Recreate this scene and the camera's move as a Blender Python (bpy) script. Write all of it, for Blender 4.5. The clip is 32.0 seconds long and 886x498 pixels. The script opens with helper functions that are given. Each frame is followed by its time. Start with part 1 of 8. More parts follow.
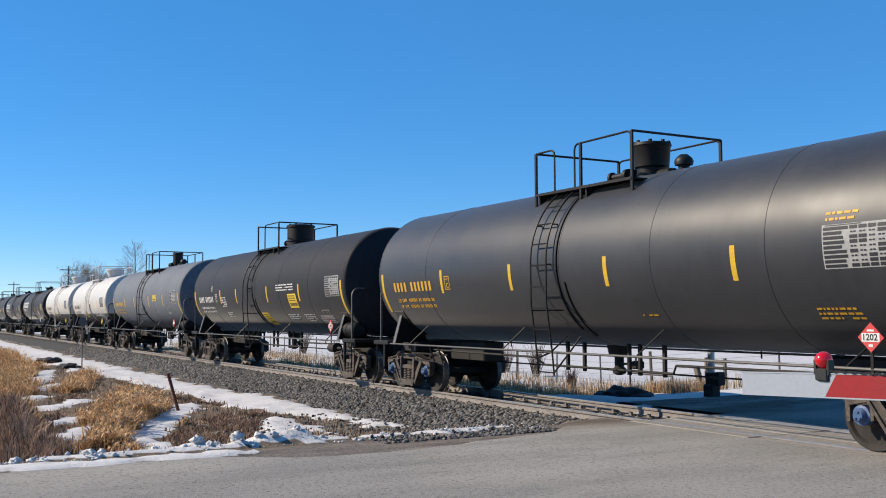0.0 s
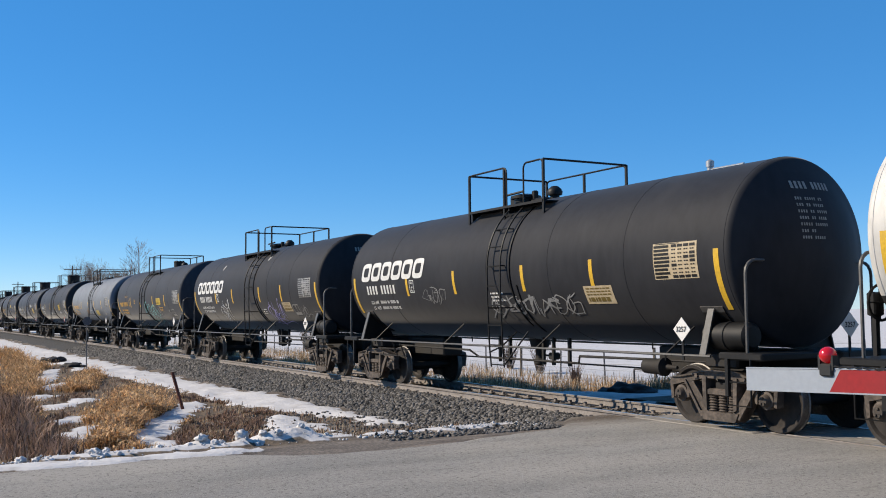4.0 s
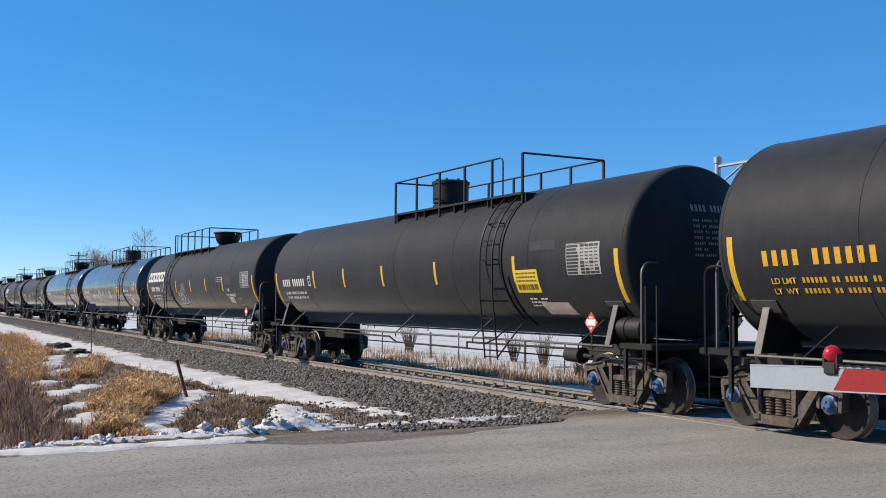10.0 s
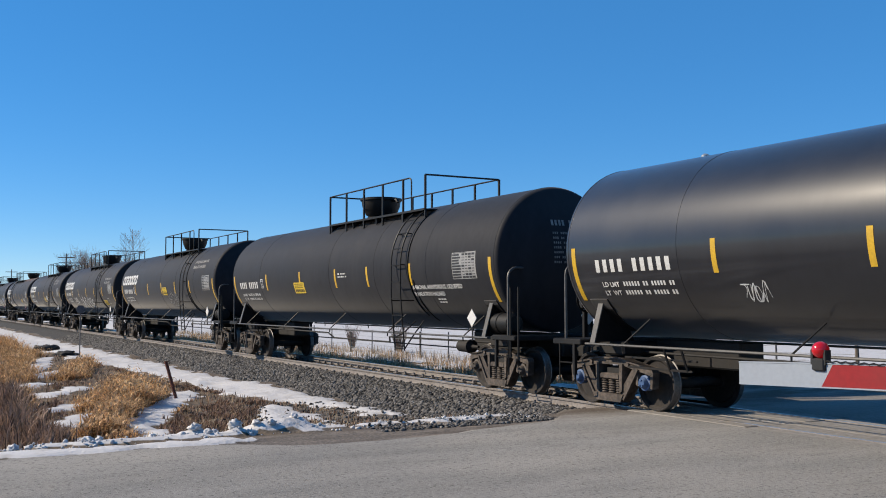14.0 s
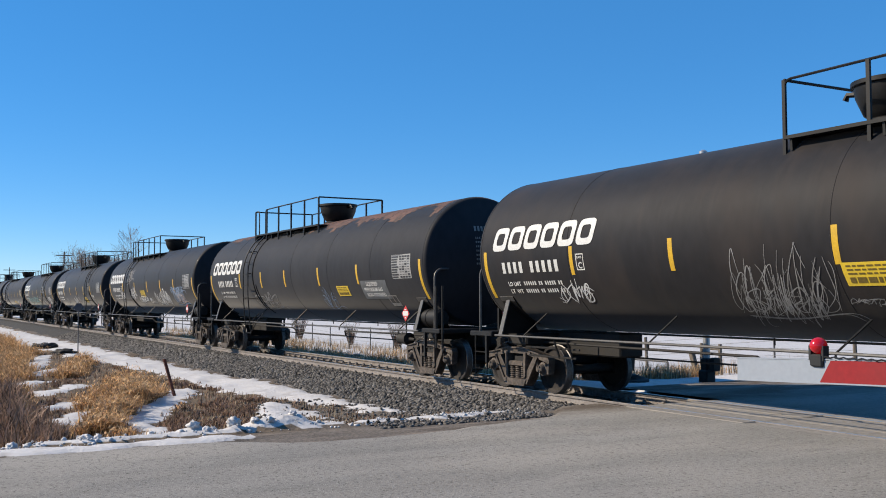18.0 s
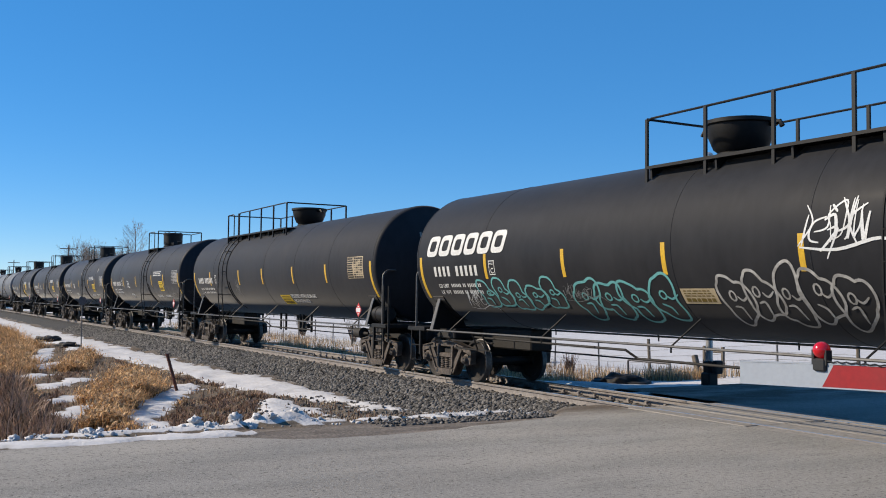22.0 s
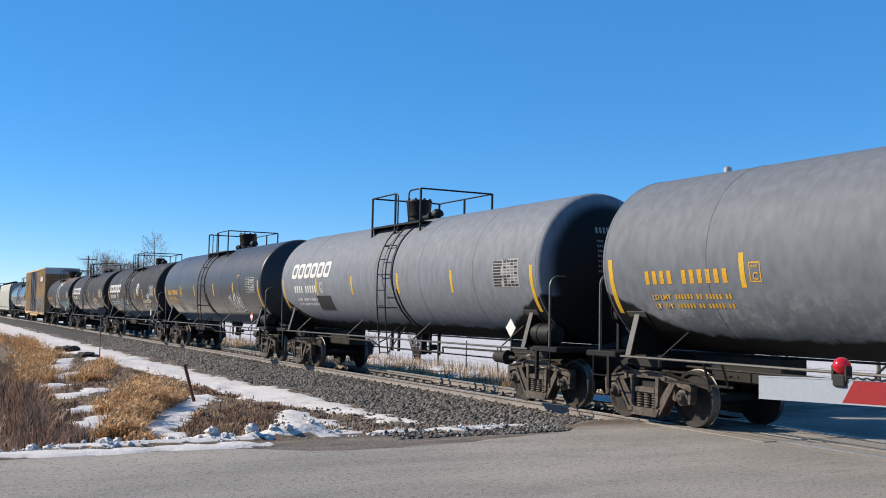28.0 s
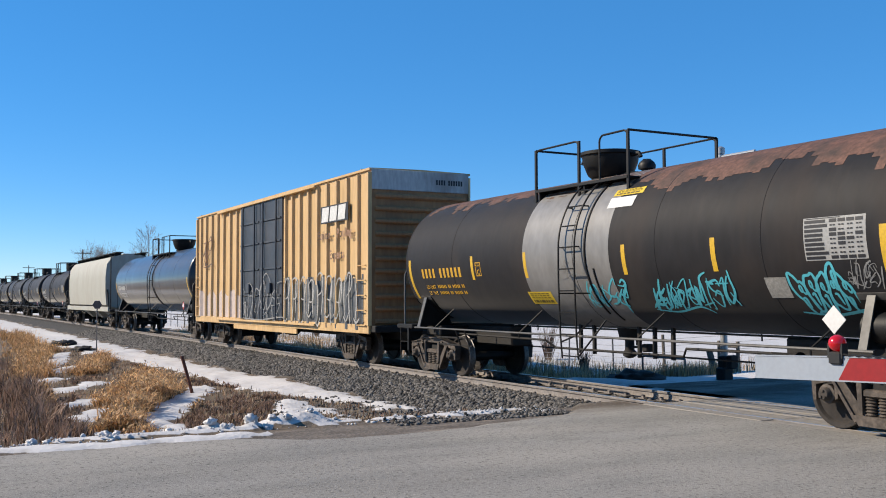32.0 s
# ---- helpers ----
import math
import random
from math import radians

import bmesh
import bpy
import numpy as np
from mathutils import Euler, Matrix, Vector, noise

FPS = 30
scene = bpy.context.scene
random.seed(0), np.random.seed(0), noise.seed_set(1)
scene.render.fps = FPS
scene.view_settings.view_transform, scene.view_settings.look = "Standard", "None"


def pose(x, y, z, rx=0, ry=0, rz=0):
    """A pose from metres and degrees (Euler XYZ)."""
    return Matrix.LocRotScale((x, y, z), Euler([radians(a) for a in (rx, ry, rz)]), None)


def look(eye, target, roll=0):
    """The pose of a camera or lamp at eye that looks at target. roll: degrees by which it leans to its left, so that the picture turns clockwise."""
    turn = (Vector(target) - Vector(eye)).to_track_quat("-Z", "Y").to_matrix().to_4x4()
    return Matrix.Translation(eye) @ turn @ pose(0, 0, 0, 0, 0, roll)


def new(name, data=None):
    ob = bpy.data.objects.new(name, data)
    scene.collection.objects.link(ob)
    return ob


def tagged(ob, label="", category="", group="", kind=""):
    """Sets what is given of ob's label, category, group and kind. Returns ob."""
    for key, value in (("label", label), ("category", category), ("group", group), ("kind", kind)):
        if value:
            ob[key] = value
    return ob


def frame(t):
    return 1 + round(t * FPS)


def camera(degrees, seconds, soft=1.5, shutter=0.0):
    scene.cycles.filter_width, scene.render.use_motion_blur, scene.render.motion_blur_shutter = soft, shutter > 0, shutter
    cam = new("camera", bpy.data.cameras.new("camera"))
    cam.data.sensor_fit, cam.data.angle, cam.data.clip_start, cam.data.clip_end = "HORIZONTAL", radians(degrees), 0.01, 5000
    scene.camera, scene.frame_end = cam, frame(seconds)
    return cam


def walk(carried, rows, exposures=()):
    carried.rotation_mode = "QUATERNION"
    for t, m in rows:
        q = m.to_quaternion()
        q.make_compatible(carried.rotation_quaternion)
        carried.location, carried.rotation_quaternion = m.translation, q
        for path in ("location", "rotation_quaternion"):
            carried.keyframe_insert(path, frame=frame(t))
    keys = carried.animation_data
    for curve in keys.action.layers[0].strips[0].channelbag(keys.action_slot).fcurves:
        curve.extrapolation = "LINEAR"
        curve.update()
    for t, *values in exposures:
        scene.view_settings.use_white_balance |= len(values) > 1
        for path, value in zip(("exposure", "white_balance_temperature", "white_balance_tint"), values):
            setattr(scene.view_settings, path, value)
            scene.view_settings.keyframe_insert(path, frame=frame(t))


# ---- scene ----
# ---- camera ----
EYE = (0.0, -12.18, 1.82)
TURNS = """
0 60.86 3.84 .20; .5 60.92 3.83 .34; 1 60.94 3.84 .32; 1.5 60.92 3.78 .30; 2 60.88 3.75 .36; 2.5 60.88 3.78 .41;
4.5 61.15 3.58 .51; 5 61.20 3.44 .46; 5.5 61.26 3.35 .47; 6 61.29 3.28 .46; 6.5 61.26 3.27 .46; 7 61.29 3.30 .43;
7.5 61.32 3.26 .26; 8 61.34 3.22 .07; 8.5 61.36 3.30 -.22; 9 61.37 3.35 -.49; 9.5 61.36 3.30 -.50; 10 61.34 3.23 -.40;
10.5 61.33 3.24 -.33; 11 61.33 3.29 -.33; 11.5 61.25 3.24 -.06; 12 61.09 3.21 -.01; 12.5 60.88 3.19 .06; 13 60.81 3.19 0;
13.5 60.74 3.24 -.13; 14 60.73 3.19 0; 14.5 60.72 3.18 .12; 16.5 60.76 3.18 .21; 17 60.68 3.08 .32; 17.5 60.64 3.04 .27;
18 60.63 3.01 .16; 18.5 60.63 3.03 .10; 19 60.63 3.06 .13; 19.5 60.64 3.04 0; 20 60.63 2.96 -.23; 20.5 60.66 2.93 -.45;
21 60.68 2.93 -.57; 21.5 60.74 2.94 -.69; 22 60.82 2.94 -.67; 22.5 60.93 2.89 -.61; 23 61.05 2.81 -.56; 23.5 61.14 2.72 -.57;
24 61.23 2.59 -.50; 24.5 61.28 2.53 -.43; 25 61.33 2.55 -.38; 25.5 61.39 2.60 -.41; 27.5 61.76 3.56 -1.05; 28 61.81 3.66 -1.05;
28.5 61.91 3.66 -1.05; 29 61.95 3.61 -.90; 29.5 61.91 3.52 -.68; 30 61.85 3.31 -.48; 30.5 61.80 3.09 -.12; 31 61.77 2.99 0;
31.5 61.73 2.94 .02; 32 61.58 2.86 .18"""
cam = camera(48.51, 32.0, soft=1.0)
walk(cam, [(t, pose(*EYE, 90 + p, r, y)) for t, y, p, r in
           ([float(v) for v in row.split()] for row in TURNS.replace("\n", " ").split(";"))],
     [(t, 0.474 + e) for t, e in ((0, .05), (1, .02), (2, -.04), (5, -.02), (8, .03), (11, .01), (13, -.09), (14, -.1), (17, 0), (19, 0), (20, -.07), (22, -.08), (24, -.02), (25, 0), (28, .09), (30, .09), (31, .08), (32, .05))])

# ---- daylight ----
SUN_FROM = Vector((-0.584, -0.811, 0)).normalized() * math.cos(radians(33)) + Vector((0, 0, math.sin(radians(33))))
sun = new("sun", bpy.data.lights.new("sun", "SUN"))
sun.data.energy, sun.data.angle, sun.data.color = 5.0, radians(0.55), (1.0, 0.87, 0.69)
sun.matrix_world = look((0, 0, 60), Vector((0, 0, 60)) - SUN_FROM)
world = bpy.data.worlds.new("world")
scene.world = world
world.use_nodes = True
_n = world.node_tree.nodes
_sky = _n.new("ShaderNodeTexSky")
_sky.sky_type, _sky.sun_disc = "NISHITA", False
_sky.sun_elevation, _sky.sun_rotation = radians(33), math.atan2(SUN_FROM.x, SUN_FROM.y)
_sky.altitude, _sky.air_density, _sky.dust_density, _sky.ozone_density = 2500, 1.0, 0.0, 4.0
_hsv = _n.new("ShaderNodeHueSaturation")
_hsv.inputs["Saturation"].default_value = 1.32
world.node_tree.links.new(_sky.outputs[0], _hsv.inputs["Color"])
_air = _n.new("ShaderNodeMix")  # clear winter air, evenly blue down to the horizon
_air.data_type = "RGBA"
_air.inputs[0].default_value, _air.inputs[7].default_value = 0.45, (0.62, 2.05, 4.5, 1)
world.node_tree.links.new(_hsv.outputs[0], _air.inputs[6])
world.node_tree.links.new(_air.outputs[2], _n["Background"].inputs[0])
_n["Background"].inputs[1].default_value = 0.1177

# ---- materials ----
def material(name, color, rough=0.6, metal=0.0, grain=0.0, grain_scale=40.0, stain=0.0, stain_color=(0.2, 0.17, 0.14), stain_scale=1.2,
             bump=0.0, bump_scale=60.0, streak=(1, 1, 1), rough_vary=0.12, per_object=0.0, island=0.0, coat=0.0, gloss=0.4, sheen=0.0):
    """A surface with fine grain, broad stains and relief, all in object space."""
    m = bpy.data.materials.new(name)
    m.use_nodes = True
    nt, n = m.node_tree, m.node_tree.nodes
    b = n["Principled BSDF"]
    b.inputs["Roughness"].default_value, b.inputs["Metallic"].default_value = rough, metal
    b.inputs["Coat Weight"].default_value, b.inputs["Coat Roughness"].default_value = coat, 0.14
    b.inputs["Specular IOR Level"].default_value = gloss
    b.inputs["Sheen Weight"].default_value, b.inputs["Sheen Roughness"].default_value, b.inputs["Sheen Tint"].default_value = sheen, 0.32, (0.78, 0.77, 0.76, 1)
    tc = n.new("ShaderNodeTexCoord")
    mp = n.new("ShaderNodeMapping")
    mp.inputs["Scale"].default_value = streak
    nt.links.new(tc.outputs["Object"], mp.inputs["Vector"])

    def noise_node(scale, detail=6.0):
        t = n.new("ShaderNodeTexNoise")
        t.inputs["Scale"].default_value, t.inputs["Detail"].default_value = scale, detail
        nt.links.new(mp.outputs[0], t.inputs["Vector"])
        return t

    def mix(a, bb, fac):
        x = n.new("ShaderNodeMix")
        x.data_type = "RGBA"
        for sock, v in ((x.inputs[6], a), (x.inputs[7], bb), (x.inputs[0], fac)):
            if isinstance(v, (tuple, float)):
                sock.default_value = (*v, 1) if isinstance(v, tuple) else v
            else:
                nt.links.new(v, sock)
        return x.outputs[2]

    def ramp(src, lo, hi, out):
        r = n.new("ShaderNodeMapRange")
        r.inputs[1].default_value, r.inputs[2].default_value, r.inputs[3].default_value, r.inputs[4].default_value = lo, hi, 0.0, out
        nt.links.new(src, r.inputs[0])
        return r.outputs[0]

    col = color
    if grain:
        g = noise_node(grain_scale)
        col = mix(tuple(c * (1 - grain) for c in color), tuple(min(1, c * (1 + grain)) for c in color), ramp(g.outputs[0], 0.3, 0.7, 1.0))
    if per_object or island:
        o = n.new("ShaderNodeObjectInfo") if per_object else n.new("ShaderNodeNewGeometry")
        src = o.outputs["Random"] if per_object else o.outputs["Random Per Island"]
        k = per_object or island
        h = n.new("ShaderNodeHueSaturation")
        h.inputs["Value"].default_value = 1.0
        r = n.new("ShaderNodeMapRange")
        r.inputs[3].default_value, r.inputs[4].default_value = 1 - k, 1 + k
        nt.links.new(src, r.inputs[0])
        nt.links.new(r.outputs[0], h.inputs["Value"])
        if isinstance(col, tuple):
            h.inputs["Color"].default_value = (*col, 1)
        else:
            nt.links.new(col, h.inputs["Color"])
        col = h.outputs[0]
    if stain:
        s = noise_node(stain_scale, 8.0)
        col = mix(col, stain_color, ramp(s.outputs[0], 0.48, 0.72, stain))
        rr = n.new("ShaderNodeMapRange")
        rr.inputs[3].default_value, rr.inputs[4].default_value = max(0.05, rough - rough_vary), min(1, rough + rough_vary)
        nt.links.new(s.outputs[0], rr.inputs[0])
        nt.links.new(rr.outputs[0], b.inputs["Roughness"])
    if isinstance(col, tuple):
        b.inputs["Base Color"].default_value = (*col, 1)
    else:
        nt.links.new(col, b.inputs["Base Color"])
    if bump:
        bn = noise_node(bump_scale)
        bp = n.new("ShaderNodeBump")
        bp.inputs["Strength"].default_value, bp.inputs["Distance"].default_value = bump, 0.02
        nt.links.new(bn.outputs[0], bp.inputs["Height"])
        nt.links.new(bp.outputs[0], b.inputs["Normal"])
    return m


def tank_paint(name, color, rough, stain=0.5, dust=(0.16, 0.14, 0.12), **kw):
    """Painted shell with cloudy dust, thin run-down streaks and small dents."""
    m = material(name, color, rough, grain=0.14, grain_scale=7.0, stain=stain, stain_color=dust, stain_scale=0.9,
                 bump=0.05, bump_scale=1.6, streak=(1.0, 1.0, 0.45), **kw)
    nt, n = m.node_tree, m.node_tree.nodes
    b = n["Principled BSDF"]
    src = b.inputs["Base Color"].links[0].from_socket
    tc, mp, nz, r, x = n.new("ShaderNodeTexCoord"), n.new("ShaderNodeMapping"), n.new("ShaderNodeTexNoise"), n.new("ShaderNodeMapRange"), n.new("ShaderNodeMix")
    mp.inputs["Scale"].default_value = (1.0, 0.12, 0.12)
    nz.inputs["Scale"].default_value, nz.inputs["Detail"].default_value, nz.inputs["Roughness"].default_value = 5.0, 9.0, 0.7
    r.inputs[1].default_value, r.inputs[2].default_value, r.inputs[4].default_value = 0.52, 0.80, min(0.6, 1.1 * stain)
    x.data_type = "RGBA"
    x.inputs[7].default_value = (*(0.35 * c + 0.65 * d for c, d in zip(color, dust)), 1)
    nt.links.new(tc.outputs["Object"], mp.inputs[0])
    nt.links.new(mp.outputs[0], nz.inputs["Vector"])
    nt.links.new(nz.outputs[0], r.inputs[0])
    nt.links.new(src, x.inputs[6])
    nt.links.new(r.outputs[0], x.inputs[0])
    nt.links.new(x.outputs[2], b.inputs["Base Color"])
    return m


BLACK = tank_paint("black_tank_paint", (0.0185, 0.0200, 0.0245), 0.6, 0.5, (0.030, 0.0315, 0.036), gloss=0.13, sheen=0.22)
BLACK_DUSTY = tank_paint("dusty_black_tank_paint", (0.0185, 0.0194, 0.0232), 0.62, 0.6, (0.0325, 0.033, 0.0365), gloss=0.10, sheen=0.24)
BLACK_SHINY = tank_paint("glossy_black_tank_paint", (0.0105, 0.0115, 0.0155), 0.42, 0.14, (0.0288, 0.0278, 0.0272), gloss=0.3, coat=0.6, sheen=0.3)
BLACK_SATIN = tank_paint("satin_black_tank_paint", (0.0160, 0.0166, 0.0192), 0.6, 0.6, (0.0275, 0.0275, 0.0298), gloss=0.10, coat=0.03, sheen=0.22)
BLACK_BROWN = tank_paint("brown_dusted_black_tank_paint", (0.0255, 0.0248, 0.0262), 0.64, 0.6, (0.046, 0.0425, 0.040), gloss=0.09, sheen=0.22)
BLACK_CLEAN = tank_paint("clean_satin_black_tank_paint", (0.02288, 0.02434, 0.02883), 0.45, 0.25, (0.03519, 0.03557, 0.03809), gloss=0.38, sheen=0.3)
BLACK_FADED = tank_paint("faded_black_tank_paint", (0.0185, 0.0196, 0.0235), 0.6, 0.5, (0.0315, 0.032, 0.036), gloss=0.12, sheen=0.24)
BLACK_RUST = tank_paint("rusty_black_tank_paint", (0.0165, 0.0162, 0.0180), 0.6, 0.5, (0.045, 0.034, 0.028), gloss=0.12, sheen=0.2)
GREY = tank_paint("grey_tank_paint", (0.112, 0.124, 0.144), 0.66, 0.07, (0.09, 0.092, 0.1), gloss=0.16)
GREY_LIGHT = tank_paint("light_grey_tank_paint", (0.143, 0.158, 0.182), 0.64, 0.12, (0.115, 0.121, 0.132), gloss=0.18)
BAND_BLUE = tank_paint("bluish_grey_band_paint", (0.058, 0.068, 0.092), 0.5, 0.3, (0.07, 0.075, 0.085), gloss=0.25, sheen=0.2)
GREY_DARK = tank_paint("dark_grey_tank_paint", (0.036, 0.040, 0.049), 0.66, 0.4, (0.046, 0.047, 0.050), gloss=0.07, sheen=0.2)
BARE_STEEL = tank_paint("bare_grey_band_paint", (0.1728, 0.1692, 0.1656), 0.42, 0.4, (0.0864, 0.0792, 0.072))
WORN_RAIL = material("worn_dark_handrail_paint", (0.062, 0.06, 0.058), 0.5, grain=0.3, grain_scale=12, stain=0.5, stain_color=(0.0936, 0.0792, 0.072), stain_scale=5.0)
RUST_TOP = material("rust_stained_paint", (0.105, 0.052, 0.036), 0.75, grain=0.4, grain_scale=14, stain=0.8, stain_color=(0.0288, 0.02448, 0.0216), stain_scale=2.2, bump=0.1)
FITTING = material("black_fitting_paint", (0.00648, 0.00648, 0.00684), 0.55, grain=0.3, grain_scale=20, stain=0.4, stain_color=(0.01584, 0.01368, 0.01224), stain_scale=3, gloss=0.25)
FITTING_WHITE = material("white_fitting_paint", (0.504, 0.4896, 0.468), 0.5, grain=0.1, grain_scale=20, stain=0.4, stain_color=(0.252, 0.216, 0.18), stain_scale=3)
UNDER = material("grimy_underframe_steel", (0.0088, 0.0078, 0.0072), 0.75, grain=0.35, grain_scale=22, stain=0.6, stain_color=(0.024, 0.018, 0.0145), stain_scale=4, bump=0.15)
TRUCK_STEEL = material("dusty_cast_truck_steel", (0.074, 0.058, 0.047), 0.7, grain=0.5, grain_scale=16, stain=0.85, stain_color=(0.0144, 0.01296, 0.01224), stain_scale=3, bump=0.25, bump_scale=35)
WHEEL_STEEL = material("brown_wheel_steel", (0.01872, 0.0144, 0.01224), 0.7, 0.1, grain=0.4, grain_scale=14, stain=0.6, stain_color=(0.01296, 0.01152, 0.0108), stain_scale=5, bump=0.1)
TREAD = material("polished_wheel_rim_steel", (0.16, 0.152, 0.145), 0.55, 0.8, grain=0.25, grain_scale=30, stain=0.6, stain_color=(0.072, 0.0576, 0.0468), stain_scale=6)
RAIL_SIDE = material("rust_brown_rail_steel", (0.1944, 0.1728, 0.1584), 0.75, 0.05, grain=0.25, grain_scale=16, stain=0.5, stain_color=(0.0936, 0.072, 0.0612), stain_scale=2.5, bump=0.15)
RAIL_HEAD = material("worn_bright_rail_head", (0.36, 0.3528, 0.3384), 0.3, 0.9, grain=0.15, grain_scale=25, stain=0.3, stain_color=(0.18, 0.144, 0.1152), stain_scale=2)
YELLOW = material("yellow_reflective_tape", (0.5184, 0.3168, 0.0216), 0.45, grain=0.12, grain_scale=30, stain=0.35, stain_color=(0.288, 0.1872, 0.0432), stain_scale=5)
YELLOW_LABEL = material("yellow_sticker_vinyl", (0.576, 0.4032, 0.0288), 0.45, grain=0.08, grain_scale=30, stain=0.3, stain_color=(0.36, 0.2592, 0.0576), stain_scale=4)
WHITE_MARK = material("white_stencil_paint", (0.5328, 0.5328, 0.5184), 0.55, grain=0.12, grain_scale=25, stain=0.4, stain_color=(0.324, 0.3096, 0.288), stain_scale=5)
YELLOW_MARK = material("orange_yellow_stencil_paint", (0.504, 0.2736, 0.0144), 0.55, grain=0.12, grain_scale=25, stain=0.4, stain_color=(0.288, 0.1584, 0.0288), stain_scale=5)
FADED_MARK = material("faded_stencil_paint", (0.2304, 0.2232, 0.2088), 0.6, grain=0.25, grain_scale=25, stain=0.5, stain_color=(0.1008, 0.0936, 0.0864), stain_scale=5)
BLACK_MARK = material("black_stencil_paint", (0.0144, 0.0144, 0.018), 0.55, grain=0.2, grain_scale=25)
STICKER_INK = material("brown_black_sticker_ink", (0.1152, 0.0792, 0.0144), 0.55, grain=0.2, grain_scale=25)
TABLE_WHITE = material("pale_data_panel_paint", (0.2592, 0.2592, 0.2556), 0.55, grain=0.15, grain_scale=20, stain=0.4, stain_color=(0.288, 0.2736, 0.252), stain_scale=5)
TABLE_TAN = material("tan_data_panel_paint", (0.3744, 0.3024, 0.1944), 0.55, grain=0.15, grain_scale=20, stain=0.4, stain_color=(0.252, 0.2016, 0.144), stain_scale=5)
SPRAY_WHITE = material("white_spray_paint", (0.5184, 0.5256, 0.5256), 0.6, grain=0.15, grain_scale=30, stain=0.4, stain_color=(0.288, 0.288, 0.288), stain_scale=3)
SPRAY_GREY = material("thin_grey_spray_paint", (0.2016, 0.2016, 0.2016), 0.6, grain=0.25, grain_scale=20, stain=0.5, stain_color=(0.0864, 0.0864, 0.0864), stain_scale=3)
RUST_SMEAR = material("ochre_rust_smear", (0.216, 0.1368, 0.0648), 0.7, grain=0.3, grain_scale=14, stain=0.7, stain_color=(0.1224, 0.1224, 0.126), stain_scale=3)
SPRAY_PALE = material("worn_pale_spray_paint", (0.3024, 0.2952, 0.2808), 0.6, grain=0.3, grain_scale=14, stain=0.7, stain_color=(0.108, 0.1044, 0.1008), stain_scale=3)
SPRAY_CYAN = material("cyan_spray_paint", (0.072, 0.36, 0.432), 0.55, grain=0.15, grain_scale=30, stain=0.3, stain_color=(0.0432, 0.2016, 0.2592), stain_scale=3)
SPRAY_TEAL = material("teal_spray_paint", (0.1152, 0.3312, 0.3312), 0.55, grain=0.15, grain_scale=30, stain=0.3, stain_color=(0.0576, 0.18, 0.1872), stain_scale=3)
SPRAY_VIOLET = material("violet_spray_paint", (0.2448, 0.2304, 0.4464), 0.55, grain=0.15, grain_scale=30, stain=0.3, stain_color=(0.144, 0.144, 0.252), stain_scale=3)
SPRAY_BLUE = material("pale_blue_spray_paint", (0.1584, 0.2376, 0.36), 0.55, grain=0.15, grain_scale=30, stain=0.3, stain_color=(0.288, 0.3024, 0.3168), stain_scale=3)
PLACARD_RED = material("red_placard_card", (0.4464, 0.036, 0.036), 0.5, grain=0.08, grain_scale=20, stain=0.2, stain_color=(0.36, 0.144, 0.1296))
PLACARD_WHITE = material("white_placard_card", (0.5616, 0.5544, 0.54), 0.5, grain=0.06, grain_scale=20, stain=0.2, stain_color=(0.36, 0.3312, 0.3024))
PLACARD_YELLOW = material("yellow_placard_card", (0.576, 0.4752, 0.036), 0.5, grain=0.06, grain_scale=20, stain=0.2, stain_color=(0.36, 0.3024, 0.072))
BLUE_CAP = material("blue_bearing_cap_paint", (0.0432, 0.0864, 0.1872), 0.5, grain=0.2, grain_scale=30, stain=0.4, stain_color=(0.216, 0.252, 0.324), stain_scale=12)
BOX_YELLOW = material("weathered_boxcar_yellow", (0.485, 0.32, 0.15), 0.6, grain=0.14, grain_scale=6, stain=0.5, stain_color=(0.288, 0.1728, 0.0648), stain_scale=0.9, bump=0.05, streak=(1.5, 1, 0.3))
# shade put into colour: a darker, redder yellow for the boxcar's ends
BOX_END = material("shade_browned_end_paint", (0.3024, 0.1476, 0.0612), 0.65, grain=0.2, grain_scale=6, stain=0.7, stain_color=(0.1728, 0.0864, 0.0432), stain_scale=1.1, bump=0.05, streak=(1, 1.5, 0.3))
BOX_DOOR = material("blue_black_door_paint", (0.0252, 0.03024, 0.0396), 0.5, grain=0.2, grain_scale=8, stain=0.5, stain_color=(0.072, 0.0756, 0.0864), stain_scale=1.4)
BOX_WHITE = material("dirty_white_panel_paint", (0.3744, 0.3816, 0.3816), 0.6, grain=0.15, grain_scale=10, stain=0.7, stain_color=(0.1728, 0.144, 0.1224), stain_scale=1.2, streak=(1, 1.4, 0.4))
SPRAY_FILL = material("dark_grey_spray_fill", (0.072, 0.0792, 0.0864), 0.55, grain=0.25, grain_scale=8, stain=0.4, stain_color=(0.144, 0.144, 0.144), stain_scale=2)
SPRAY_PINK = material("pale_pink_spray_fill", (0.432, 0.36, 0.3312), 0.6, grain=0.15, grain_scale=8, stain=0.5, stain_color=(0.36, 0.2448, 0.1152), stain_scale=2)
HOPPER = material("pale_cement_grey_hopper_paint", (0.3096, 0.3024, 0.2628), 0.6, grain=0.1, grain_scale=6, stain=0.5, stain_color=(0.2592, 0.2376, 0.1944), stain_scale=0.8, streak=(1.4, 1, 0.3))

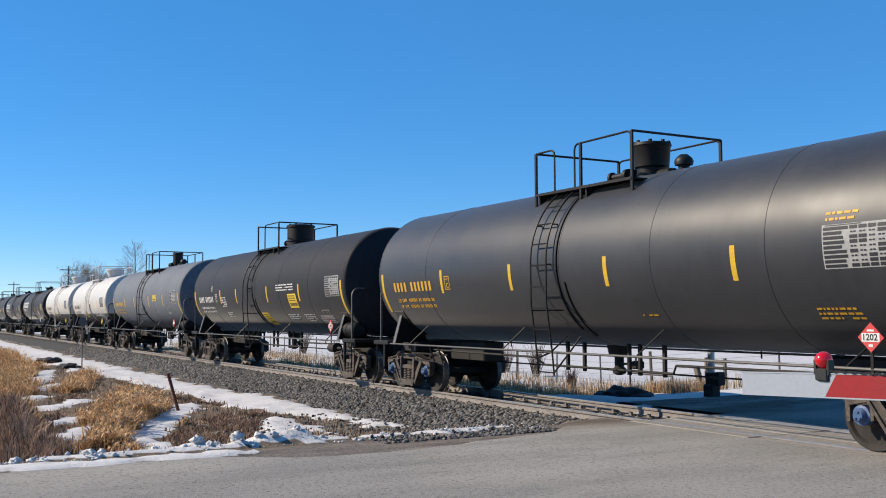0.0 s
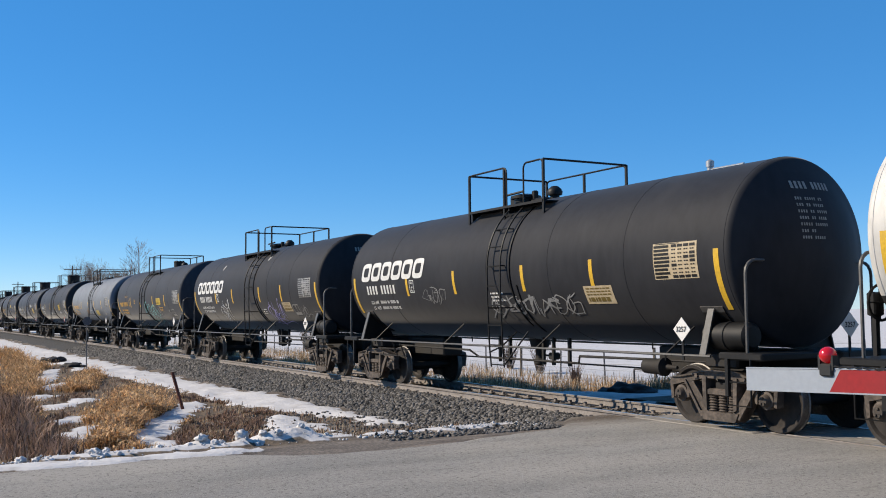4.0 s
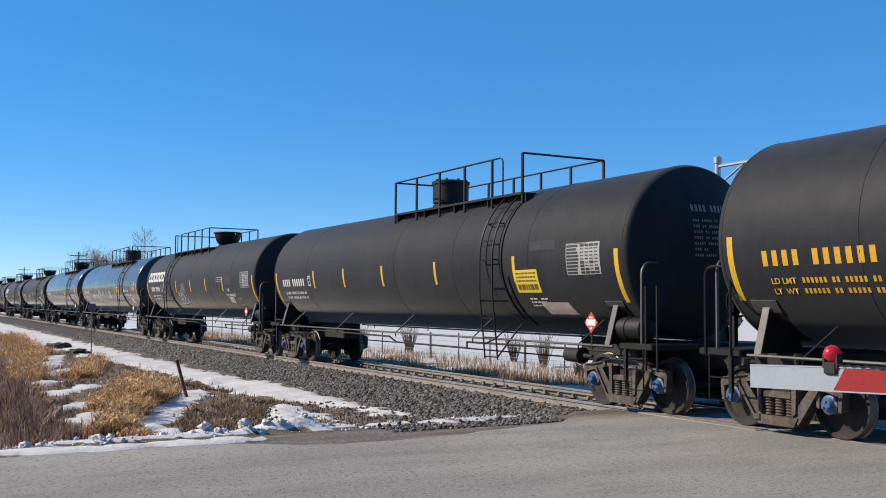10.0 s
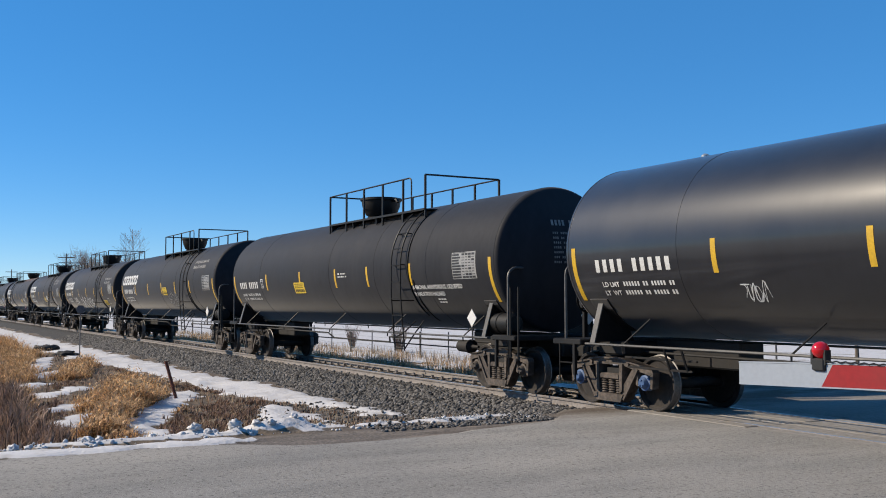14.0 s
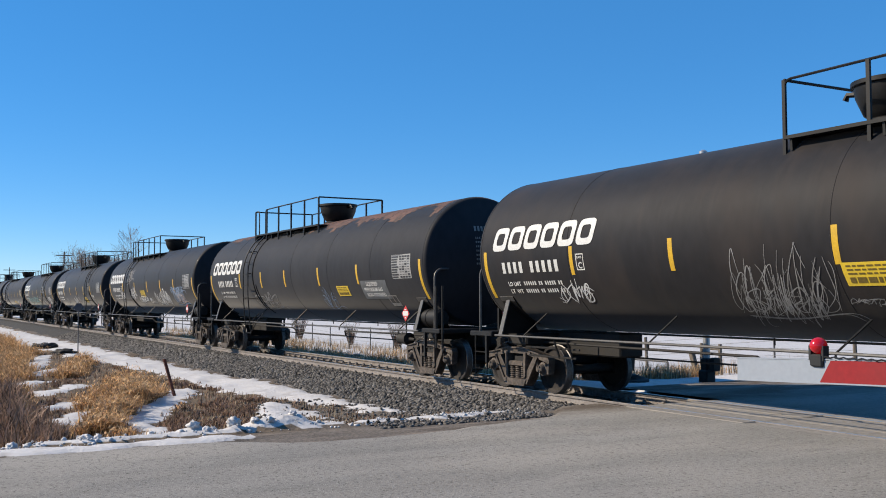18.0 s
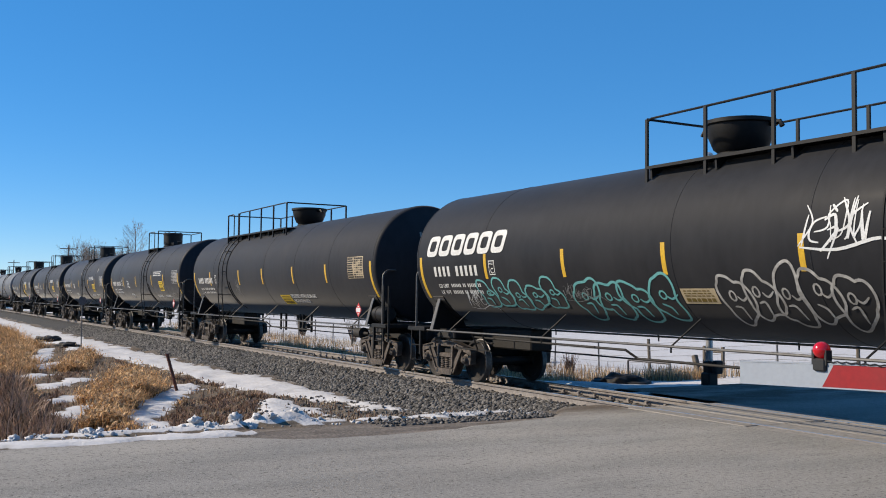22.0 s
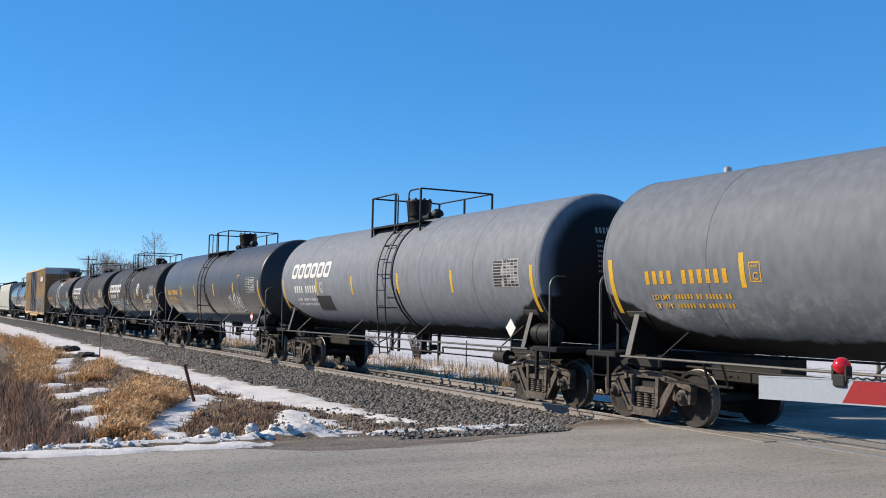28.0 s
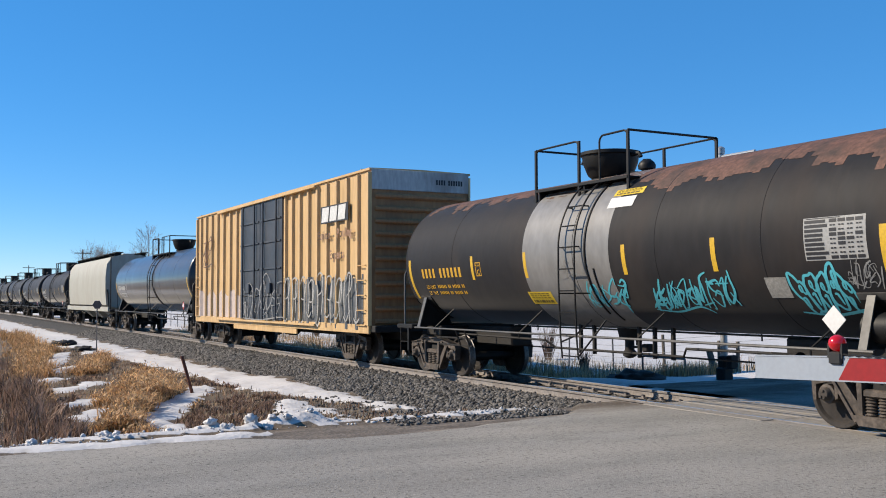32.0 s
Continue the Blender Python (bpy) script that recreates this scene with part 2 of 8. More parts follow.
def asphalt_material():
    """Dusty asphalt: pale stone specks, long wheel tracks, dust and fine relief."""
    m = bpy.data.materials.new("dusty_worn_asphalt")
    m.use_nodes = True
    nt, n = m.node_tree, m.node_tree.nodes
    b = n["Principled BSDF"]
    b.inputs["Roughness"].default_value = 0.92
    b.inputs["Specular IOR Level"].default_value = 0.1
    tc = n.new("ShaderNodeTexCoord")

    def nz(scale, detail, stretch, lo, hi, rough=0.5):
        mp = n.new("ShaderNodeMapping")
        mp.inputs["Scale"].default_value = stretch
        nt.links.new(tc.outputs["Object"], mp.inputs[0])
        t = n.new("ShaderNodeTexNoise")
        t.inputs["Scale"].default_value, t.inputs["Detail"].default_value, t.inputs["Roughness"].default_value = scale, detail, rough
        nt.links.new(mp.outputs[0], t.inputs["Vector"])
        r = n.new("ShaderNodeMapRange")
        r.inputs[1].default_value, r.inputs[2].default_value = lo, hi
        nt.links.new(t.outputs[0], r.inputs[0])
        return r.outputs[0]

    def mix(a, c, fac):
        x = n.new("ShaderNodeMix")
        x.data_type = "RGBA"
        for sock, v in ((x.inputs[6], a), (x.inputs[7], c)):
            if isinstance(v, tuple):
                sock.default_value = (*v, 1)
            else:
                nt.links.new(v, sock)
        nt.links.new(fac, x.inputs[0])
        return x.outputs[2]

    tracks = nz(0.9, 4.0, (1.0, 0.07, 1.0), 0.36, 0.66)
    dust = nz(0.5, 7.0, (1.0, 0.5, 1.0), 0.42, 0.7)
    grit = nz(60.0, 2.0, (1.0, 1.0, 1.0), 0.34, 0.66, 0.6)
    base = mix((0.1749, 0.1668, 0.1546), (0.2441, 0.2319, 0.2131), tracks)
    base = mix(base, (0.2807, 0.2604, 0.2319), dust)
    pale = mix(base, (0.3743, 0.358, 0.3336), nz(85.0, 1.0, (1, 1, 1), 0.55, 0.68))
    base = mix(base, (0.09, 0.08496, 0.0756), nz(2.6, 8.0, (1.0, 0.3, 1.0), 0.55, 0.78, 0.65))
    speck = mix(mix((0.04068, 0.03824, 0.03498), base, nz(19.0, 3.0, (1, 1, 1), 0.37, 0.47, 0.75)), pale, grit)
    # mud and fine gravel carried onto the worn edge
    sx = n.new("ShaderNodeSeparateXYZ")
    nt.links.new(tc.outputs["Object"], sx.inputs[0])
    edge = n.new("ShaderNodeMapRange")
    edge.inputs[1].default_value, edge.inputs[2].default_value = -12.5, -13.6
    nt.links.new(sx.outputs[0], edge.inputs[0])
    mud = n.new("ShaderNodeMath")
    mud.operation = "MULTIPLY"
    nt.links.new(edge.outputs[0], mud.inputs[0])
    nt.links.new(nz(1.3, 9.0, (1.0, 0.28, 1.0), 0.36, 0.56, 0.7), mud.inputs[1])
    speck = mix(speck, (0.09605, 0.07684, 0.06102), mud.outputs[0])
    nt.links.new(mix(speck, (0.3417, 0.3254, 0.301), nz(21.0, 4.0, (1, 1, 1), 0.57, 0.74, 0.8)), b.inputs["Base Color"])
    bp = n.new("ShaderNodeBump")
    bp.inputs["Strength"].default_value, bp.inputs["Distance"].default_value = 0.35, 0.008
    nt.links.new(grit, bp.inputs["Height"])
    nt.links.new(bp.outputs[0], b.inputs["Normal"])
    return m


ASPHALT = asphalt_material()
PLANK = material("dusty_crossing_panel", (0.216, 0.198, 0.1764), 0.85, grain=0.25, grain_scale=18, stain=0.5, stain_color=(0.1692, 0.144, 0.1224), stain_scale=1.2, bump=0.4, bump_scale=25, per_object=0.12, streak=(0.4, 1, 1))
TIE = material("weathered_creosote_tie", (0.072, 0.0576, 0.04752), 0.88, grain=0.35, grain_scale=12, stain=0.5, stain_color=(0.1296, 0.108, 0.09), stain_scale=3, bump=0.4, bump_scale=20, per_object=0.25, streak=(1.5, 0.2, 1))
STONE = material("grey_ballast_stone", (0.09, 0.0828, 0.0756), 0.85, grain=0.25, grain_scale=30, island=0.92)
# bed darker than its stones, so the shade between them is in its colour
BALLAST = material("shade_dark_ballast_bed", (0.02304, 0.0216, 0.02016), 0.9, grain=0.6, grain_scale=14, stain=0.5, stain_color=(0.0792, 0.072, 0.0648), stain_scale=9, bump=1.0, bump_scale=11)
SNOW = material("old_granular_snow", (0.50, 0.485, 0.48), 0.6, grain=0.06, grain_scale=9, stain=0.25, stain_color=(0.4176, 0.3888, 0.36), stain_scale=2, bump=0.3, bump_scale=12)


def dry_blade(name, color, vary=0.75):
    """Dry blades that let some light through."""
    m = material(name, color, 0.75, island=vary)
    nt, n = m.node_tree, m.node_tree.nodes
    b, out = n["Principled BSDF"], n["Material Output"]
    tr, mx = n.new("ShaderNodeBsdfTranslucent"), n.new("ShaderNodeMixShader")
    mx.inputs[0].default_value = 0.3
    nt.links.new(b.inputs["Base Color"].links[0].from_socket, tr.inputs[0])
    nt.links.new(b.outputs[0], mx.inputs[1])
    nt.links.new(tr.outputs[0], mx.inputs[2])
    nt.links.new(mx.outputs[0], out.inputs["Surface"])
    return m


GRASS_GOLD = dry_blade("golden_dry_grass", (0.46, 0.275, 0.13))
GRASS_LEAF = dry_blade("pale_golden_dry_leaves", (0.56, 0.365, 0.19))
GRASS_TAN = dry_blade("pale_tan_dry_grass", (0.36, 0.2736, 0.18))
GRASS_BROWN = dry_blade("brown_dead_weeds", (0.215, 0.138, 0.098), 0.92)
BARK = material("grey_brown_bark", (0.15, 0.118, 0.098), 0.85, grain=0.3, grain_scale=6, bump=0.3)
WOOD = material("weathered_grey_fence_wood", (0.1224, 0.1044, 0.0864), 0.85, grain=0.3, grain_scale=10, stain=0.5, stain_color=(0.0648, 0.054, 0.0432), stain_scale=3, bump=0.3, streak=(3, 3, 0.5))
STAKE = material("red_brown_rusty_stake", (0.1224, 0.0396, 0.0252), 0.75, grain=0.3, grain_scale=14, stain=0.6, stain_color=(0.0576, 0.0288, 0.0216), stain_scale=4)
WIRE = material("galvanised_wire", (0.2592, 0.2592, 0.2592), 0.5, 0.6, grain=0.2, grain_scale=20)
ALU = material("dull_aluminium_mast", (0.3744, 0.3816, 0.3888), 0.42, 0.6, grain=0.1, grain_scale=12, stain=0.3, stain_color=(0.216, 0.216, 0.216), stain_scale=3)
GATE_WHITE = material("white_gate_sheeting", (0.2592, 0.288, 0.3312), 0.45, grain=0.05, grain_scale=20, stain=0.2, stain_color=(0.2448, 0.2592, 0.288), stain_scale=3)
GATE_RED = material("red_gate_sheeting", (0.2304, 0.01008, 0.01152), 0.42, grain=0.1, grain_scale=20, stain=0.25, stain_color=(0.1584, 0.01008, 0.01008), stain_scale=3)
RUBBER = material("black_lamp_housing", (0.0144, 0.0144, 0.0144), 0.5, grain=0.2, grain_scale=20)
SIGN_BACK = material("dull_sign_metal", (0.0864, 0.0864, 0.0936), 0.6, 0.3, grain=0.2, grain_scale=15)


def glowing(name, color, strength):
    m = material(name, color, 0.2, coat=0.6)
    b = m.node_tree.nodes["Principled BSDF"]
    b.inputs["Emission Color"].default_value = (*color, 1)
    b.inputs["Emission Strength"].default_value = strength
    return m


LENS_RED = glowing("lit_red_lens", (0.36, 0.004, 0.008), 0.25)


def two_tone(name, upper, lower, level):
    """Tank paint in two colours that meet at a height on the shell."""
    m = tank_paint(name, upper, 0.5, 0.5, (0.42, 0.385, 0.335))
    nt, n = m.node_tree, m.node_tree.nodes
    b = n["Principled BSDF"]
    src = b.inputs["Base Color"].links[0].from_socket
    tc = n.new("ShaderNodeTexCoord")
    sx = n.new("ShaderNodeSeparateXYZ")
    nt.links.new(tc.outputs["Object"], sx.inputs[0])
    gt = n.new("ShaderNodeMath")
    gt.operation = "GREATER_THAN"
    gt.inputs[1].default_value = level
    nt.links.new(sx.outputs[2], gt.inputs[0])
    x = n.new("ShaderNodeMix")
    x.data_type = "RGBA"
    x.inputs[6].default_value = (*lower, 1)
    nt.links.new(src, x.inputs[7])
    nt.links.new(gt.outputs[0], x.inputs[0])
    nt.links.new(x.outputs[2], b.inputs["Base Color"])
    return m


WHITE_BLACK = two_tone("white_over_black_tank_paint", (0.4464, 0.4356, 0.414), (0.01584, 0.01584, 0.01584), 1.98)


def scuffed(name, paint, dust, low, high):
    """Tank paint rubbed pale in cloudy patches along a belt of the shell."""
    m = paint.copy()
    m.name = name
    nt, n = m.node_tree, m.node_tree.nodes
    b = n["Principled BSDF"]
    src = b.inputs["Base Color"].links[0].from_socket
    tc, sx = n.new("ShaderNodeTexCoord"), n.new("ShaderNodeSeparateXYZ")
    nt.links.new(tc.outputs["Object"], sx.inputs[0])
    a, c = n.new("ShaderNodeMapRange"), n.new("ShaderNodeMapRange")
    a.inputs[1].default_value, a.inputs[2].default_value = low - 0.3, low + 0.1
    c.inputs[1].default_value, c.inputs[2].default_value = high + 0.3, high - 0.2
    nz = n.new("ShaderNodeTexNoise")
    nz.inputs["Scale"].default_value, nz.inputs["Detail"].default_value, nz.inputs["Roughness"].default_value = 1.9, 12.0, 0.78
    nt.links.new(tc.outputs["Object"], nz.inputs["Vector"])
    r = n.new("ShaderNodeMapRange")
    r.inputs[1].default_value, r.inputs[2].default_value, r.inputs[4].default_value = 0.47, 0.66, 0.85
    nt.links.new(nz.outputs[0], r.inputs[0])
    for q in (a, c):
        nt.links.new(sx.outputs[2], q.inputs[0])
    m1, m2 = n.new("ShaderNodeMath"), n.new("ShaderNodeMath")
    m1.operation = m2.operation = "MULTIPLY"
    nt.links.new(a.outputs[0], m1.inputs[0])
    nt.links.new(c.outputs[0], m1.inputs[1])
    nt.links.new(m1.outputs[0], m2.inputs[0])
    nt.links.new(r.outputs[0], m2.inputs[1])
    x = n.new("ShaderNodeMix")
    x.data_type = "RGBA"
    x.inputs[7].default_value = (*dust, 1)
    nt.links.new(src, x.inputs[6])
    nt.links.new(m2.outputs[0], x.inputs[0])
    nt.links.new(x.outputs[2], b.inputs["Base Color"])
    return m


def black_ended(name, paint, half, level, head):
    """Grey shell that turns black along its belly, higher towards the ends, and over one head."""
    m = paint.copy()
    m.name = name
    nt, n = m.node_tree, m.node_tree.nodes
    b = n["Principled BSDF"]
    src = b.inputs["Base Color"].links[0].from_socket
    tc, sx, nz = n.new("ShaderNodeTexCoord"), n.new("ShaderNodeSeparateXYZ"), n.new("ShaderNodeTexNoise")
    nt.links.new(tc.outputs["Object"], sx.inputs[0])
    nt.links.new(tc.outputs["Object"], nz.inputs["Vector"])
    nz.inputs["Scale"].default_value, nz.inputs["Detail"].default_value = 3.0, 8.0

    def calc(op, a, c):
        x = n.new("ShaderNodeMath")
        x.operation = op
        for sock, v in zip(x.inputs, (a, c)):
            if isinstance(v, float):
                sock.default_value = v
            else:
                nt.links.new(v, sock)
        return x.outputs[0]

    def ease(src2, a, c, top):
        r = n.new("ShaderNodeMapRange")
        r.interpolation_type = "SMOOTHSTEP"
        r.inputs[1].default_value, r.inputs[2].default_value, r.inputs[4].default_value = a, c, top
        nt.links.new(src2, r.inputs[0])
        return r.outputs[0]

    edge = calc("ADD", ease(calc("ABSOLUTE", sx.outputs[0], 0.0), half - 2.2, half + 0.3, 0.75), level)
    edge = calc("ADD", edge, calc("MULTIPLY", calc("SUBTRACT", nz.outputs[0], 0.5), 0.25))
    belly = ease(calc("SUBTRACT", edge, sx.outputs[2]), -0.03, 0.05, 1.0)
    end = ease(sx.outputs[0], half + 0.0, half + 0.16, 1.0 if head else 0.0)
    x = n.new("ShaderNodeMix")
    x.data_type = "RGBA"
    x.inputs[7].default_value = (0.0058, 0.0058, 0.0061, 1)
    nt.links.new(src, x.inputs[6])
    nt.links.new(calc("MAXIMUM", belly, end), x.inputs[0])
    nt.links.new(x.outputs[2], b.inputs["Base Color"])
    b.inputs["Specular IOR Level"].default_value = 0.2
    return m


BLACK_SCUFF = scuffed("scuffed_black_tank_paint", BLACK, (0.10, 0.098, 0.097), 1.7, 2.1)
GREY_SCUFF = black_ended("scuffed_grey_tank_paint", scuffed("scuffed_grey_base_paint", GREY, (0.27, 0.275, 0.28), 1.6, 2.05), 7.63, 1.52, False)
GREY_ENDED = black_ended("grey_tank_paint_with_black_end", GREY_LIGHT, 7.67, 1.5, True)
GREY_LIGHT_ENDED = black_ended("light_grey_tank_paint_with_black_end", GREY_LIGHT, 7.03, 1.52, True)


# ---- geometry helpers ----
class Geo:
    """Collects vertices and faces, then becomes one mesh."""

    def __init__(self):
        self.v, self.f = [], []

    def add(self, verts, faces):
        k = len(self.v)
        self.v.extend(tuple(p) for p in verts)
        self.f.extend(tuple(i + k for i in fc) for fc in faces)
        return self

    def box(self, x0, x1, y0, y1, z0, z1, b=0.0):
        if b <= 0:
            return self.add([(x, y, z) for z in (z0, z1) for y in (y0, y1) for x in (x0, x1)],
                            [(0, 2, 3, 1), (4, 5, 7, 6), (0, 1, 5, 4), (2, 6, 7, 3), (0, 4, 6, 2), (1, 3, 7, 5)])
        rings = []
        for z, i in ((z0, b), (z0 + b, 0), (z1 - b, 0), (z1, b)):
            a, c, d, e = x0 + i, x1 - i, y0 + i, y1 - i
            rings.append([(a + b, d, z), (c - b, d, z), (c, d + b, z), (c, e - b, z), (c - b, e, z), (a + b, e, z), (a, e - b, z), (a, d + b, z)])
        return self.rings(rings, caps=True)

    def rings(self, rings, caps=False, close=True):
        n = len(rings[0])
        verts = [p for r in rings for p in r]
        faces = []
        for i in range(len(rings) - 1):
            for j in range(n if close else n - 1):
                a, c = i * n + j, i * n + (j + 1) % n
                faces.append((a, c, c + n, a + n))
        if caps:
            faces += [tuple(range(n - 1, -1, -1)), tuple(range((len(rings) - 1) * n, len(rings) * n))]
        return self.add(verts, faces)

    def tube(self, pts, r, n=6, caps=True):
        pts = [Vector(p) for p in pts]
        rings, up = [], None
        for i, p in enumerate(pts):
            d = (pts[min(i + 1, len(pts) - 1)] - pts[max(i - 1, 0)]).normalized()
            if up is None:
                up = d.orthogonal().normalized()
            up = (up - d * up.dot(d)).normalized()
            side = d.cross(up)
            rr = r[i] if isinstance(r, (list, tuple)) else r
            rings.append([p + (up * math.cos(a) + side * math.sin(a)) * rr for a in (2 * math.pi * (k + 0.5) / n for k in range(n))])
        return self.rings(rings, caps)

    def lathe(self, prof, n=24, axis="x", at=(0, 0, 0), caps=False):
        """prof: (along, radius) pairs, turned about an axis through at."""
        rings = []
        for s, r in prof:
            ring = []
            for k in range(n):
                a = 2 * math.pi * k / n
                c, q = r * math.cos(a), r * math.sin(a)
                p = (s, -c, q) if axis == "x" else (c, s, q) if axis == "y" else (c, q, s)
                ring.append((p[0] + at[0], p[1] + at[1], p[2] + at[2]))
            rings.append(ring)
        return self.rings(rings, caps)

    def prism(self, pts, y0, y1):
        """A plate cut to an outline in x and z."""
        n = len(pts)
        return self.add([(x, y0, z) for x, z in pts] + [(x, y1, z) for x, z in pts],
                        [tuple(range(n)), tuple(range(2 * n - 1, n - 1, -1))] + [(i, i + n, (i + 1) % n + n, (i + 1) % n) for i in range(n)])

    def mesh(self, name, mat, smooth=35):
        me = bpy.data.meshes.new(name)
        me.from_pydata(self.v, [], self.f)
        bm = bmesh.new()
        bm.from_mesh(me)
        if len(self.f) < 60000:
            bmesh.ops.recalc_face_normals(bm, faces=bm.faces)
        bm.to_mesh(me)
        bm.free()
        me.materials.append(mat)
        if smooth:
            me.polygons.foreach_set("use_smooth", [True] * len(me.polygons))
            me.set_sharp_from_angle(angle=radians(smooth))
        me.update()
        return me


CACHE = {}


def cached(key, make):
    if key not in CACHE:
        CACHE[key] = make()
    return CACHE[key]


def part(name, me, parent, m=None, label=""):
    """Links a mesh (or a Geo with its material) as one part under a thing or a part."""
    ob = new(name, me)
    ob.parent = parent
    if m is not None:
        ob.matrix_basis = m
    if label:
        ob["label"] = label
    return ob


def thing(name, label, category, group="", kind="", m=None, me=None):
    ob = new(name, me)
    if m is not None:
        ob.matrix_basis = m
    return tagged(ob, label, category, group, kind)


def smoothstep(a, b, x):
    t = min(1, max(0, (x - a) / (b - a)))
    return t * t * (3 - 2 * t)


def fnoise(x, y, s, seed=0.0, octaves=3):
    return noise.fractal(Vector((x * s + seed, y * s - seed, seed * 1.7)), 0.9, 2.0, octaves)

# ---- ground, road and track ----
ROAD_EDGE, ROAD_FAR = -13.0, -2.6


def ditch(y):
    """The ground's height beside the track and the road."""
    if y < 0:
        knots = ((-60, -0.1), (-22, -0.35), (-14, -0.62), (-8.5, -0.62), (-4.6, -0.52), (-2.6, -0.47), (0, -0.55))
    else:
        knots = ((0, -0.55), (2.6, -0.62), (3.7, -0.98), (5.4, -0.9), (7, -0.78), (10, -0.72), (40, -0.8), (200, -0.9))
    z = knots[0][1] if y < knots[0][0] else knots[-1][1]
    for (a, za), (b, zb) in zip(knots, knots[1:]):
        if a <= y <= b:
            z = za + (zb - za) * smoothstep(a, b, y)
    return z


def seg_dist(x, y, ax, ay, bx, by):
    t = ((x - ax) * (bx - ax) + (y - ay) * (by - ay)) / ((bx - ax) ** 2 + (by - ay) ** 2)
    t = min(1, max(0, t))
    return math.hypot(x - ax - t * (bx - ax), y - ay - t * (by - ay))


STRIP_LOW = ((-80, -5.9), (-52, -5.7), (-37, -5.1), (-34, -4.35), (-28, -4.55), (-25.5, -4.7), (-23, -4.2), (-21, -3.65), (-18.6, -3.25), (-17.3, -2.7))
# drifts left between the tussocks: both ends and half the width
DRIFTS = ((-25.8, -5.4, -20.4, -7.7, 0.36), (-21.0, -4.7, -15.0, -6.4, 0.3), (-17.2, -5.6, -14.6, -7.0, 0.2), (-19.5, -4.5, -16.5, -4.9, 0.12), (-30.0, -9.35, -31.5, -8.3, 0.4), (-27.6, -8.75, -29.2, -7.6, 0.35), (-23.3, -9.25, -24.5, -8.5, 0.33),
          (-20.6, -9.2, -22.5, -8.3, 0.34), (-17.2, -9.5, -18.1, -8.95, 0.24), (-38, -7.6, -46, -6.3, 0.3), (-17.5, -7.9, -20.5, -7.75, 0.2), (-34, -8.0, -37, -7.2, 0.3), (-16.0, -7.4, -17.6, -7.2, 0.3))


def snow_cover(x, y):
    """How much snow lies at a place, 0 to 1."""
    n1, n2 = fnoise(x, y, 0.55, 3.1), fnoise(x, y, 1.7, 8.4)
    if y > 0:
        s = 0.85 + 0.5 * n1 - 0.75 * math.exp(-((y - 6.3) / 1.3) ** 2)
        return s + 0.6 * smoothstep(-24, -19, x) - 3 * smoothstep(-16.9, -16.3, x)
    low = STRIP_LOW[0][1]
    for (a, ya), (b, yb) in zip(STRIP_LOW, STRIP_LOW[1:]):
        if a <= x <= b:
            low = ya + (yb - ya) * (x - a) / (b - a)
    top = -3.0 - 0.35 * smoothstep(-24, -34, x)
    strip = 0.5 + min(top - y, y - low + 0.25 * n1) / 0.5 if x < -17.3 else -1
    out = -13.42 + 0.1 * smoothstep(-8.5, -6.5, y)
    bank = 0.5 + min(-12.92 - 0.22 * smoothstep(-7, -3, y) + 0.12 * n2 - x, x - out + 0.25 * n1) / 0.3 - 0.6 * smoothstep(-4.4, -3.2, y) if y < -2.7 else -1
    drift = max(0.5 + (w - seg_dist(x, y, ax, ay, bx, by)) / 0.35 for ax, ay, bx, by, w in DRIFTS) if x > -50 else -1
    # bare gravel where cars have worn the road's edge
    worn = smoothstep(-13.35, -12.75, x + 0.3 * n2) * smoothstep(-8.6, -7.2, y) * 1.2 + 1.1 * smoothstep(-8.3, -7.0, y + 0.5 * n1)
    line = 0.62 + (0.16 + 0.06 * n1 - abs(x + 14.0 - 0.1 * n2)) / 0.3 - 0.5 * smoothstep(-4.6, -3.0, y) if -10.5 < y < -2.8 else -1
    bank = max(bank - worn, line)
    return min(1.2, max(strip, bank, drift)) + 0.65 * n2 + 0.2 * n1 + 0.45 * fnoise(x, y, 4.5, 1.9)


def ground_height(x, y):
    base = ditch(y)
    if y > 2:
        side = smoothstep(-18.0, -26.0, x) * 0.82 + smoothstep(-16.0, -17.5, x) * 0.18 if x < -8 else smoothstep(8, 14, x - ROAD_FAR)
    else:
        side = smoothstep(0.0, 3.0, -13.7 - x) if x < -8 else smoothstep(8, 14, x - ROAD_FAR)
    if abs(y) < 1.3:
        side = 1
    z = -0.07 + (base + 0.07) * side
    if x < -11.5 and abs(y) > 2.4:
        z += (0.07 * fnoise(x, y, 0.5, 1.3) + 0.05 * fnoise(x, y, 1.9, 6.3)) * side
        if -140 < x and -14 < y < 12:
            z += 0.06 * smoothstep(0.3, 0.75, snow_cover(x, y))
            if y < -2.6:
                z += 0.26 * max(0, fnoise(x, y, 2.1, 4.4) + 0.15) * math.exp(-((x + 14.0) / (0.16 if x > -14.0 else 0.4)) ** 2) * smoothstep(-9.6, -8.5, y) * (1 - smoothstep(-6.9, -6.2, y))
    return z


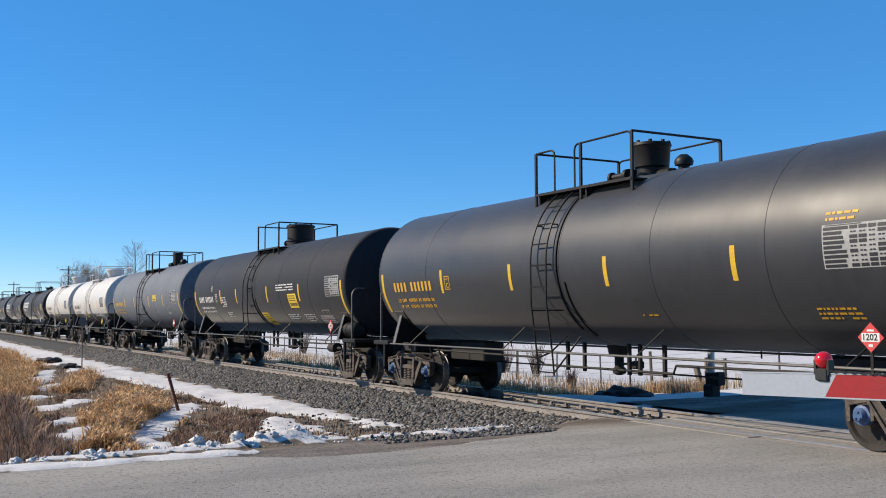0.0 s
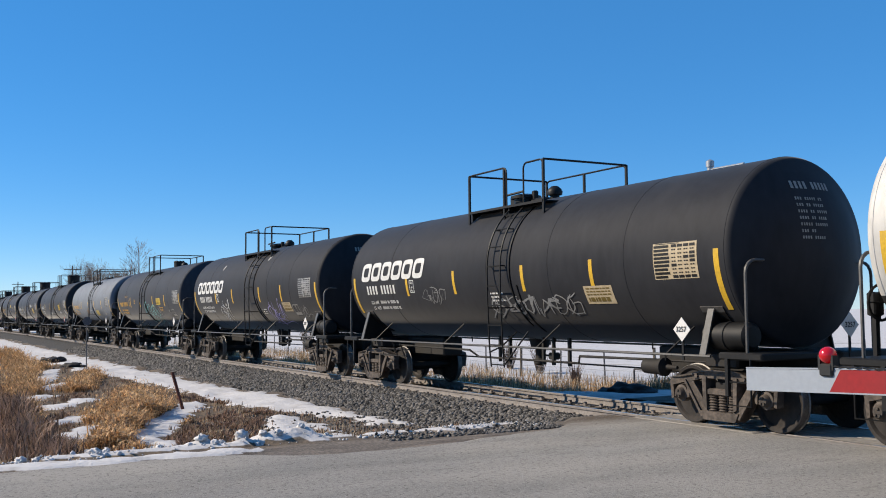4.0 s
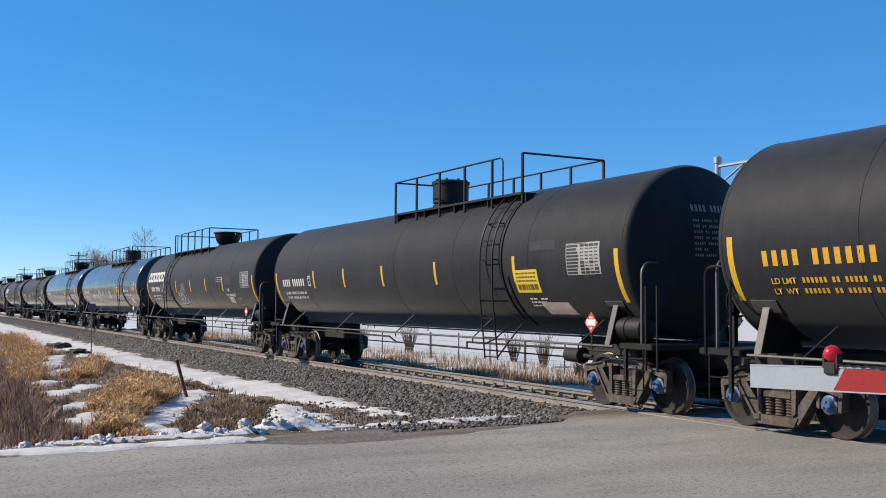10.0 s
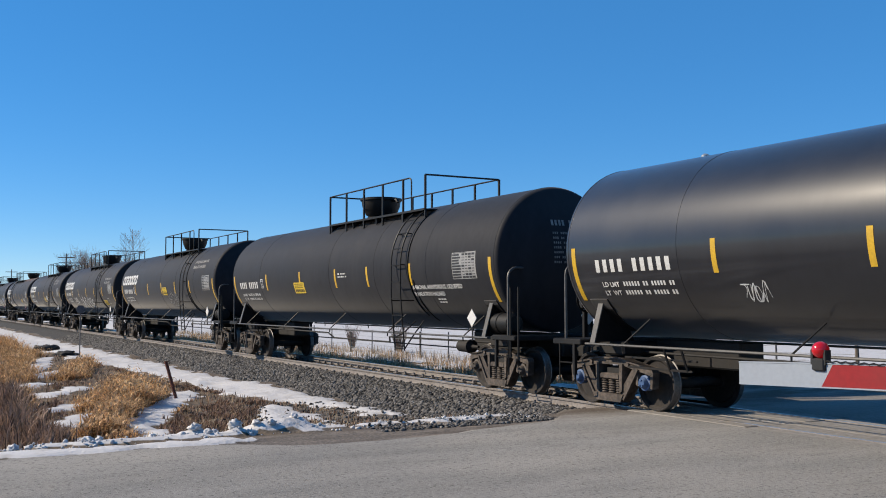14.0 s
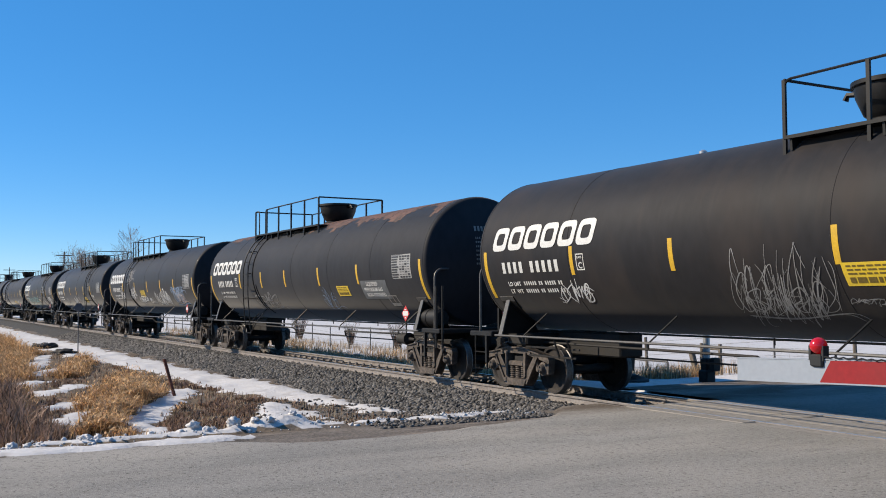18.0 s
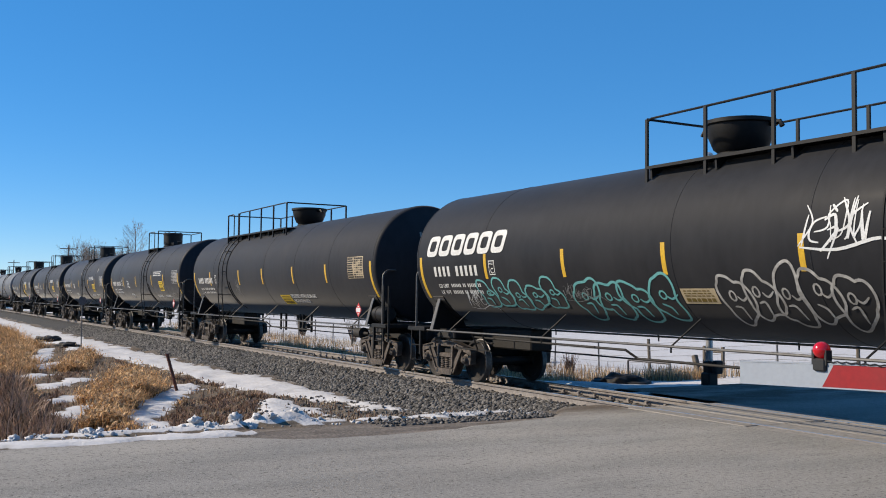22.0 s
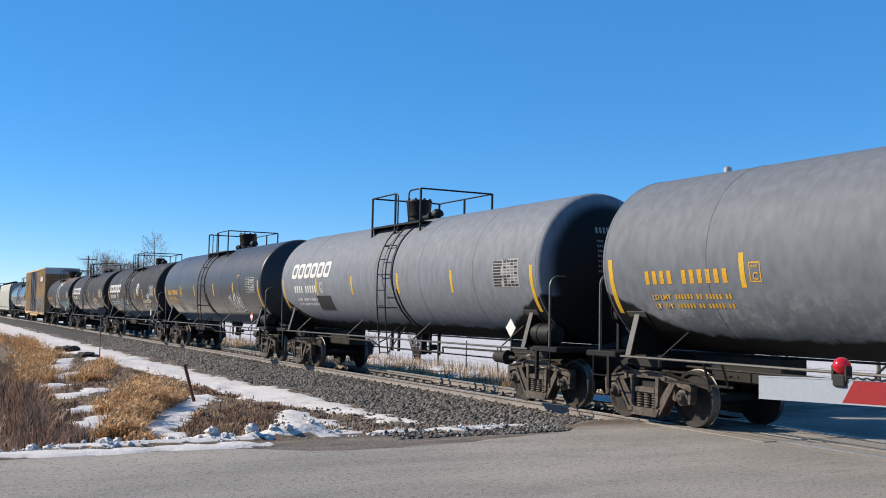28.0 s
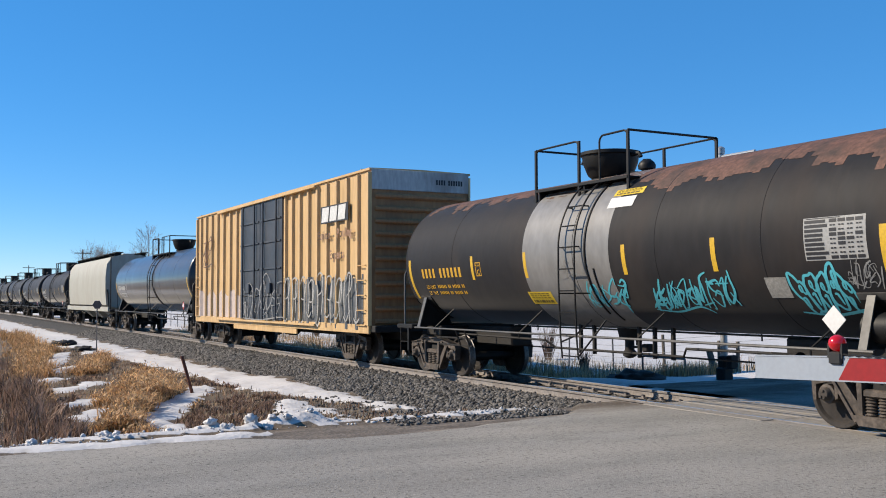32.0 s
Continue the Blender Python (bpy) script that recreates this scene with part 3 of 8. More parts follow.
def make_ground():
    def steps(*spans):
        out = []
        for a, b, d in spans:
            out += list(np.arange(a, b - 1e-6, d))
        return out + [spans[-1][1]]
    xs = steps((-4000, -1000, 500), (-1000, -300, 100), (-300, -140, 20), (-140, -80, 1.0), (-80, -45, 0.5), (-45, -17, 0.16), (-17, -11.8, 0.1), (-11.8, 10, 2.725), (10, 100, 15), (100, 1000, 150), (1000, 4000, 1000))
    ys = steps((-4000, -500, 500), (-500, -60, 55), (-60, -20, 4), (-20, -12, 0.5), (-12, -2.4, 0.12), (-2.4, 2.4, 0.6), (2.4, 12, 0.3), (12, 60, 4), (60, 500, 55), (500, 4000, 500))
    nx, ny = len(xs), len(ys)
    verts, cover = [], []
    for x in xs:
        for y in ys:
            verts.append((x, y, ground_height(x, y)))
            if -140.5 < x < -11.7 and -14 < y < 12.5:
                s = smoothstep(0.34, 0.62, snow_cover(x, y))
            elif y > 2.4:
                s = 0.9 if x < -13.5 or x > ROAD_FAR + 1 else 0.4
            elif x < -13:
                s = 0.45
            else:
                s = 0.0
            grit = max(smoothstep(-16.5, -13.6, x) * smoothstep(-9.5, -5, y), smoothstep(-13.9, -13.4, x), 1 - smoothstep(2.6, 3.3, abs(y) + 0.4 * fnoise(x, y, 0.8, 9.1)))
            if y < -2 and -23 < x < -14:
                grit = max(grit, smoothstep(-5.6, -4.3, y + 0.5 * fnoise(x, y, 0.9, 2.8)) * smoothstep(-23, -19, x))
            cover.append((s, grit, 0.5 + 0.5 * fnoise(x, y, 0.35, 7.7), 1.0))
    faces = [(i * ny + j, (i + 1) * ny + j, (i + 1) * ny + j + 1, i * ny + j + 1) for i in range(nx - 1) for j in range(ny - 1)]
    me = bpy.data.meshes.new("ground")
    me.from_pydata(verts, [], faces)
    at = me.color_attributes.new("cover", "FLOAT_COLOR", "POINT")
    at.data.foreach_set("color", np.array(cover, dtype=np.float32).ravel())
    me.polygons.foreach_set("use_smooth", [True] * len(faces))
    m = bpy.data.materials.new("snow_and_dead_grass_ground")
    m.use_nodes = True
    nt, n = m.node_tree, m.node_tree.nodes
    b = n["Principled BSDF"]
    b.inputs["Roughness"].default_value = 0.85
    att = n.new("ShaderNodeAttribute")
    att.attribute_name = "cover"
    sep = n.new("ShaderNodeSeparateColor")
    nt.links.new(att.outputs["Color"], sep.inputs[0])
    tc = n.new("ShaderNodeTexCoord")

    def nz(scale, detail=6):
        t = n.new("ShaderNodeTexNoise")
        t.inputs["Scale"].default_value, t.inputs["Detail"].default_value = scale, detail
        nt.links.new(tc.outputs["Object"], t.inputs["Vector"])
        return t.outputs[0]

    def blend(a, c, fac):
        x = n.new("ShaderNodeMix")
        x.data_type = "RGBA"
        for sock, v in ((x.inputs[6], a), (x.inputs[7], c)):
            if isinstance(v, tuple):
                sock.default_value = (*v, 1)
            else:
                nt.links.new(v, sock)
        nt.links.new(fac, x.inputs[0])
        return x.outputs[2]

    def math_node(op, a, c):
        x = n.new("ShaderNodeMath")
        x.operation, x.use_clamp = op, True
        for sock, v in zip(x.inputs, (a, c)):
            if isinstance(v, float):
                sock.default_value = v
            else:
                nt.links.new(v, sock)
        return x.outputs[0]

    def sharpen(src, lo, hi):
        r = n.new("ShaderNodeMapRange")
        r.inputs[1].default_value, r.inputs[2].default_value = lo, hi
        nt.links.new(src, r.inputs[0])
        return r.outputs[0]

    litter = blend((0.144, 0.0972, 0.054), (0.0504, 0.036, 0.02448), sharpen(nz(9.0, 10), 0.35, 0.65))
    litter = blend(litter, (0.216, 0.1548, 0.09), sharpen(nz(2.2), 0.5, 0.75))
    gravel = blend((0.075, 0.061, 0.049), (0.18, 0.15, 0.12), sharpen(nz(24.0, 10), 0.4, 0.68))
    mp = n.new("ShaderNodeMapping")
    mp.inputs["Scale"].default_value = (1.0, 0.25, 1.0)
    nt.links.new(tc.outputs["Object"], mp.inputs[0])
    ruts = n.new("ShaderNodeTexNoise")
    ruts.inputs["Scale"].default_value, ruts.inputs["Detail"].default_value, ruts.inputs["Roughness"].default_value = 3.0, 9.0, 0.68
    nt.links.new(mp.outputs[0], ruts.inputs["Vector"])
    gravel = blend(gravel, (0.062, 0.044, 0.031), sharpen(ruts.outputs[0], 0.5, 0.66))
    gravel = blend(gravel, (0.22, 0.175, 0.135), sharpen(ruts.outputs[0], 0.46, 0.34))
    soil = blend(litter, gravel, math_node("MULTIPLY", sep.outputs[1], 1.0))
    snowc = blend((0.50, 0.485, 0.48), (0.36, 0.3348, 0.3096), sharpen(nz(3.1), 0.54, 0.8))
    fac = sharpen(math_node("ADD", math_node("MULTIPLY", sep.outputs[0], 0.8), math_node("MULTIPLY", nz(14.0), 0.2)), 0.42, 0.56)
    nt.links.new(blend(soil, snowc, fac), b.inputs["Base Color"])
    bp = n.new("ShaderNodeBump")
    bp.inputs["Strength"].default_value, bp.inputs["Distance"].default_value = 0.6, 0.03
    nt.links.new(nz(13.0, 8), bp.inputs["Height"])
    nt.links.new(bp.outputs[0], b.inputs["Normal"])
    me.materials.append(m)
    return thing("ground", "snow-patched ground with dead grass beside the railway", "ground", kind="structure", me=me)


make_ground()


def road_slab(name, y0, y1, step):
    g, ys = Geo(), list(np.arange(y0, y1, step)) + [y1]
    rings = []
    for y in ys:
        w = 0.10 * fnoise(y, 0, 0.6, 3.3) + 0.07 * fnoise(y, 0, 2.6, 5.3)
        if y < 0:
            flare = 1.2 * smoothstep(-3.2, -1.7, y) - 0.7 * smoothstep(-8.6, -7.2, y) * (1 - smoothstep(-6.2, -2.6, y))
        else:
            flare = 3.6 * (1 - smoothstep(5.5, 10.5, y))
        xl, xr = ROAD_EDGE + w - flare, ROAD_FAR + 0.5 * w
        zs = -0.015
        rings.append([(xl, y, -0.12), (xl + 0.05, y, zs - 0.03), (xl + 0.25, y, zs), ((xl + xr) / 2, y, zs + 0.012), (xr - 0.25, y, zs), (xr, y, -0.12)])
    g.rings(rings, close=False)
    thing(name, "dusty worn grey asphalt road over the crossing", "road", kind="structure", me=g.mesh(name, ASPHALT, 50))


road_slab("road", -70.0, -1.09, 0.2)
road_slab("road_beyond", 1.24, 120.0, 0.3)


def rail_mesh(x0, x1):
    prof = [(-0.07, -0.175), (0.07, -0.175), (0.07, -0.165), (0.02, -0.145), (0.011, -0.12), (0.011, -0.055), (0.034, -0.042), (0.036, -0.010),
            (0.026, 0.0), (-0.026, 0.0), (-0.036, -0.010), (-0.034, -0.042), (-0.011, -0.055), (-0.011, -0.12), (-0.02, -0.145), (-0.07, -0.165)]
    g = Geo()
    g.rings([[(x, y, z) for y, z in prof] for x in (x0, x1)], caps=True)
    me = g.mesh("rail", RAIL_SIDE, 30)
    me.materials.append(RAIL_HEAD)
    for p in me.polygons:
        if p.center.z > -0.004:
            p.material_index = 1
    return me


track = thing("railway_track", "straight rusty steel railway track on timber ties", "railway track", kind="structure")
for yy in (-0.753, 0.753):
    part("rail", cached("rail", lambda: rail_mesh(-600, 120)), track, pose(0, yy, 0), "rusty rail with a bright worn head")


def make_ballast(x0, x1, name):
    prof = [(-3.3, -0.62), (-2.95, -0.53), (-2.3, -0.38), (-1.75, -0.22), (-1.45, -0.165), (-0.95, -0.16), (-0.8, -0.2), (0, -0.21), (0.8, -0.2), (1.45, -0.19), (1.75, -0.24), (2.3, -0.46), (2.95, -0.72), (3.6, -1.05)]
    xs = []
    x = x0
    while x < x1:
        xs.append(x)
        x += 0.35 if x > -70 else 8.0
    xs.append(x1)
    g = Geo()
    g.rings([[(x, y + 0.09 * fnoise(x, y, 0.7, 2.0), z + 0.02 * fnoise(x, y, 3, 4.0)) for y, z in prof] for x in xs], close=False)
    thing(name, "grey crushed stone ballast bank under the track", "ballast", kind="structure", me=g.mesh(name, BALLAST, 60))


make_ballast(-600, -13.7, "ballast_bank")
make_ballast(-2.3, 120, "ballast_bank_beyond")

ICO = None


def stones_mesh(spots, mat, name):
    """Many small angular stones as one mesh."""
    global ICO
    if ICO is None:
        bm = bmesh.new()
        bmesh.ops.create_icosphere(bm, subdivisions=1, radius=1.0)
        ICO = (np.array([v.co[:] for v in bm.verts]), np.array([[v.index for v in f.verts] for f in bm.faces]))
        bm.free()
    rng = np.random.default_rng(11)
    v0, f0 = ICO
    n = len(spots)
    pts, size = np.array([s[:3] for s in spots]), np.array([s[3] for s in spots])
    v = np.repeat(v0[None], n, 0) * (0.72 + 0.5 * rng.random((n, len(v0), 1)))
    v *= (0.65 + 0.7 * rng.random((n, 1, 3)))
    a = rng.random(n) * 6.283
    c, s = np.cos(a)[:, None], np.sin(a)[:, None]
    v = np.stack([v[..., 0] * c - v[..., 1] * s, v[..., 0] * s + v[..., 1] * c, v[..., 2] * 0.8], -1) * size[:, None, None] + pts[:, None]
    f = (f0[None] + (np.arange(n) * len(v0))[:, None, None]).reshape(-1, 3)
    me = bpy.data.meshes.new(name)
    me.vertices.add(n * len(v0))
    me.vertices.foreach_set("co", v.astype(np.float32).ravel())
    me.loops.add(len(f) * 3)
    me.loops.foreach_set("vertex_index", f.astype(np.int32).ravel())
    me.polygons.add(len(f))
    me.polygons.foreach_set("loop_start", np.arange(0, len(f) * 3, 3, dtype=np.int32))
    me.update(calc_edges=True)
    me.materials.append(mat)
    return me


def bank_z(y):
    knots = ((0, -0.2), (0.8, -0.2), (0.92, -0.16), (1.45, -0.165), (1.75, -0.22), (2.3, -0.38), (2.95, -0.53), (4, -0.55), (9, -0.55))
    for (p, zp), (q, zq) in zip(knots, knots[1:]):
        if p <= abs(y) < q:
            return zp + (zq - zp) * (abs(y) - p) / (q - p)
    return -0.55


def make_stones():
    rng = random.Random(4)
    spots = []
    for _ in range(42000):
        x = -13.6 - 55 * rng.random() ** 1.45
        y = -rng.uniform(0.9, 3.2) if rng.random() < 0.86 else rng.uniform(-0.6, 2.6)
        r = rng.uniform(0.022, 0.058) * (1 + 0.3 * (x < -35))
        spots.append((x, y, bank_z(y) + 0.004, r))
    thing("ballast_stones", "loose angular grey crushed ballast stones", "ballast", kind="stuff", me=stones_mesh(spots, STONE, "ballast_stones"))
    loose = []
    for _ in range(3600):
        x = -13.2 - 9 * rng.random() ** 1.6
        y = -2.6 - 3.2 * rng.random() ** 1.5 - 0.15 * max(0, -x - 16)
        if snow_cover(x, y) < 0.5 + 0.3 * rng.random():
            loose.append((x, y, ground_height(x, y) + 0.005, rng.uniform(0.015, 0.042)))
    thing("scattered_gravel", "scattered dark gravel beside the ballast bank", "gravel", kind="stuff", me=stones_mesh(loose, STONE, "scattered_gravel"))


make_stones()


def make_snow_chunks():
    rng = random.Random(21)
    spots = []
    for _ in range(650):
        y = -11.6 + 9.0 * rng.random()
        thick = 0.35 + 0.9 * max(0, fnoise(0, y, 0.9, 5.5) + 0.2)
        if rng.random() > thick:
            continue
        x = -13.62 - abs(rng.gauss(0, 0.28)) - 0.05
        spots.append((x, y, ground_height(x, y) + 0.01, rng.uniform(0.006, 0.022) * (2.2 if rng.random() < 0.1 else 1)))
    thing("snow_crumbs", "small dirty crumbs of ploughed snow on the verge", "snow", kind="stuff", me=stones_mesh(spots, SNOW, "snow_crumbs"))
    lumps = [(-14.1, -8.34, .17), (-13.95, -8.2, .12), (-14.15, -8.05, .10), (-14.0, -7.78, .2), (-13.85, -7.6, .17), (-14.05, -7.45, .13), (-13.95, -7.25, .12), (-14.18, -7.1, .15), (-14.1, -6.85, .11), (-14.2, -8.7, .1), (-14.05, -8.95, .09),
             (-14.28, -6.03, .10), (-14.16, -5.37, .12), (-14.36, -4.52, .11), (-14.21, -4.18, .11), (-14.43, -3.77, .09), (-14.27, -3.42, .07), (-14.1, -10.74, .16), (-14.0, -10.55, .12), (-13.95, -9.82, .15), (-14.1, -9.65, .1), (-14.2, -5.0, .07), (-14.25, -5.75, .06), (-14.05, -6.45, .08)]
    for i, (x, y, r) in enumerate(lumps):
        bm = bmesh.new()
        bmesh.ops.create_icosphere(bm, subdivisions=3, radius=0.6 * r)
        for v in bm.verts:
            d = v.co.normalized()
            v.co *= 0.78 + 0.55 * noise.noise(d * 2.0 + Vector((i * 3.7, 0, 0))) + 0.3 * noise.noise(d * 5 + Vector((0, i * 2.1, 0))) + 0.12 * noise.noise(d * 11)
            v.co.z = max(v.co.z * 0.85, -0.35 * r)
        me = bpy.data.meshes.new("snow_chunk")
        bm.to_mesh(me)
        bm.free()
        me.polygons.foreach_set("use_smooth", [True] * len(me.polygons))
        me.materials.append(SNOW)
        r *= 0.6
        thing("snow_chunk", "frozen lump of ploughed snow on the road verge", "snow", "snow lumps along the road", me=me, m=pose(x, y, ground_height(x, y) + 0.12 * r))


make_snow_chunks()


def blades(spots, mat, name, label, wide=0.007, wind=0.04):
    """Bent grass blades; a spot is x, y, z, height, lean."""
    rng = np.random.default_rng(5)
    n = len(spots)
    s = np.array(spots)
    base, hgt, lean = s[:, :3], s[:, 3:4], s[:, 4:5]
    a = rng.random(n) * 6.283
    d = np.stack([np.cos(a), np.sin(a), np.zeros(n)], 1)
    tilt = np.stack([np.cos(a + 1.3), np.sin(a + 1.3), np.zeros(n)], 1) * lean
    tilt[:, 0] += wind
    w = wide * (0.7 + 0.8 * rng.random((n, 1)))
    up = np.array([[0, 0, 1.0]])
    mid = base + up * hgt * 0.55 + tilt * hgt * 0.3
    tip = base + up * hgt * (0.95 - 0.25 * lean) + tilt * hgt
    v = np.stack([base - d * w, base + d * w, mid + d * w * 0.8, mid - d * w * 0.8, tip], 1)
    k = (np.arange(n) * 5)[:, None]
    f = np.concatenate([k + np.array([[0, 1, 2]]), k + np.array([[0, 2, 3]]), k + np.array([[3, 2, 4]])], 1).reshape(-1, 3)
    me = bpy.data.meshes.new(name)
    me.vertices.add(n * 5)
    me.vertices.foreach_set("co", v.astype(np.float32).ravel())
    me.loops.add(len(f) * 3)
    me.loops.foreach_set("vertex_index", f.astype(np.int32).ravel())
    me.polygons.add(len(f))
    me.polygons.foreach_set("loop_start", np.arange(0, len(f) * 3, 3, dtype=np.int32))
    me.update(calc_edges=True)
    me.materials.append(mat)
    thing(name, label, "grass", kind="stuff", me=me)


def drifted(x, y):
    """On a drift or just in front of one, where tall blades lie flat."""
    return any(seg_dist(x, y, ax, ay, bx, by) < w + 0.12 or seg_dist(x - 0.7, y + 0.35, ax, ay, bx, by) < 0.8 * w for ax, ay, bx, by, w in DRIFTS)


def make_grass():
    rng = random.Random(8)

    gold, tan, brown = [], [], []
    def ridge(out, ax, ay, bx, by, wide, count, h0, h1, lean=0.5, bare=0.6):
        """Tufts along a line, each a handful of blades that fan out from one root."""
        for _ in range(int(0.85 * count / 16)):
            t, q = rng.uniform(-0.04, 1.04), rng.gauss(0, 0.5)
            cx, cy = ax + (bx - ax) * t + rng.gauss(0, 0.15), ay + (by - ay) * t + wide * q
            if cx > -14.2 or -3.2 < cy < 0 or snow_cover(cx, cy) > bare + 0.25 * rng.random() or fnoise(cx, cy, 1.5, 9.9) < 0.5 * rng.random() - 0.3 or drifted(cx, cy):
                continue
            tall = (1.1 - 0.3 * min(1.6, abs(q) * 1.3)) * (1 + 0.5 * fnoise(cx, cy, 1.4, 2.7)) * rng.uniform(0.75, 1.25)
            size = 0.03 + 0.22 * h1 * rng.random()
            for _ in range(rng.randrange(9, 24)):
                x, y = cx + rng.gauss(0, size), cy + rng.gauss(0, size)
                out.append((x, y, ground_height(x, y) - 0.02, max(0.05, rng.uniform(h0, h1) * tall), lean * (0.4 + 1.2 * rng.random())))
    # golden tussocks in the ditch, with snow between them
    for row in ((-17.6, -8.95, -21.0, -8.0, 0.5, 9000, .2, .4), (-21.0, -8.0, -25.5, -6.75, 0.75, 15000, .26, .5), (-25.0, -7.0, -29.5, -6.1, 0.6, 9000, .28, .5), (-23.2, -8.35, -26.0, -7.6, 0.3, 2200, .2, .4),
                (-31, -8.9, -43, -7.3, 0.9, 9000, .3, .6), (-43, -7.4, -68, -6.1, 1.0, 11000, .3, .6), (-66, -7.2, -130, -6.6, 1.5, 9000, .4, .7), (-32.5, -7.4, -40, -5.6, 0.55, 7000, .25, .45), (-23.0, -9.5, -29, -9.0, 0.3, 1600, .2, .35)):
        ridge(gold, *row, 0.95, 0.75)
    # brown weeds nearer the road
    for row in ((-16.4, -10.2, -22.5, -9.9, 0.6, 6500, .25, .62), (-22.5, -9.95, -30, -9.5, 0.6, 4500, .25, .6), (-17.2, -9.75, -20.5, -9.6, 0.22, 1600, .2, .5), (-29, -10.2, -40, -9.6, 0.8, 3000, .3, .6), (-15.0, -10.9, -18, -11.2, 0.5, 1500, .2, .4), (-19, -11.4, -30, -11.2, 0.6, 2500, .3, .6)):
        ridge(brown, *row, 0.4, 0.6)
    # low brown stubble by the stake
    for row in ((-17.7, -7.55, -21.6, -6.6, 0.6, 8000, .05, .16), (-18.6, -6.6, -22.4, -5.4, 0.65, 9000, .05, .16), (-20.2, -5.5, -22.8, -4.7, 0.5, 4000, .05, .15), (-25.6, -4.75, -28, -5.05, 0.35, 1800, .05, .15), (-18.2, -8.3, -20.5, -7.3, 0.3, 1500, .05, .2)):
        ridge(brown, *row, 0.4, 0.55)
    for row in ((-17.7, -7.55, -21.6, -6.6, 0.6, 1200, .05, .18), (-18.6, -6.6, -22.4, -5.2, 0.7, 1800, .05, .18)):
        ridge(tan, *row, 0.4, 0.55)
    # reddish flattened litter between the tussocks
    for row in ((-28.5, -8.1, -33, -7.2, 0.5, 2600, .05, .18), (-29.5, -5.6, -36, -5.2, 0.3, 1800, .05, .16), (-22.0, -9.0, -26.0, -8.6, 0.25, 1500, .06, .2), (-16.0, -9.0, -17.6, -8.3, 0.3, 1600, .04, .16), (-15.2, -7.6, -17.4, -6.6, 0.4, 1800, .03, .1), (-14.8, -9.8, -16.2, -9.2, 0.3, 1200, .04, .2)):
        ridge(brown, *row, 0.9, 0.6)
    # short stubble over the whole verge
    for _ in range(22000):
        x, y = -14.3 - 34 * rng.random() ** 1.4, -3.6 - 8.2 * rng.random()
        if snow_cover(x, y) < 0.42:
            (tan if rng.random() < 0.5 else brown).append((x, y, ground_height(x, y) - 0.01, rng.uniform(0.04, 0.17), 0.5 * rng.random()))
    # tan grass along the far foot of the bank and under the fence
    for _ in range(24000):
        x = -19.2 - 58 * rng.random() ** 1.3
        y = 5.3 + abs(rng.gauss(0, 1.2)) + (1.0 if rng.random() < 0.2 else 0)
        if fnoise(x, y, 0.7, 6.6) < -0.12:
            continue
        (gold if rng.random() < 0.35 else tan).append((x, y, ground_height(x, y) - 0.02, rng.uniform(0.2, 0.55) * (1 + 0.5 * fnoise(x, y, 0.6, 3.9)), 0.6 * rng.random()))
    for _ in range(4000):
        x, y = -18.5 - 68 * rng.random(), rng.gauss(9.0, 0.5)
        tan.append((x, y, ground_height(x, y) - 0.02, rng.uniform(0.15, 0.55), 0.5 * rng.random()))
    leaves = [(x + rng.gauss(0, 0.04), y + rng.gauss(0, 0.04), z + h * rng.uniform(0.35, 1.0), rng.uniform(0.05, 0.12), rng.uniform(0.7, 2.0)) for x, y, z, h, lean in gold if y < 0 and x > -50 and rng.random() < 0.55]
    blades(leaves, GRASS_LEAF, "dry_grass_leaves", "curled pale leaves and seed heads of the dry grass", 0.012)
    blades(gold, GRASS_GOLD, "golden_grass", "golden dry grass tussocks in the ditch", 0.0095)
    blades(tan, GRASS_TAN, "tan_grass", "pale tan dead grass along the track", 0.007)
    blades(brown, GRASS_BROWN, "brown_weeds", "brown dead weeds and stubble on the verge", 0.0105)


make_grass()

# ---- the train ----
RADIUS, AXIS_Z = 1.53, 2.75
SPEED, SLOWING = 19.1233, -0.0049194
CARS = []


def wrapped(x, v, e):
    """A place on the near side of a tank: along it, by arc from the middle height, and how far proud."""
    a = v / RADIUS
    return (x, -(RADIUS + e) * math.cos(a), AXIS_Z + (RADIUS + e) * math.sin(a))


def flat_side(y):
    return lambda x, v, e: (x, y - e, v)


def patch(g, x0, x1, v0, v1, e=0.004, on=wrapped, slant=0.0):
    n = max(1, int(abs(v1 - v0) / 0.13) + 1)
    rows = [v0 + (v1 - v0) * k / n for k in range(n + 1)]
    pts = []
    for v in rows:
        d = slant * (v - v0)
        pts += [on(x0 + d, v, e), on(x1 + d, v, e)]
    return g.add(pts, [(2 * k, 2 * k + 1, 2 * k + 3, 2 * k + 2) for k in range(n)])


def stroke(g, pts, w, e=0.005, on=wrapped):
    """A painted line of constant width through points."""
    left, right = [], []
    for i, (x, v) in enumerate(pts):
        a, c = pts[max(0, i - 1)], pts[min(len(pts) - 1, i + 1)]
        dx, dv = c[0] - a[0], c[1] - a[1]
        k = math.hypot(dx, dv) or 1
        ox, ov = -dv / k * w / 2, dx / k * w / 2
        left.append(on(x + ox, v + ov, e))
        right.append(on(x - ox, v - ov, e))
    n = len(pts)
    return g.add(left + right, [(i, i + 1, n + i + 1, n + i) for i in range(n - 1)])


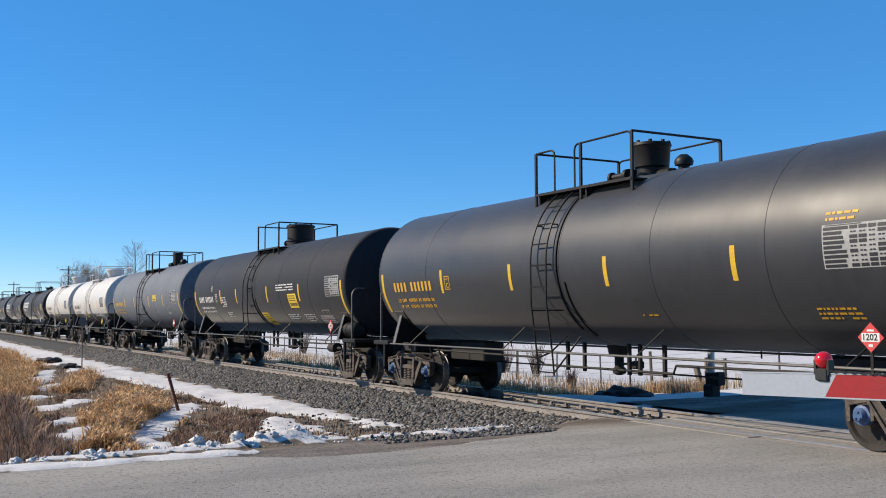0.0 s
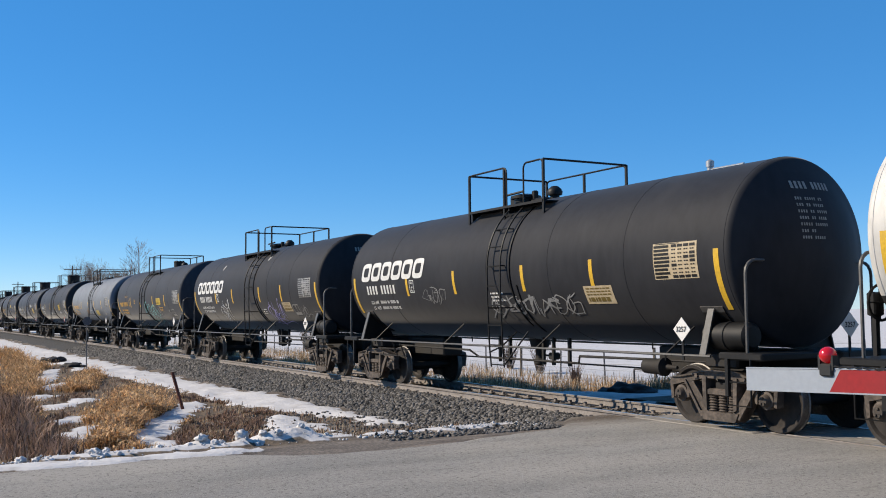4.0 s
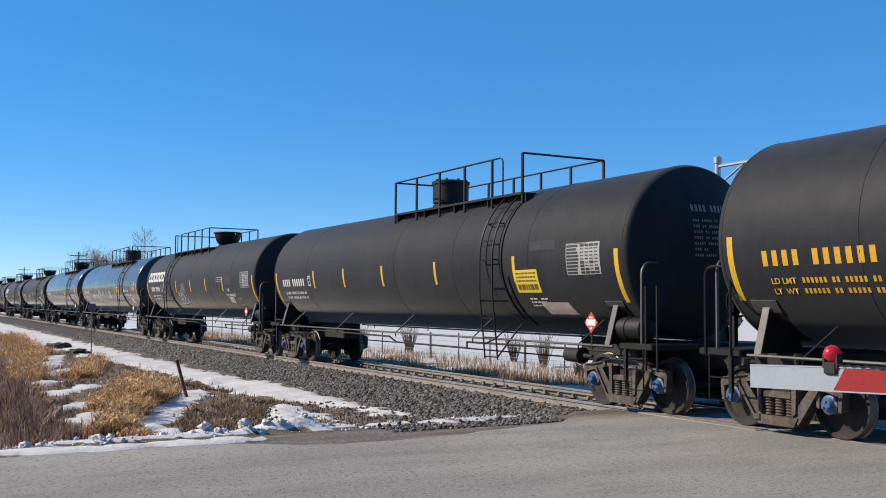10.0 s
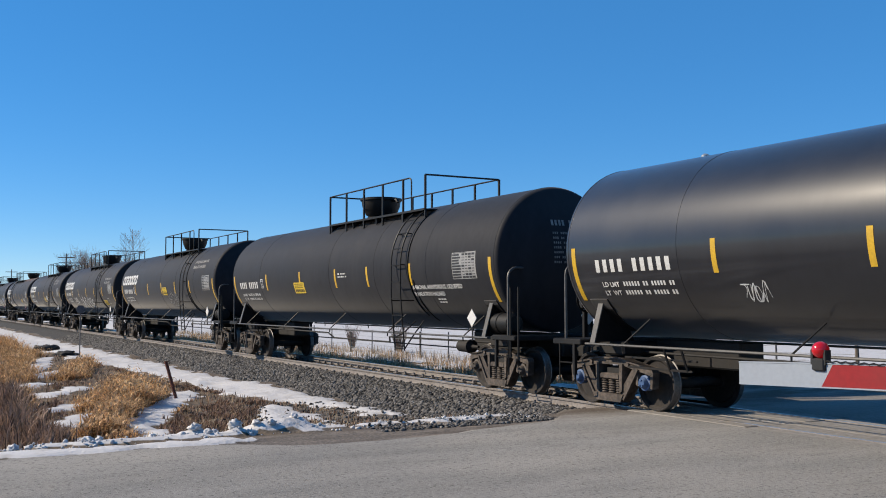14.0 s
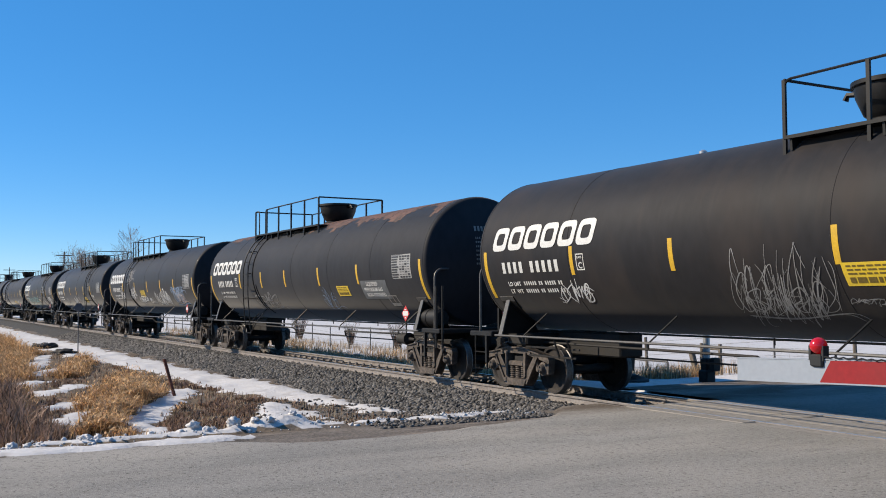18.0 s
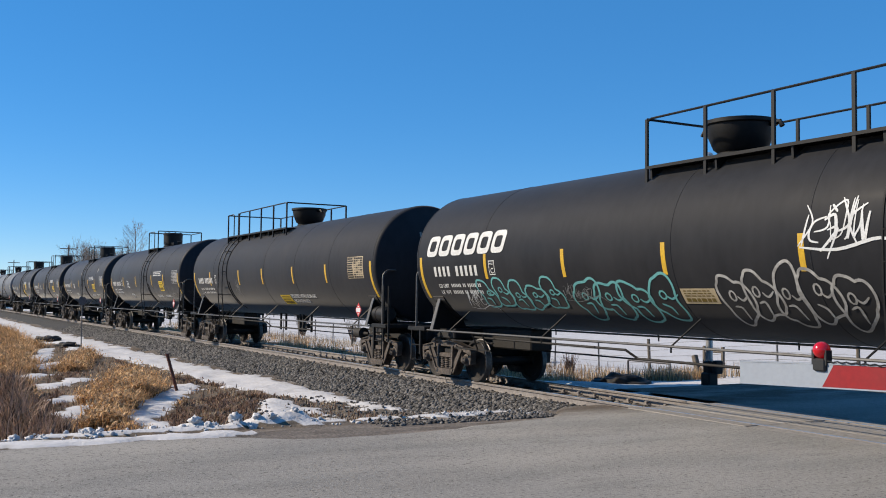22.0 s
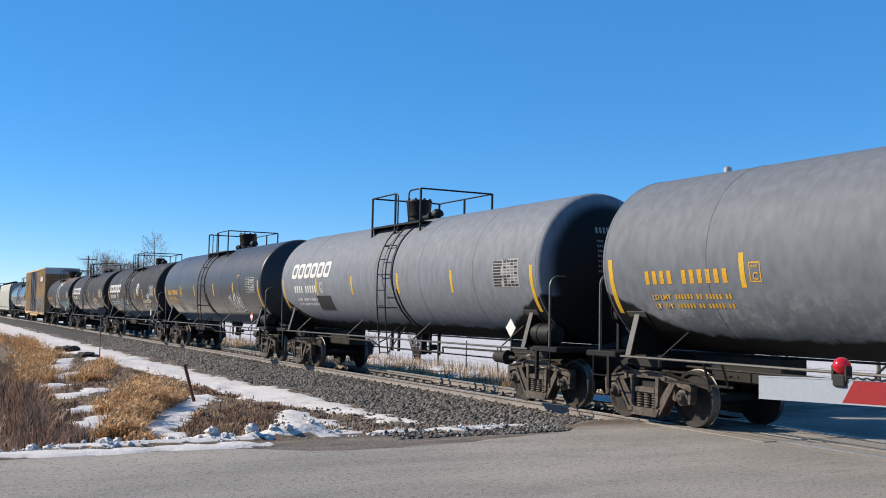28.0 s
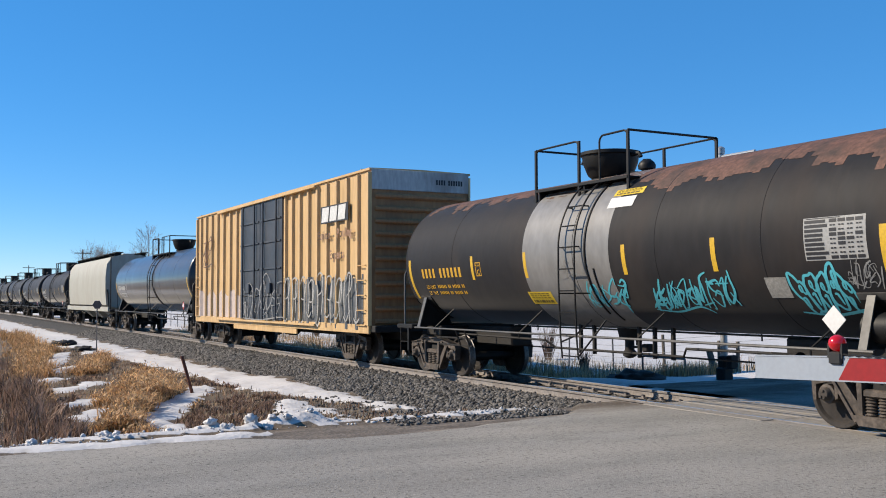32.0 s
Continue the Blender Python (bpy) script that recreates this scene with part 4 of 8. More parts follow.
def curve_through(pts, per=5):
    out = []
    n = len(pts)
    for i in range(n - 1):
        p0, p1, p2, p3 = pts[max(0, i - 1)], pts[i], pts[i + 1], pts[min(n - 1, i + 2)]
        for k in range(per):
            t = k / per
            out.append(tuple(0.5 * (2 * p1[j] + (p2[j] - p0[j]) * t + (2 * p0[j] - 5 * p1[j] + 4 * p2[j] - p3[j]) * t * t + (3 * p1[j] - p0[j] - 3 * p2[j] + p3[j]) * t ** 3) for j in (0, 1)))
    return out + [pts[-1]]


def tapered(g, pts, w, e, on):
    """A sprayed line, thin at its ends."""
    left, right = [], []
    n = len(pts)
    for i, (x, v) in enumerate(pts):
        a, c = pts[max(0, i - 1)], pts[min(n - 1, i + 1)]
        dx, dv = c[0] - a[0], c[1] - a[1]
        k = math.hypot(dx, dv) or 1
        ww = w * (0.3 + 0.7 * math.sin(math.pi * (0.08 + 0.84 * i / (n - 1))))
        left.append(on(x - dv / k * ww / 2, v + dx / k * ww / 2, e))
        right.append(on(x + dv / k * ww / 2, v - dx / k * ww / 2, e))
    g.add(left + right, [(i, i + 1, n + i + 1, n + i) for i in range(n - 1)])


# strokes of hasty spray-can signs in a unit square
SIGNS = (((0, 1, .1, .2, .3, 0, .5, .3, .45, .9), (.45, .9, .6, .1, .8, 0, 1, .5)), ((.9, 1, .3, .9, .05, .5, .3, .05, .9, .1), (.5, .5, 1, .45, .85, -.2)),
         ((.1, 0, .35, 1.1, .5, .4, .7, 1, .95, -.15),), ((0, .8, .5, 1, .9, .75, .4, .5, .1, .45), (.1, .45, .6, .5, .9, .2, .4, 0, 0, .1)), ((.2, 1.1, .1, .4, .25, -.1), (.9, 1, .2, .45, 1, -.1)),
         ((.5, 1, .1, .7, .1, .2, .5, 0, .9, .3, .85, .8, .5, 1), (.6, .3, 1.05, -.2)), ((0, .9, 1, 1.05), (.55, 1, .45, .4, .5, -.25, .2, -.2)))


def scribble(x0, x1, v0, v1, seed, w=0.035, letters=5, on=wrapped):
    """Spray-can signs that cannot be read: quick slanted strokes, or fat outlined letters where the line is broad."""
    rng, g = random.Random(seed), Geo()
    if w < 0.06:
        letters = int(1.6 * letters) + 1
    cw, hh = (x1 - x0) / letters, v1 - v0
    for k in range(letters):
        e = 0.005 + 0.0006 * k
        if w >= 0.06 and hh > 0.45:
            # a swollen letter: lobed outline, a counter and a cut into its edge
            cx, cv, hw = x0 + cw * (k + 0.5), (v0 + v1) / 2 + rng.uniform(-0.08, 0.08) * hh, cw * 0.56
            ph, lean, sharp = rng.random() * 6.283, rng.uniform(-0.25, 0.15), rng.uniform(0.08, 0.2)
            ring = []
            for i in range(61):
                a = 2 * math.pi * i / 60
                r = 1 + 0.16 * math.sin(2 * a + ph) + 0.15 * math.sin(3 * a + 2 * ph) + sharp * abs(math.sin(2.5 * a + ph)) - 0.12
                v = cv + hh * 0.5 * r * math.sin(a)
                ring.append((cx + hw * r * math.copysign(abs(math.cos(a)) ** 0.75, math.cos(a)) + lean * (v - cv), v))
            stroke(g, ring, w * 0.7, e, on)
            u, q = cx + hw * rng.uniform(-0.25, 0.2), cv + hh * rng.uniform(0.08, 0.2)
            stroke(g, [(u + hw * 0.2 * math.cos(i * 0.63), q + hh * 0.09 * math.sin(i * 0.63)) for i in range(11)], w * 0.5, e + 0.0002, on)
            tapered(g, curve_through([(cx - hw * 0.35, cv - hh * 0.1), (cx + hw * 0.1, cv - hh * rng.uniform(0.05, 0.2)), (cx + hw * rng.uniform(0.0, 0.35), cv - hh * 0.38)]), w * 0.7, e + 0.0003, on)
            tapered(g, curve_through([(cx + hw * 0.9, cv + hh * 0.12), (cx + hw * 0.45, cv + hh * 0.02), (cx + hw * 0.15, cv + hh * 0.1)]), w * 0.6, e + 0.0004, on)
            continue
        ax, low, tall = x0 + cw * (k + rng.uniform(-0.1, 0.1)), v0 + hh * rng.uniform(-0.08, 0.15), hh * rng.uniform(0.7, 1.0)
        for line in SIGNS[rng.randrange(len(SIGNS))]:
            pts = [(line[i] + rng.uniform(-.22, .22), line[i + 1] + rng.uniform(-.2, .2)) for i in range(0, len(line), 2)]
            flip, turn = rng.random() < 0.6, rng.random() < 0.5
            pts = [(1 - p if flip else p, 1 - q if turn else q) for p, q in pts]
            tapered(g, curve_through([(ax + cw * 1.7 * (p - 0.2) + 0.22 * tall * (q - 0.5), low + tall * q) for p, q in pts]), w * rng.uniform(0.5, 1.2), e, on)
    if rng.random() < 0.6:
        tapered(g, curve_through([(x0 - 0.1, v0 - 0.05), ((x0 + x1) / 2, v0 - 0.10), (x1 + 0.15, v0 + 0.02), (x1 + 0.4, v0 - 0.12)]), w * 0.9, 0.0095, on)
    return g


def capsule_doodle(x0, x1, v0, v1, w):
    """A sticking plaster in outline, slightly tilted, with a dotted pad."""
    g, cx, cv, hl, hr = Geo(), (x0 + x1) / 2, (v0 + v1) / 2, (x1 - x0) / 2, (v1 - v0) / 2.6
    put = lambda u, q: (cx + u, cv + q + 0.12 * u)
    ring = []
    for i in range(49):
        a = 2 * math.pi * i / 48
        ring.append(put(math.copysign(hl - hr, math.cos(a)) + hr * math.cos(a), hr * math.sin(a)))
    stroke(g, ring, w)
    for u in (-0.28, 0.28):
        stroke(g, [put(u * hl, -hr), put(u * hl, 0), put(u * hl, hr)], w * 0.8)
    for u in (-0.14, 0.0, 0.14):
        for q in (-0.5, 0.0, 0.5):
            x, v = put(u * hl, q * hr)
            patch(g, x - 0.025, x + 0.025, v - 0.025, v + 0.025, 0.006)
    return g


def letters_mesh(body, x, v, size, mat, on=wrapped, stretch=1.0, e=0.012):
    """Words in the built-in face, laid on a surface."""
    cu = bpy.data.curves.new("words", "FONT")
    cu.body, cu.size, cu.resolution_u, cu.offset = body, size, 2, 0.022 * size
    ob = bpy.data.objects.new("words", cu)
    me = bpy.data.meshes.new_from_object(ob)
    for p in me.vertices:
        p.co = on(x + p.co.x * stretch, v + p.co.y, e)
    bpy.data.objects.remove(ob)
    bpy.data.curves.remove(cu)
    me.materials.clear()
    me.materials.append(mat)
    return me


def bars(x0, x1, v0, v1, groups, on=wrapped, e=0.005, fill=0.68):
    """Plain bars in the place of characters, in groups."""
    g = Geo()
    total = sum(groups) + (len(groups) - 1) * 0.9
    cw = (x1 - x0) / total
    x = x0
    for n in groups:
        for _ in range(n):
            patch(g, x, x + cw * fill, v0, v1, e, on)
            x += cw
        x += cw * 0.9
    return g


def fine_print(x0, x1, v1, rows, h, seed, on=wrapped, gap=1.9):
    rng, g = random.Random(seed), Geo()
    for k in range(rows):
        x, v = x0, v1 - k * h * gap
        while x < x1 - 0.08:
            w = rng.uniform(0.03, 0.12)
            if rng.random() < 0.9:
                patch(g, x, min(x + w, x1), v - 0.85 * h, v, 0.005, on)
            x += w + 0.024
    return g


def emblem_ring(wide, v0, v1, on=wrapped):
    """One slanted rounded ring of a company mark, drawn as a plain shape."""
    g, cv, hw, hh, t = Geo(), (v0 + v1) / 2, wide * 0.44, (v1 - v0) / 2, 0.115
    outer, inner = [], []
    for i in range(29):
        a = 2 * math.pi * i / 28
        c, s = math.cos(a), math.sin(a)
        sx, sv = math.copysign(abs(c) ** 0.45, c), math.copysign(abs(s) ** 0.45, s)
        for out, k2 in ((outer, 0), (inner, t)):
            v = cv + (hh - k2) * sv
            out.append(on((hw - k2) * sx + 0.22 * (v - cv), v, 0.009))
    return g.add(outer + inner, [(i, i + 1, 29 + i + 1, 29 + i) for i in range(28)])


KNUCKLE = 0.12


def head_depth(r, head):
    """How far the shallow dome of a tank's end stands out, r from 0 at its middle to 1 at the rim."""
    rim = KNUCKLE * math.sin(radians(62))
    return rim + (head - rim) * (1 - min(1.0, r / 0.94) ** 2)


def tank_shell(half, head, mat):
    radius = RADIUS
    g, prof = Geo(), []
    for r in [0.001] + [radius * k / 9 for k in range(2, 9)]:
        prof.append((-half - head_depth(r / radius, head), r))
    for k in range(9):
        a = radians(62 * (1 - k / 8))
        prof.append((-half - KNUCKLE * math.sin(a), radius - KNUCKLE + KNUCKLE * math.cos(a)))
    prof += [(-s, r) for s, r in reversed(prof)]
    g.lathe(prof, 72, "x", (0, 0, AXIS_Z))
    return g.mesh("tank", mat, 25)


def arc_strap(a0, a1, w, e):
    g, n = Geo(), 28
    for lo, hi in ((0.0, e),):
        rings = []
        for k in range(n + 1):
            a = a0 + (a1 - a0) * k / n
            ring = [(x, -(RADIUS + r) * math.cos(a), AXIS_Z + (RADIUS + r) * math.sin(a)) for x, r in ((-w / 2, lo), (-w / 2, hi), (w / 2, hi), (w / 2, lo))]
            rings.append(ring)
        g.rings(rings, caps=True)
    return g


def ladder_path(x, n=12):
    """Down the shell from the platform, then in along the belly to the side pipe."""
    r = RADIUS + 0.11
    pts = [(x, -1.52, 0.70), (x, -1.56, 1.12), (x, -r + 0.005, 2.02), (x, -r, 2.2), (x, -r, AXIS_Z)]
    return pts + [(x, -r * math.cos(a), AXIS_Z + r * math.sin(a)) for a in (radians(52) * k / n for k in range(1, n + 1))]


def ladder_rails(mat):
    g = Geo()
    for s in (-0.25, 0.25):
        g.tube(ladder_path(s), 0.018, 6)
    for z in (1.9, 2.75, 3.5):
        for s in (-0.25, 0.25):
            y = math.sqrt(RADIUS ** 2 - (z - AXIS_Z) ** 2)
            out = RADIUS + 0.11
            g.tube([(s, -math.sqrt(max(0.01, out ** 2 - max(0, z - AXIS_Z) ** 2)), z), (s, -y + 0.03, z)], 0.014, 5)
    return g.mesh("ladder_rails", mat)


def rung_spots():
    """Rungs at even steps along the rails."""
    path, out, gone, due = [(y, z) for _, y, z in ladder_path(0)], [], 0.0, 0.05
    for (ya, za), (yb, zb) in zip(path, path[1:]):
        d = math.hypot(yb - ya, zb - za)
        while due <= gone + d:
            k = (due - gone) / d
            out.append((ya + (yb - ya) * k, za + (zb - za) * k))
            due += 0.40
        gone += d
    return out


def round_rail(p, q, z0, z1, r=0.022, bend=0.16):
    """A hoop of pipe: up at p, over with rounded corners, down at q."""
    p, q = Vector((*p, 0)), Vector((*q, 0))
    d = (q - p).normalized()
    pts = [p + Vector((0, 0, z0)), p + Vector((0, 0, z1 - bend))]
    pts += [p + d * bend * (1 - math.cos(a)) + Vector((0, 0, z1 - bend + bend * math.sin(a))) for a in (0.4, 0.8, 1.2)]
    pts += [p + d * bend + Vector((0, 0, z1)), q - d * bend + Vector((0, 0, z1))]
    pts += [q - d * bend * (1 - math.cos(a)) + Vector((0, 0, z1 - bend + bend * math.sin(a))) for a in (1.2, 0.8, 0.4)]
    pts += [q + Vector((0, 0, z1 - bend)), q + Vector((0, 0, z0))]
    return Geo().tube(pts, r, 6)


# -- trucks --
AXLE, WHEEL_R = 0.89, 0.465


def side_frame_mesh():
    g = Geo()

    def member(pts, y0, y1):
        """A cast bar of the side frame."""
        g.prism(pts, y0, y1)

    # arched top chord, pedestal jaws, slanted struts round two open windows, columns and spring seat
    top = [(-1.13, 0.66), (-1.08, 0.74), (-0.86, 0.775), (-0.55, 0.83), (-0.32, 0.885), (0.32, 0.885), (0.55, 0.83), (0.86, 0.775), (1.08, 0.74), (1.13, 0.66),
           (1.04, 0.615), (0.86, 0.655), (0.60, 0.70), (0.34, 0.755), (-0.34, 0.755), (-0.60, 0.70), (-0.86, 0.655), (-1.04, 0.615)]
    member(top, -0.075, 0.075)
    member([(x, z) for x, z in top[1:9]] + [(0.86, 0.75), (0.55, 0.80), (0.32, 0.855), (-0.32, 0.855), (-0.55, 0.80), (-0.86, 0.75)], -0.11, 0.11)
    for s in (-1, 1):
        member([(s * 0.78, 0.70), (s * 0.62, 0.73), (s * 0.24, 0.26), (s * 0.34, 0.13), (s * 0.40, 0.15)], -0.07, 0.07)
        member([(s * 0.78, 0.70), (s * 0.735, 0.71), (s * 0.365, 0.18), (s * 0.40, 0.15)], -0.105, 0.105)
        member([(s * 0.37, 0.78), (s * 0.285, 0.78), (s * 0.275, 0.26), (s * 0.345, 0.30)], -0.10, 0.10)
        member([(s * 1.13, 0.67), (s * 1.055, 0.67), (s * 1.05, 0.40), (s * 1.10, 0.39)], -0.07, 0.07)
        member([(s * 0.75, 0.70), (s * 0.68, 0.70), (s * 0.69, 0.44), (s * 0.735, 0.42)], -0.07, 0.07)
        g.lathe([(-0.105, 0.001), (-0.105, 0.035), (-0.07, 0.035)], 10, "y", (s * 0.5, 0, 0.78))
    member([(-0.40, 0.25), (0.40, 0.25), (0.33, 0.115), (-0.33, 0.115)], -0.12, 0.12)
    return g.mesh("side_frame", TRUCK_STEEL, 30)


def spring_mesh():
    g = Geo()
    for x in (-0.2, 0.0, 0.2):
        prof = []
        for k in range(13):
            prof.append((0.245 + 0.25 * k / 12, 0.088 if k % 2 else 0.066))
        g.lathe(prof, 12, "z", (x, 0, 0), caps=True)
    g.box(-0.27, 0.27, -0.1, 0.1, 0.495, 0.60, 0.02)
    return g.mesh("suspension", TRUCK_STEEL, 40)


def wheel_mesh():
    g = Geo()
    w = WHEEL_R
    # outer face of the near wheel looks towards -y
    prof = [(-0.05, 0.001), (-0.05, 0.09), (-0.03, 0.11), (0.0, 0.2), (-0.01, w - 0.09), (-0.035, w - 0.07), (-0.05, w - 0.055), (-0.055, w - 0.008), (-0.045, w), (0.065, w + 0.006), (0.075, w + 0.026), (0.09, w + 0.024), (0.10, w - 0.02), (0.10, w - 0.07), (0.07, w - 0.1), (0.07, 0.12), (0.10, 0.1), (0.10, 0.001)]
    g.lathe(prof, 40, "y")
    me = g.mesh("wheel", WHEEL_STEEL, 30)
    me.materials.append(TREAD)
    for p in me.polygons:
        r = math.hypot(p.center.x, p.center.z)
        if r > w - 0.012 and p.center.y < 0.08:
            p.material_index = 1
    return me


def truck(parent, x, caps):
    bolster = cached("bolster", lambda: Geo().box(-0.2, 0.2, -1.0, 1.0, 0.5, 0.72, 0.03).box(-0.3, 0.3, -0.35, 0.35, 0.7, 0.86, 0.03).box(-0.62, -0.52, -0.72, 0.72, 0.33, 0.43, 0.02).box(0.52, 0.62, -0.72, 0.72, 0.33, 0.43, 0.02).mesh("truck", UNDER, 30))
    t = part("truck", bolster, parent, pose(x, 0, 0), "two-axle cast steel freight truck")
    for y in (-1.0, 1.0):
        part("side_frame", cached("side_frame", side_frame_mesh), t, pose(0, y, 0))
        part("suspension", cached("suspension", spring_mesh), t, pose(0, y * 1.0, 0))
        for s in (-AXLE, AXLE):
            part("wheel", cached("wheel", wheel_mesh), t, pose(s, y * 0.753, WHEEL_R, 0, 0, 0 if y < 0 else 180))
            part("bearing_cap", cached(("cap", caps), lambda: Geo().lathe([(-0.13, 0.001), (-0.13, 0.07), (-0.115, 0.085), (-0.06, 0.1), (-0.05, 0.135), (0.06, 0.135), (0.07, 0.1)], 16, "y").box(-0.02, 0.02, -0.15, -0.12, 0.035, 0.06).box(-0.05, -0.015, -0.15, -0.12, -0.05, -0.025).box(0.015, 0.05, -0.15, -0.12, -0.05, -0.025).mesh("bearing_cap", BLUE_CAP if caps else TRUCK_STEEL, 30)),
                 t, pose(s, y * 1.0, WHEEL_R + 0.02, 0, 0, 0 if y < 0 else 180))
    for s in (-AXLE, AXLE):
        part("axle", cached("axle", lambda: Geo().lathe([(-0.95, 0.07), (-0.7, 0.085), (0.7, 0.085), (0.95, 0.07)], 12, "y", caps=True).mesh("axle", UNDER)), t, pose(s, 0, WHEEL_R))
    return t


def coupler_mesh(length):
    g = Geo()
    g.box(0, length - 0.2, -0.09, 0.09, 0.80, 0.96, 0.02).box(length - 0.28, length + 0.02, -0.16, 0.12, 0.74, 1.02, 0.05)
    g.tube([(0.05, 0.25, 0.9), (length * 0.5, 0.32, 0.55), (length, 0.22, 0.62)], 0.028, 6)
    return g.mesh("coupler", UNDER, 30)


def under_gear(car, hs, reach, fit=FITTING, lpg=False, outlet=True, seed=0, tank_end=True):
    """Stub sills, platforms, handrails, pipes and brake gear shared by the tank cars."""
    rng = random.Random(seed)
    for s in (-1, 1):
        turn = pose(0, 0, 0, 0, 0, 0 if s > 0 else 180)
        part("stub_sill", cached(("sill", fit.name, round(hs, 2)), lambda: Geo().box(hs - 2.7, hs + 0.8, -0.28, 0.28, 0.74, 1.2, 0.03).box(hs - 0.75, hs - 0.05, -1.05, 1.05, 0.92, 1.16, 0.03).mesh("stub_sill", UNDER, 30)), car, turn)
        part("end_platform", cached(("plat", fit.name, round(hs, 2)), lambda: Geo().box(hs - 0.05, hs + 0.8, -1.45, 1.45, 1.08, 1.19, 0.02).box(hs + 0.1, hs + 0.16, -1.47, -1.41, 0.55, 1.1).box(hs + 0.1, hs + 0.16, 1.41, 1.47, 0.55, 1.1).mesh("end_platform", fit, 30)), car, turn)
        part("end_step", cached(("step", fit.name, round(hs, 2)), lambda: Geo().tube([(hs + 0.12, -1.44, 1.1), (hs + 0.12, -1.44, 0.42), (hs + 0.58, -1.44, 0.42), (hs + 0.58, -1.44, 1.1)], 0.016, 5).tube([(hs + 0.12, -1.44, 0.76), (hs + 0.58, -1.44, 0.76)], 0.014, 5).mesh("end_step", fit)), car, turn)
        part("end_step", CACHE[("step", fit.name, round(hs, 2))], car, turn @ Matrix.Diagonal((1, -1, 1, 1)))
        part("end_handrail", cached(("rail", fit.name, round(hs, 2)), lambda: round_rail((hs + 0.47, -1.38), (hs + 0.47, 1.38), 1.18, 2.55, 0.026, 0.2).mesh("end_handrail", WORN_RAIL if fit.name.startswith("black") or "black" in fit.name else fit)), car, turn)
        if lpg:
            for d in (0.62, 0.9):
                part("grab_post", cached(("gp", fit.name, round(hs, 2), d), lambda: Geo().tube([(hs + d, -1.42, 0.75), (hs + d, -1.42, 2.15)], 0.024, 6).tube([(hs + d - 0.08, -1.36, 0.9), (hs + d - 0.08, -1.36, 2.1)], 0.016, 5).mesh("grab_post", fit)), car, turn)
        part("coupler", cached(("coup", round(reach - hs, 2)), lambda: coupler_mesh(reach - hs - 0.75)), car, turn @ pose(hs + 0.75, 0, 0))
        part("saddle", cached(("sad", fit.name, round(hs, 2), RADIUS), lambda: saddle_mesh(hs, fit)), car, turn)
        part("saddle", CACHE[("sad", fit.name, round(hs, 2), RADIUS)], car, turn @ Matrix.Diagonal((1, -1, 1, 1)))
        truck(car, s * (hs - 0.4), caps=seed in (1, 12, 13, 16, 23))
        part("side_pipe", cached(("pipe", fit.name, round(hs, 2)), lambda: Geo().tube([(-hs + 0.2, 0, 0), (hs - 0.2, 0, 0)], 0.022, 6).mesh("side_pipe", WORN_RAIL if fit is FITTING else fit)), car, pose(0, s * 1.45, 1.12))
        n = int(2 * hs / 3.2)
        for k in range(n):
            x = -hs + 1.2 + (2 * hs - 2.4) * k / (n - 1)
            part("brace_rod", cached(("brace", fit.name), lambda: Geo().tube([(0, -1.45, 1.12), (0.28, -1.08, 1.56)], 0.016, 6).tube([(0, -1.45, 1.12), (0, -1.45, 1.02)], 0.016, 5).mesh("brace_rod", fit)), car, pose(x, 0, 0) if s < 0 else pose(x, 0, 0) @ Matrix.Diagonal((1, -1, 1, 1)))
    part("brake_pipe", cached(("bp", round(hs, 2)), lambda: Geo().tube([(-hs, -0.62, 0.98), (-2.1, -0.62, 0.95), (-1.9, -0.5, 0.8), (1.9, -0.5, 0.8), (2.1, -0.62, 0.95), (hs, -0.62, 0.98)], 0.024, 6).mesh("brake_pipe", UNDER)), car)
    part("brake_rod", cached(("br", round(hs, 2)), lambda: Geo().tube([(-hs + 1.2, 0.3, 0.72), (hs - 1.2, 0.3, 0.72)], 0.018, 5).mesh("brake_rod", UNDER)), car)
    if outlet:
        part("bottom_outlet", cached("outlet", lambda: Geo().lathe([(0.66, 0.05), (0.7, 0.13), (0.78, 0.13), (0.82, 0.09), (1.0, 0.09), (1.06, 0.2), (1.24, 0.24)], 16, "z", caps=True).box(-0.03, 0.55, -0.03, 0.03, 0.86, 0.9).box(0.45, 0.62, -0.1, 0.1, 0.8, 0.95, 0.02).mesh("bottom_outlet", UNDER, 30)), car, pose(-0.15, 0, 0))
        for x in (-1.15, -0.75, 0.6, 1.0, 1.6):
            part("outlet_guard", cached("guard", lambda: Geo().box(-0.03, 0.03, -0.45, -0.39, 0.72, 1.3).mesh("outlet_guard", UNDER)), car, pose(x + rng.uniform(-0.1, 0.1), 0, 0))
    if tank_end:
        part("air_reservoir", cached("reservoir", lambda: Geo().lathe([(-0.46, 0.05), (-0.45, 0.16), (-0.4, 0.21), (0.4, 0.21), (0.45, 0.16), (0.46, 0.05)], 20, "x", caps=True).lathe([(-0.04, 0.215), (-0.03, 0.225), (0.03, 0.225), (0.04, 0.215)], 20, "x").mesh("air_reservoir", fit, 35)), car, pose(hs - 0.1, -1.12, 1.42), "cylindrical brake air reservoir")
    else:
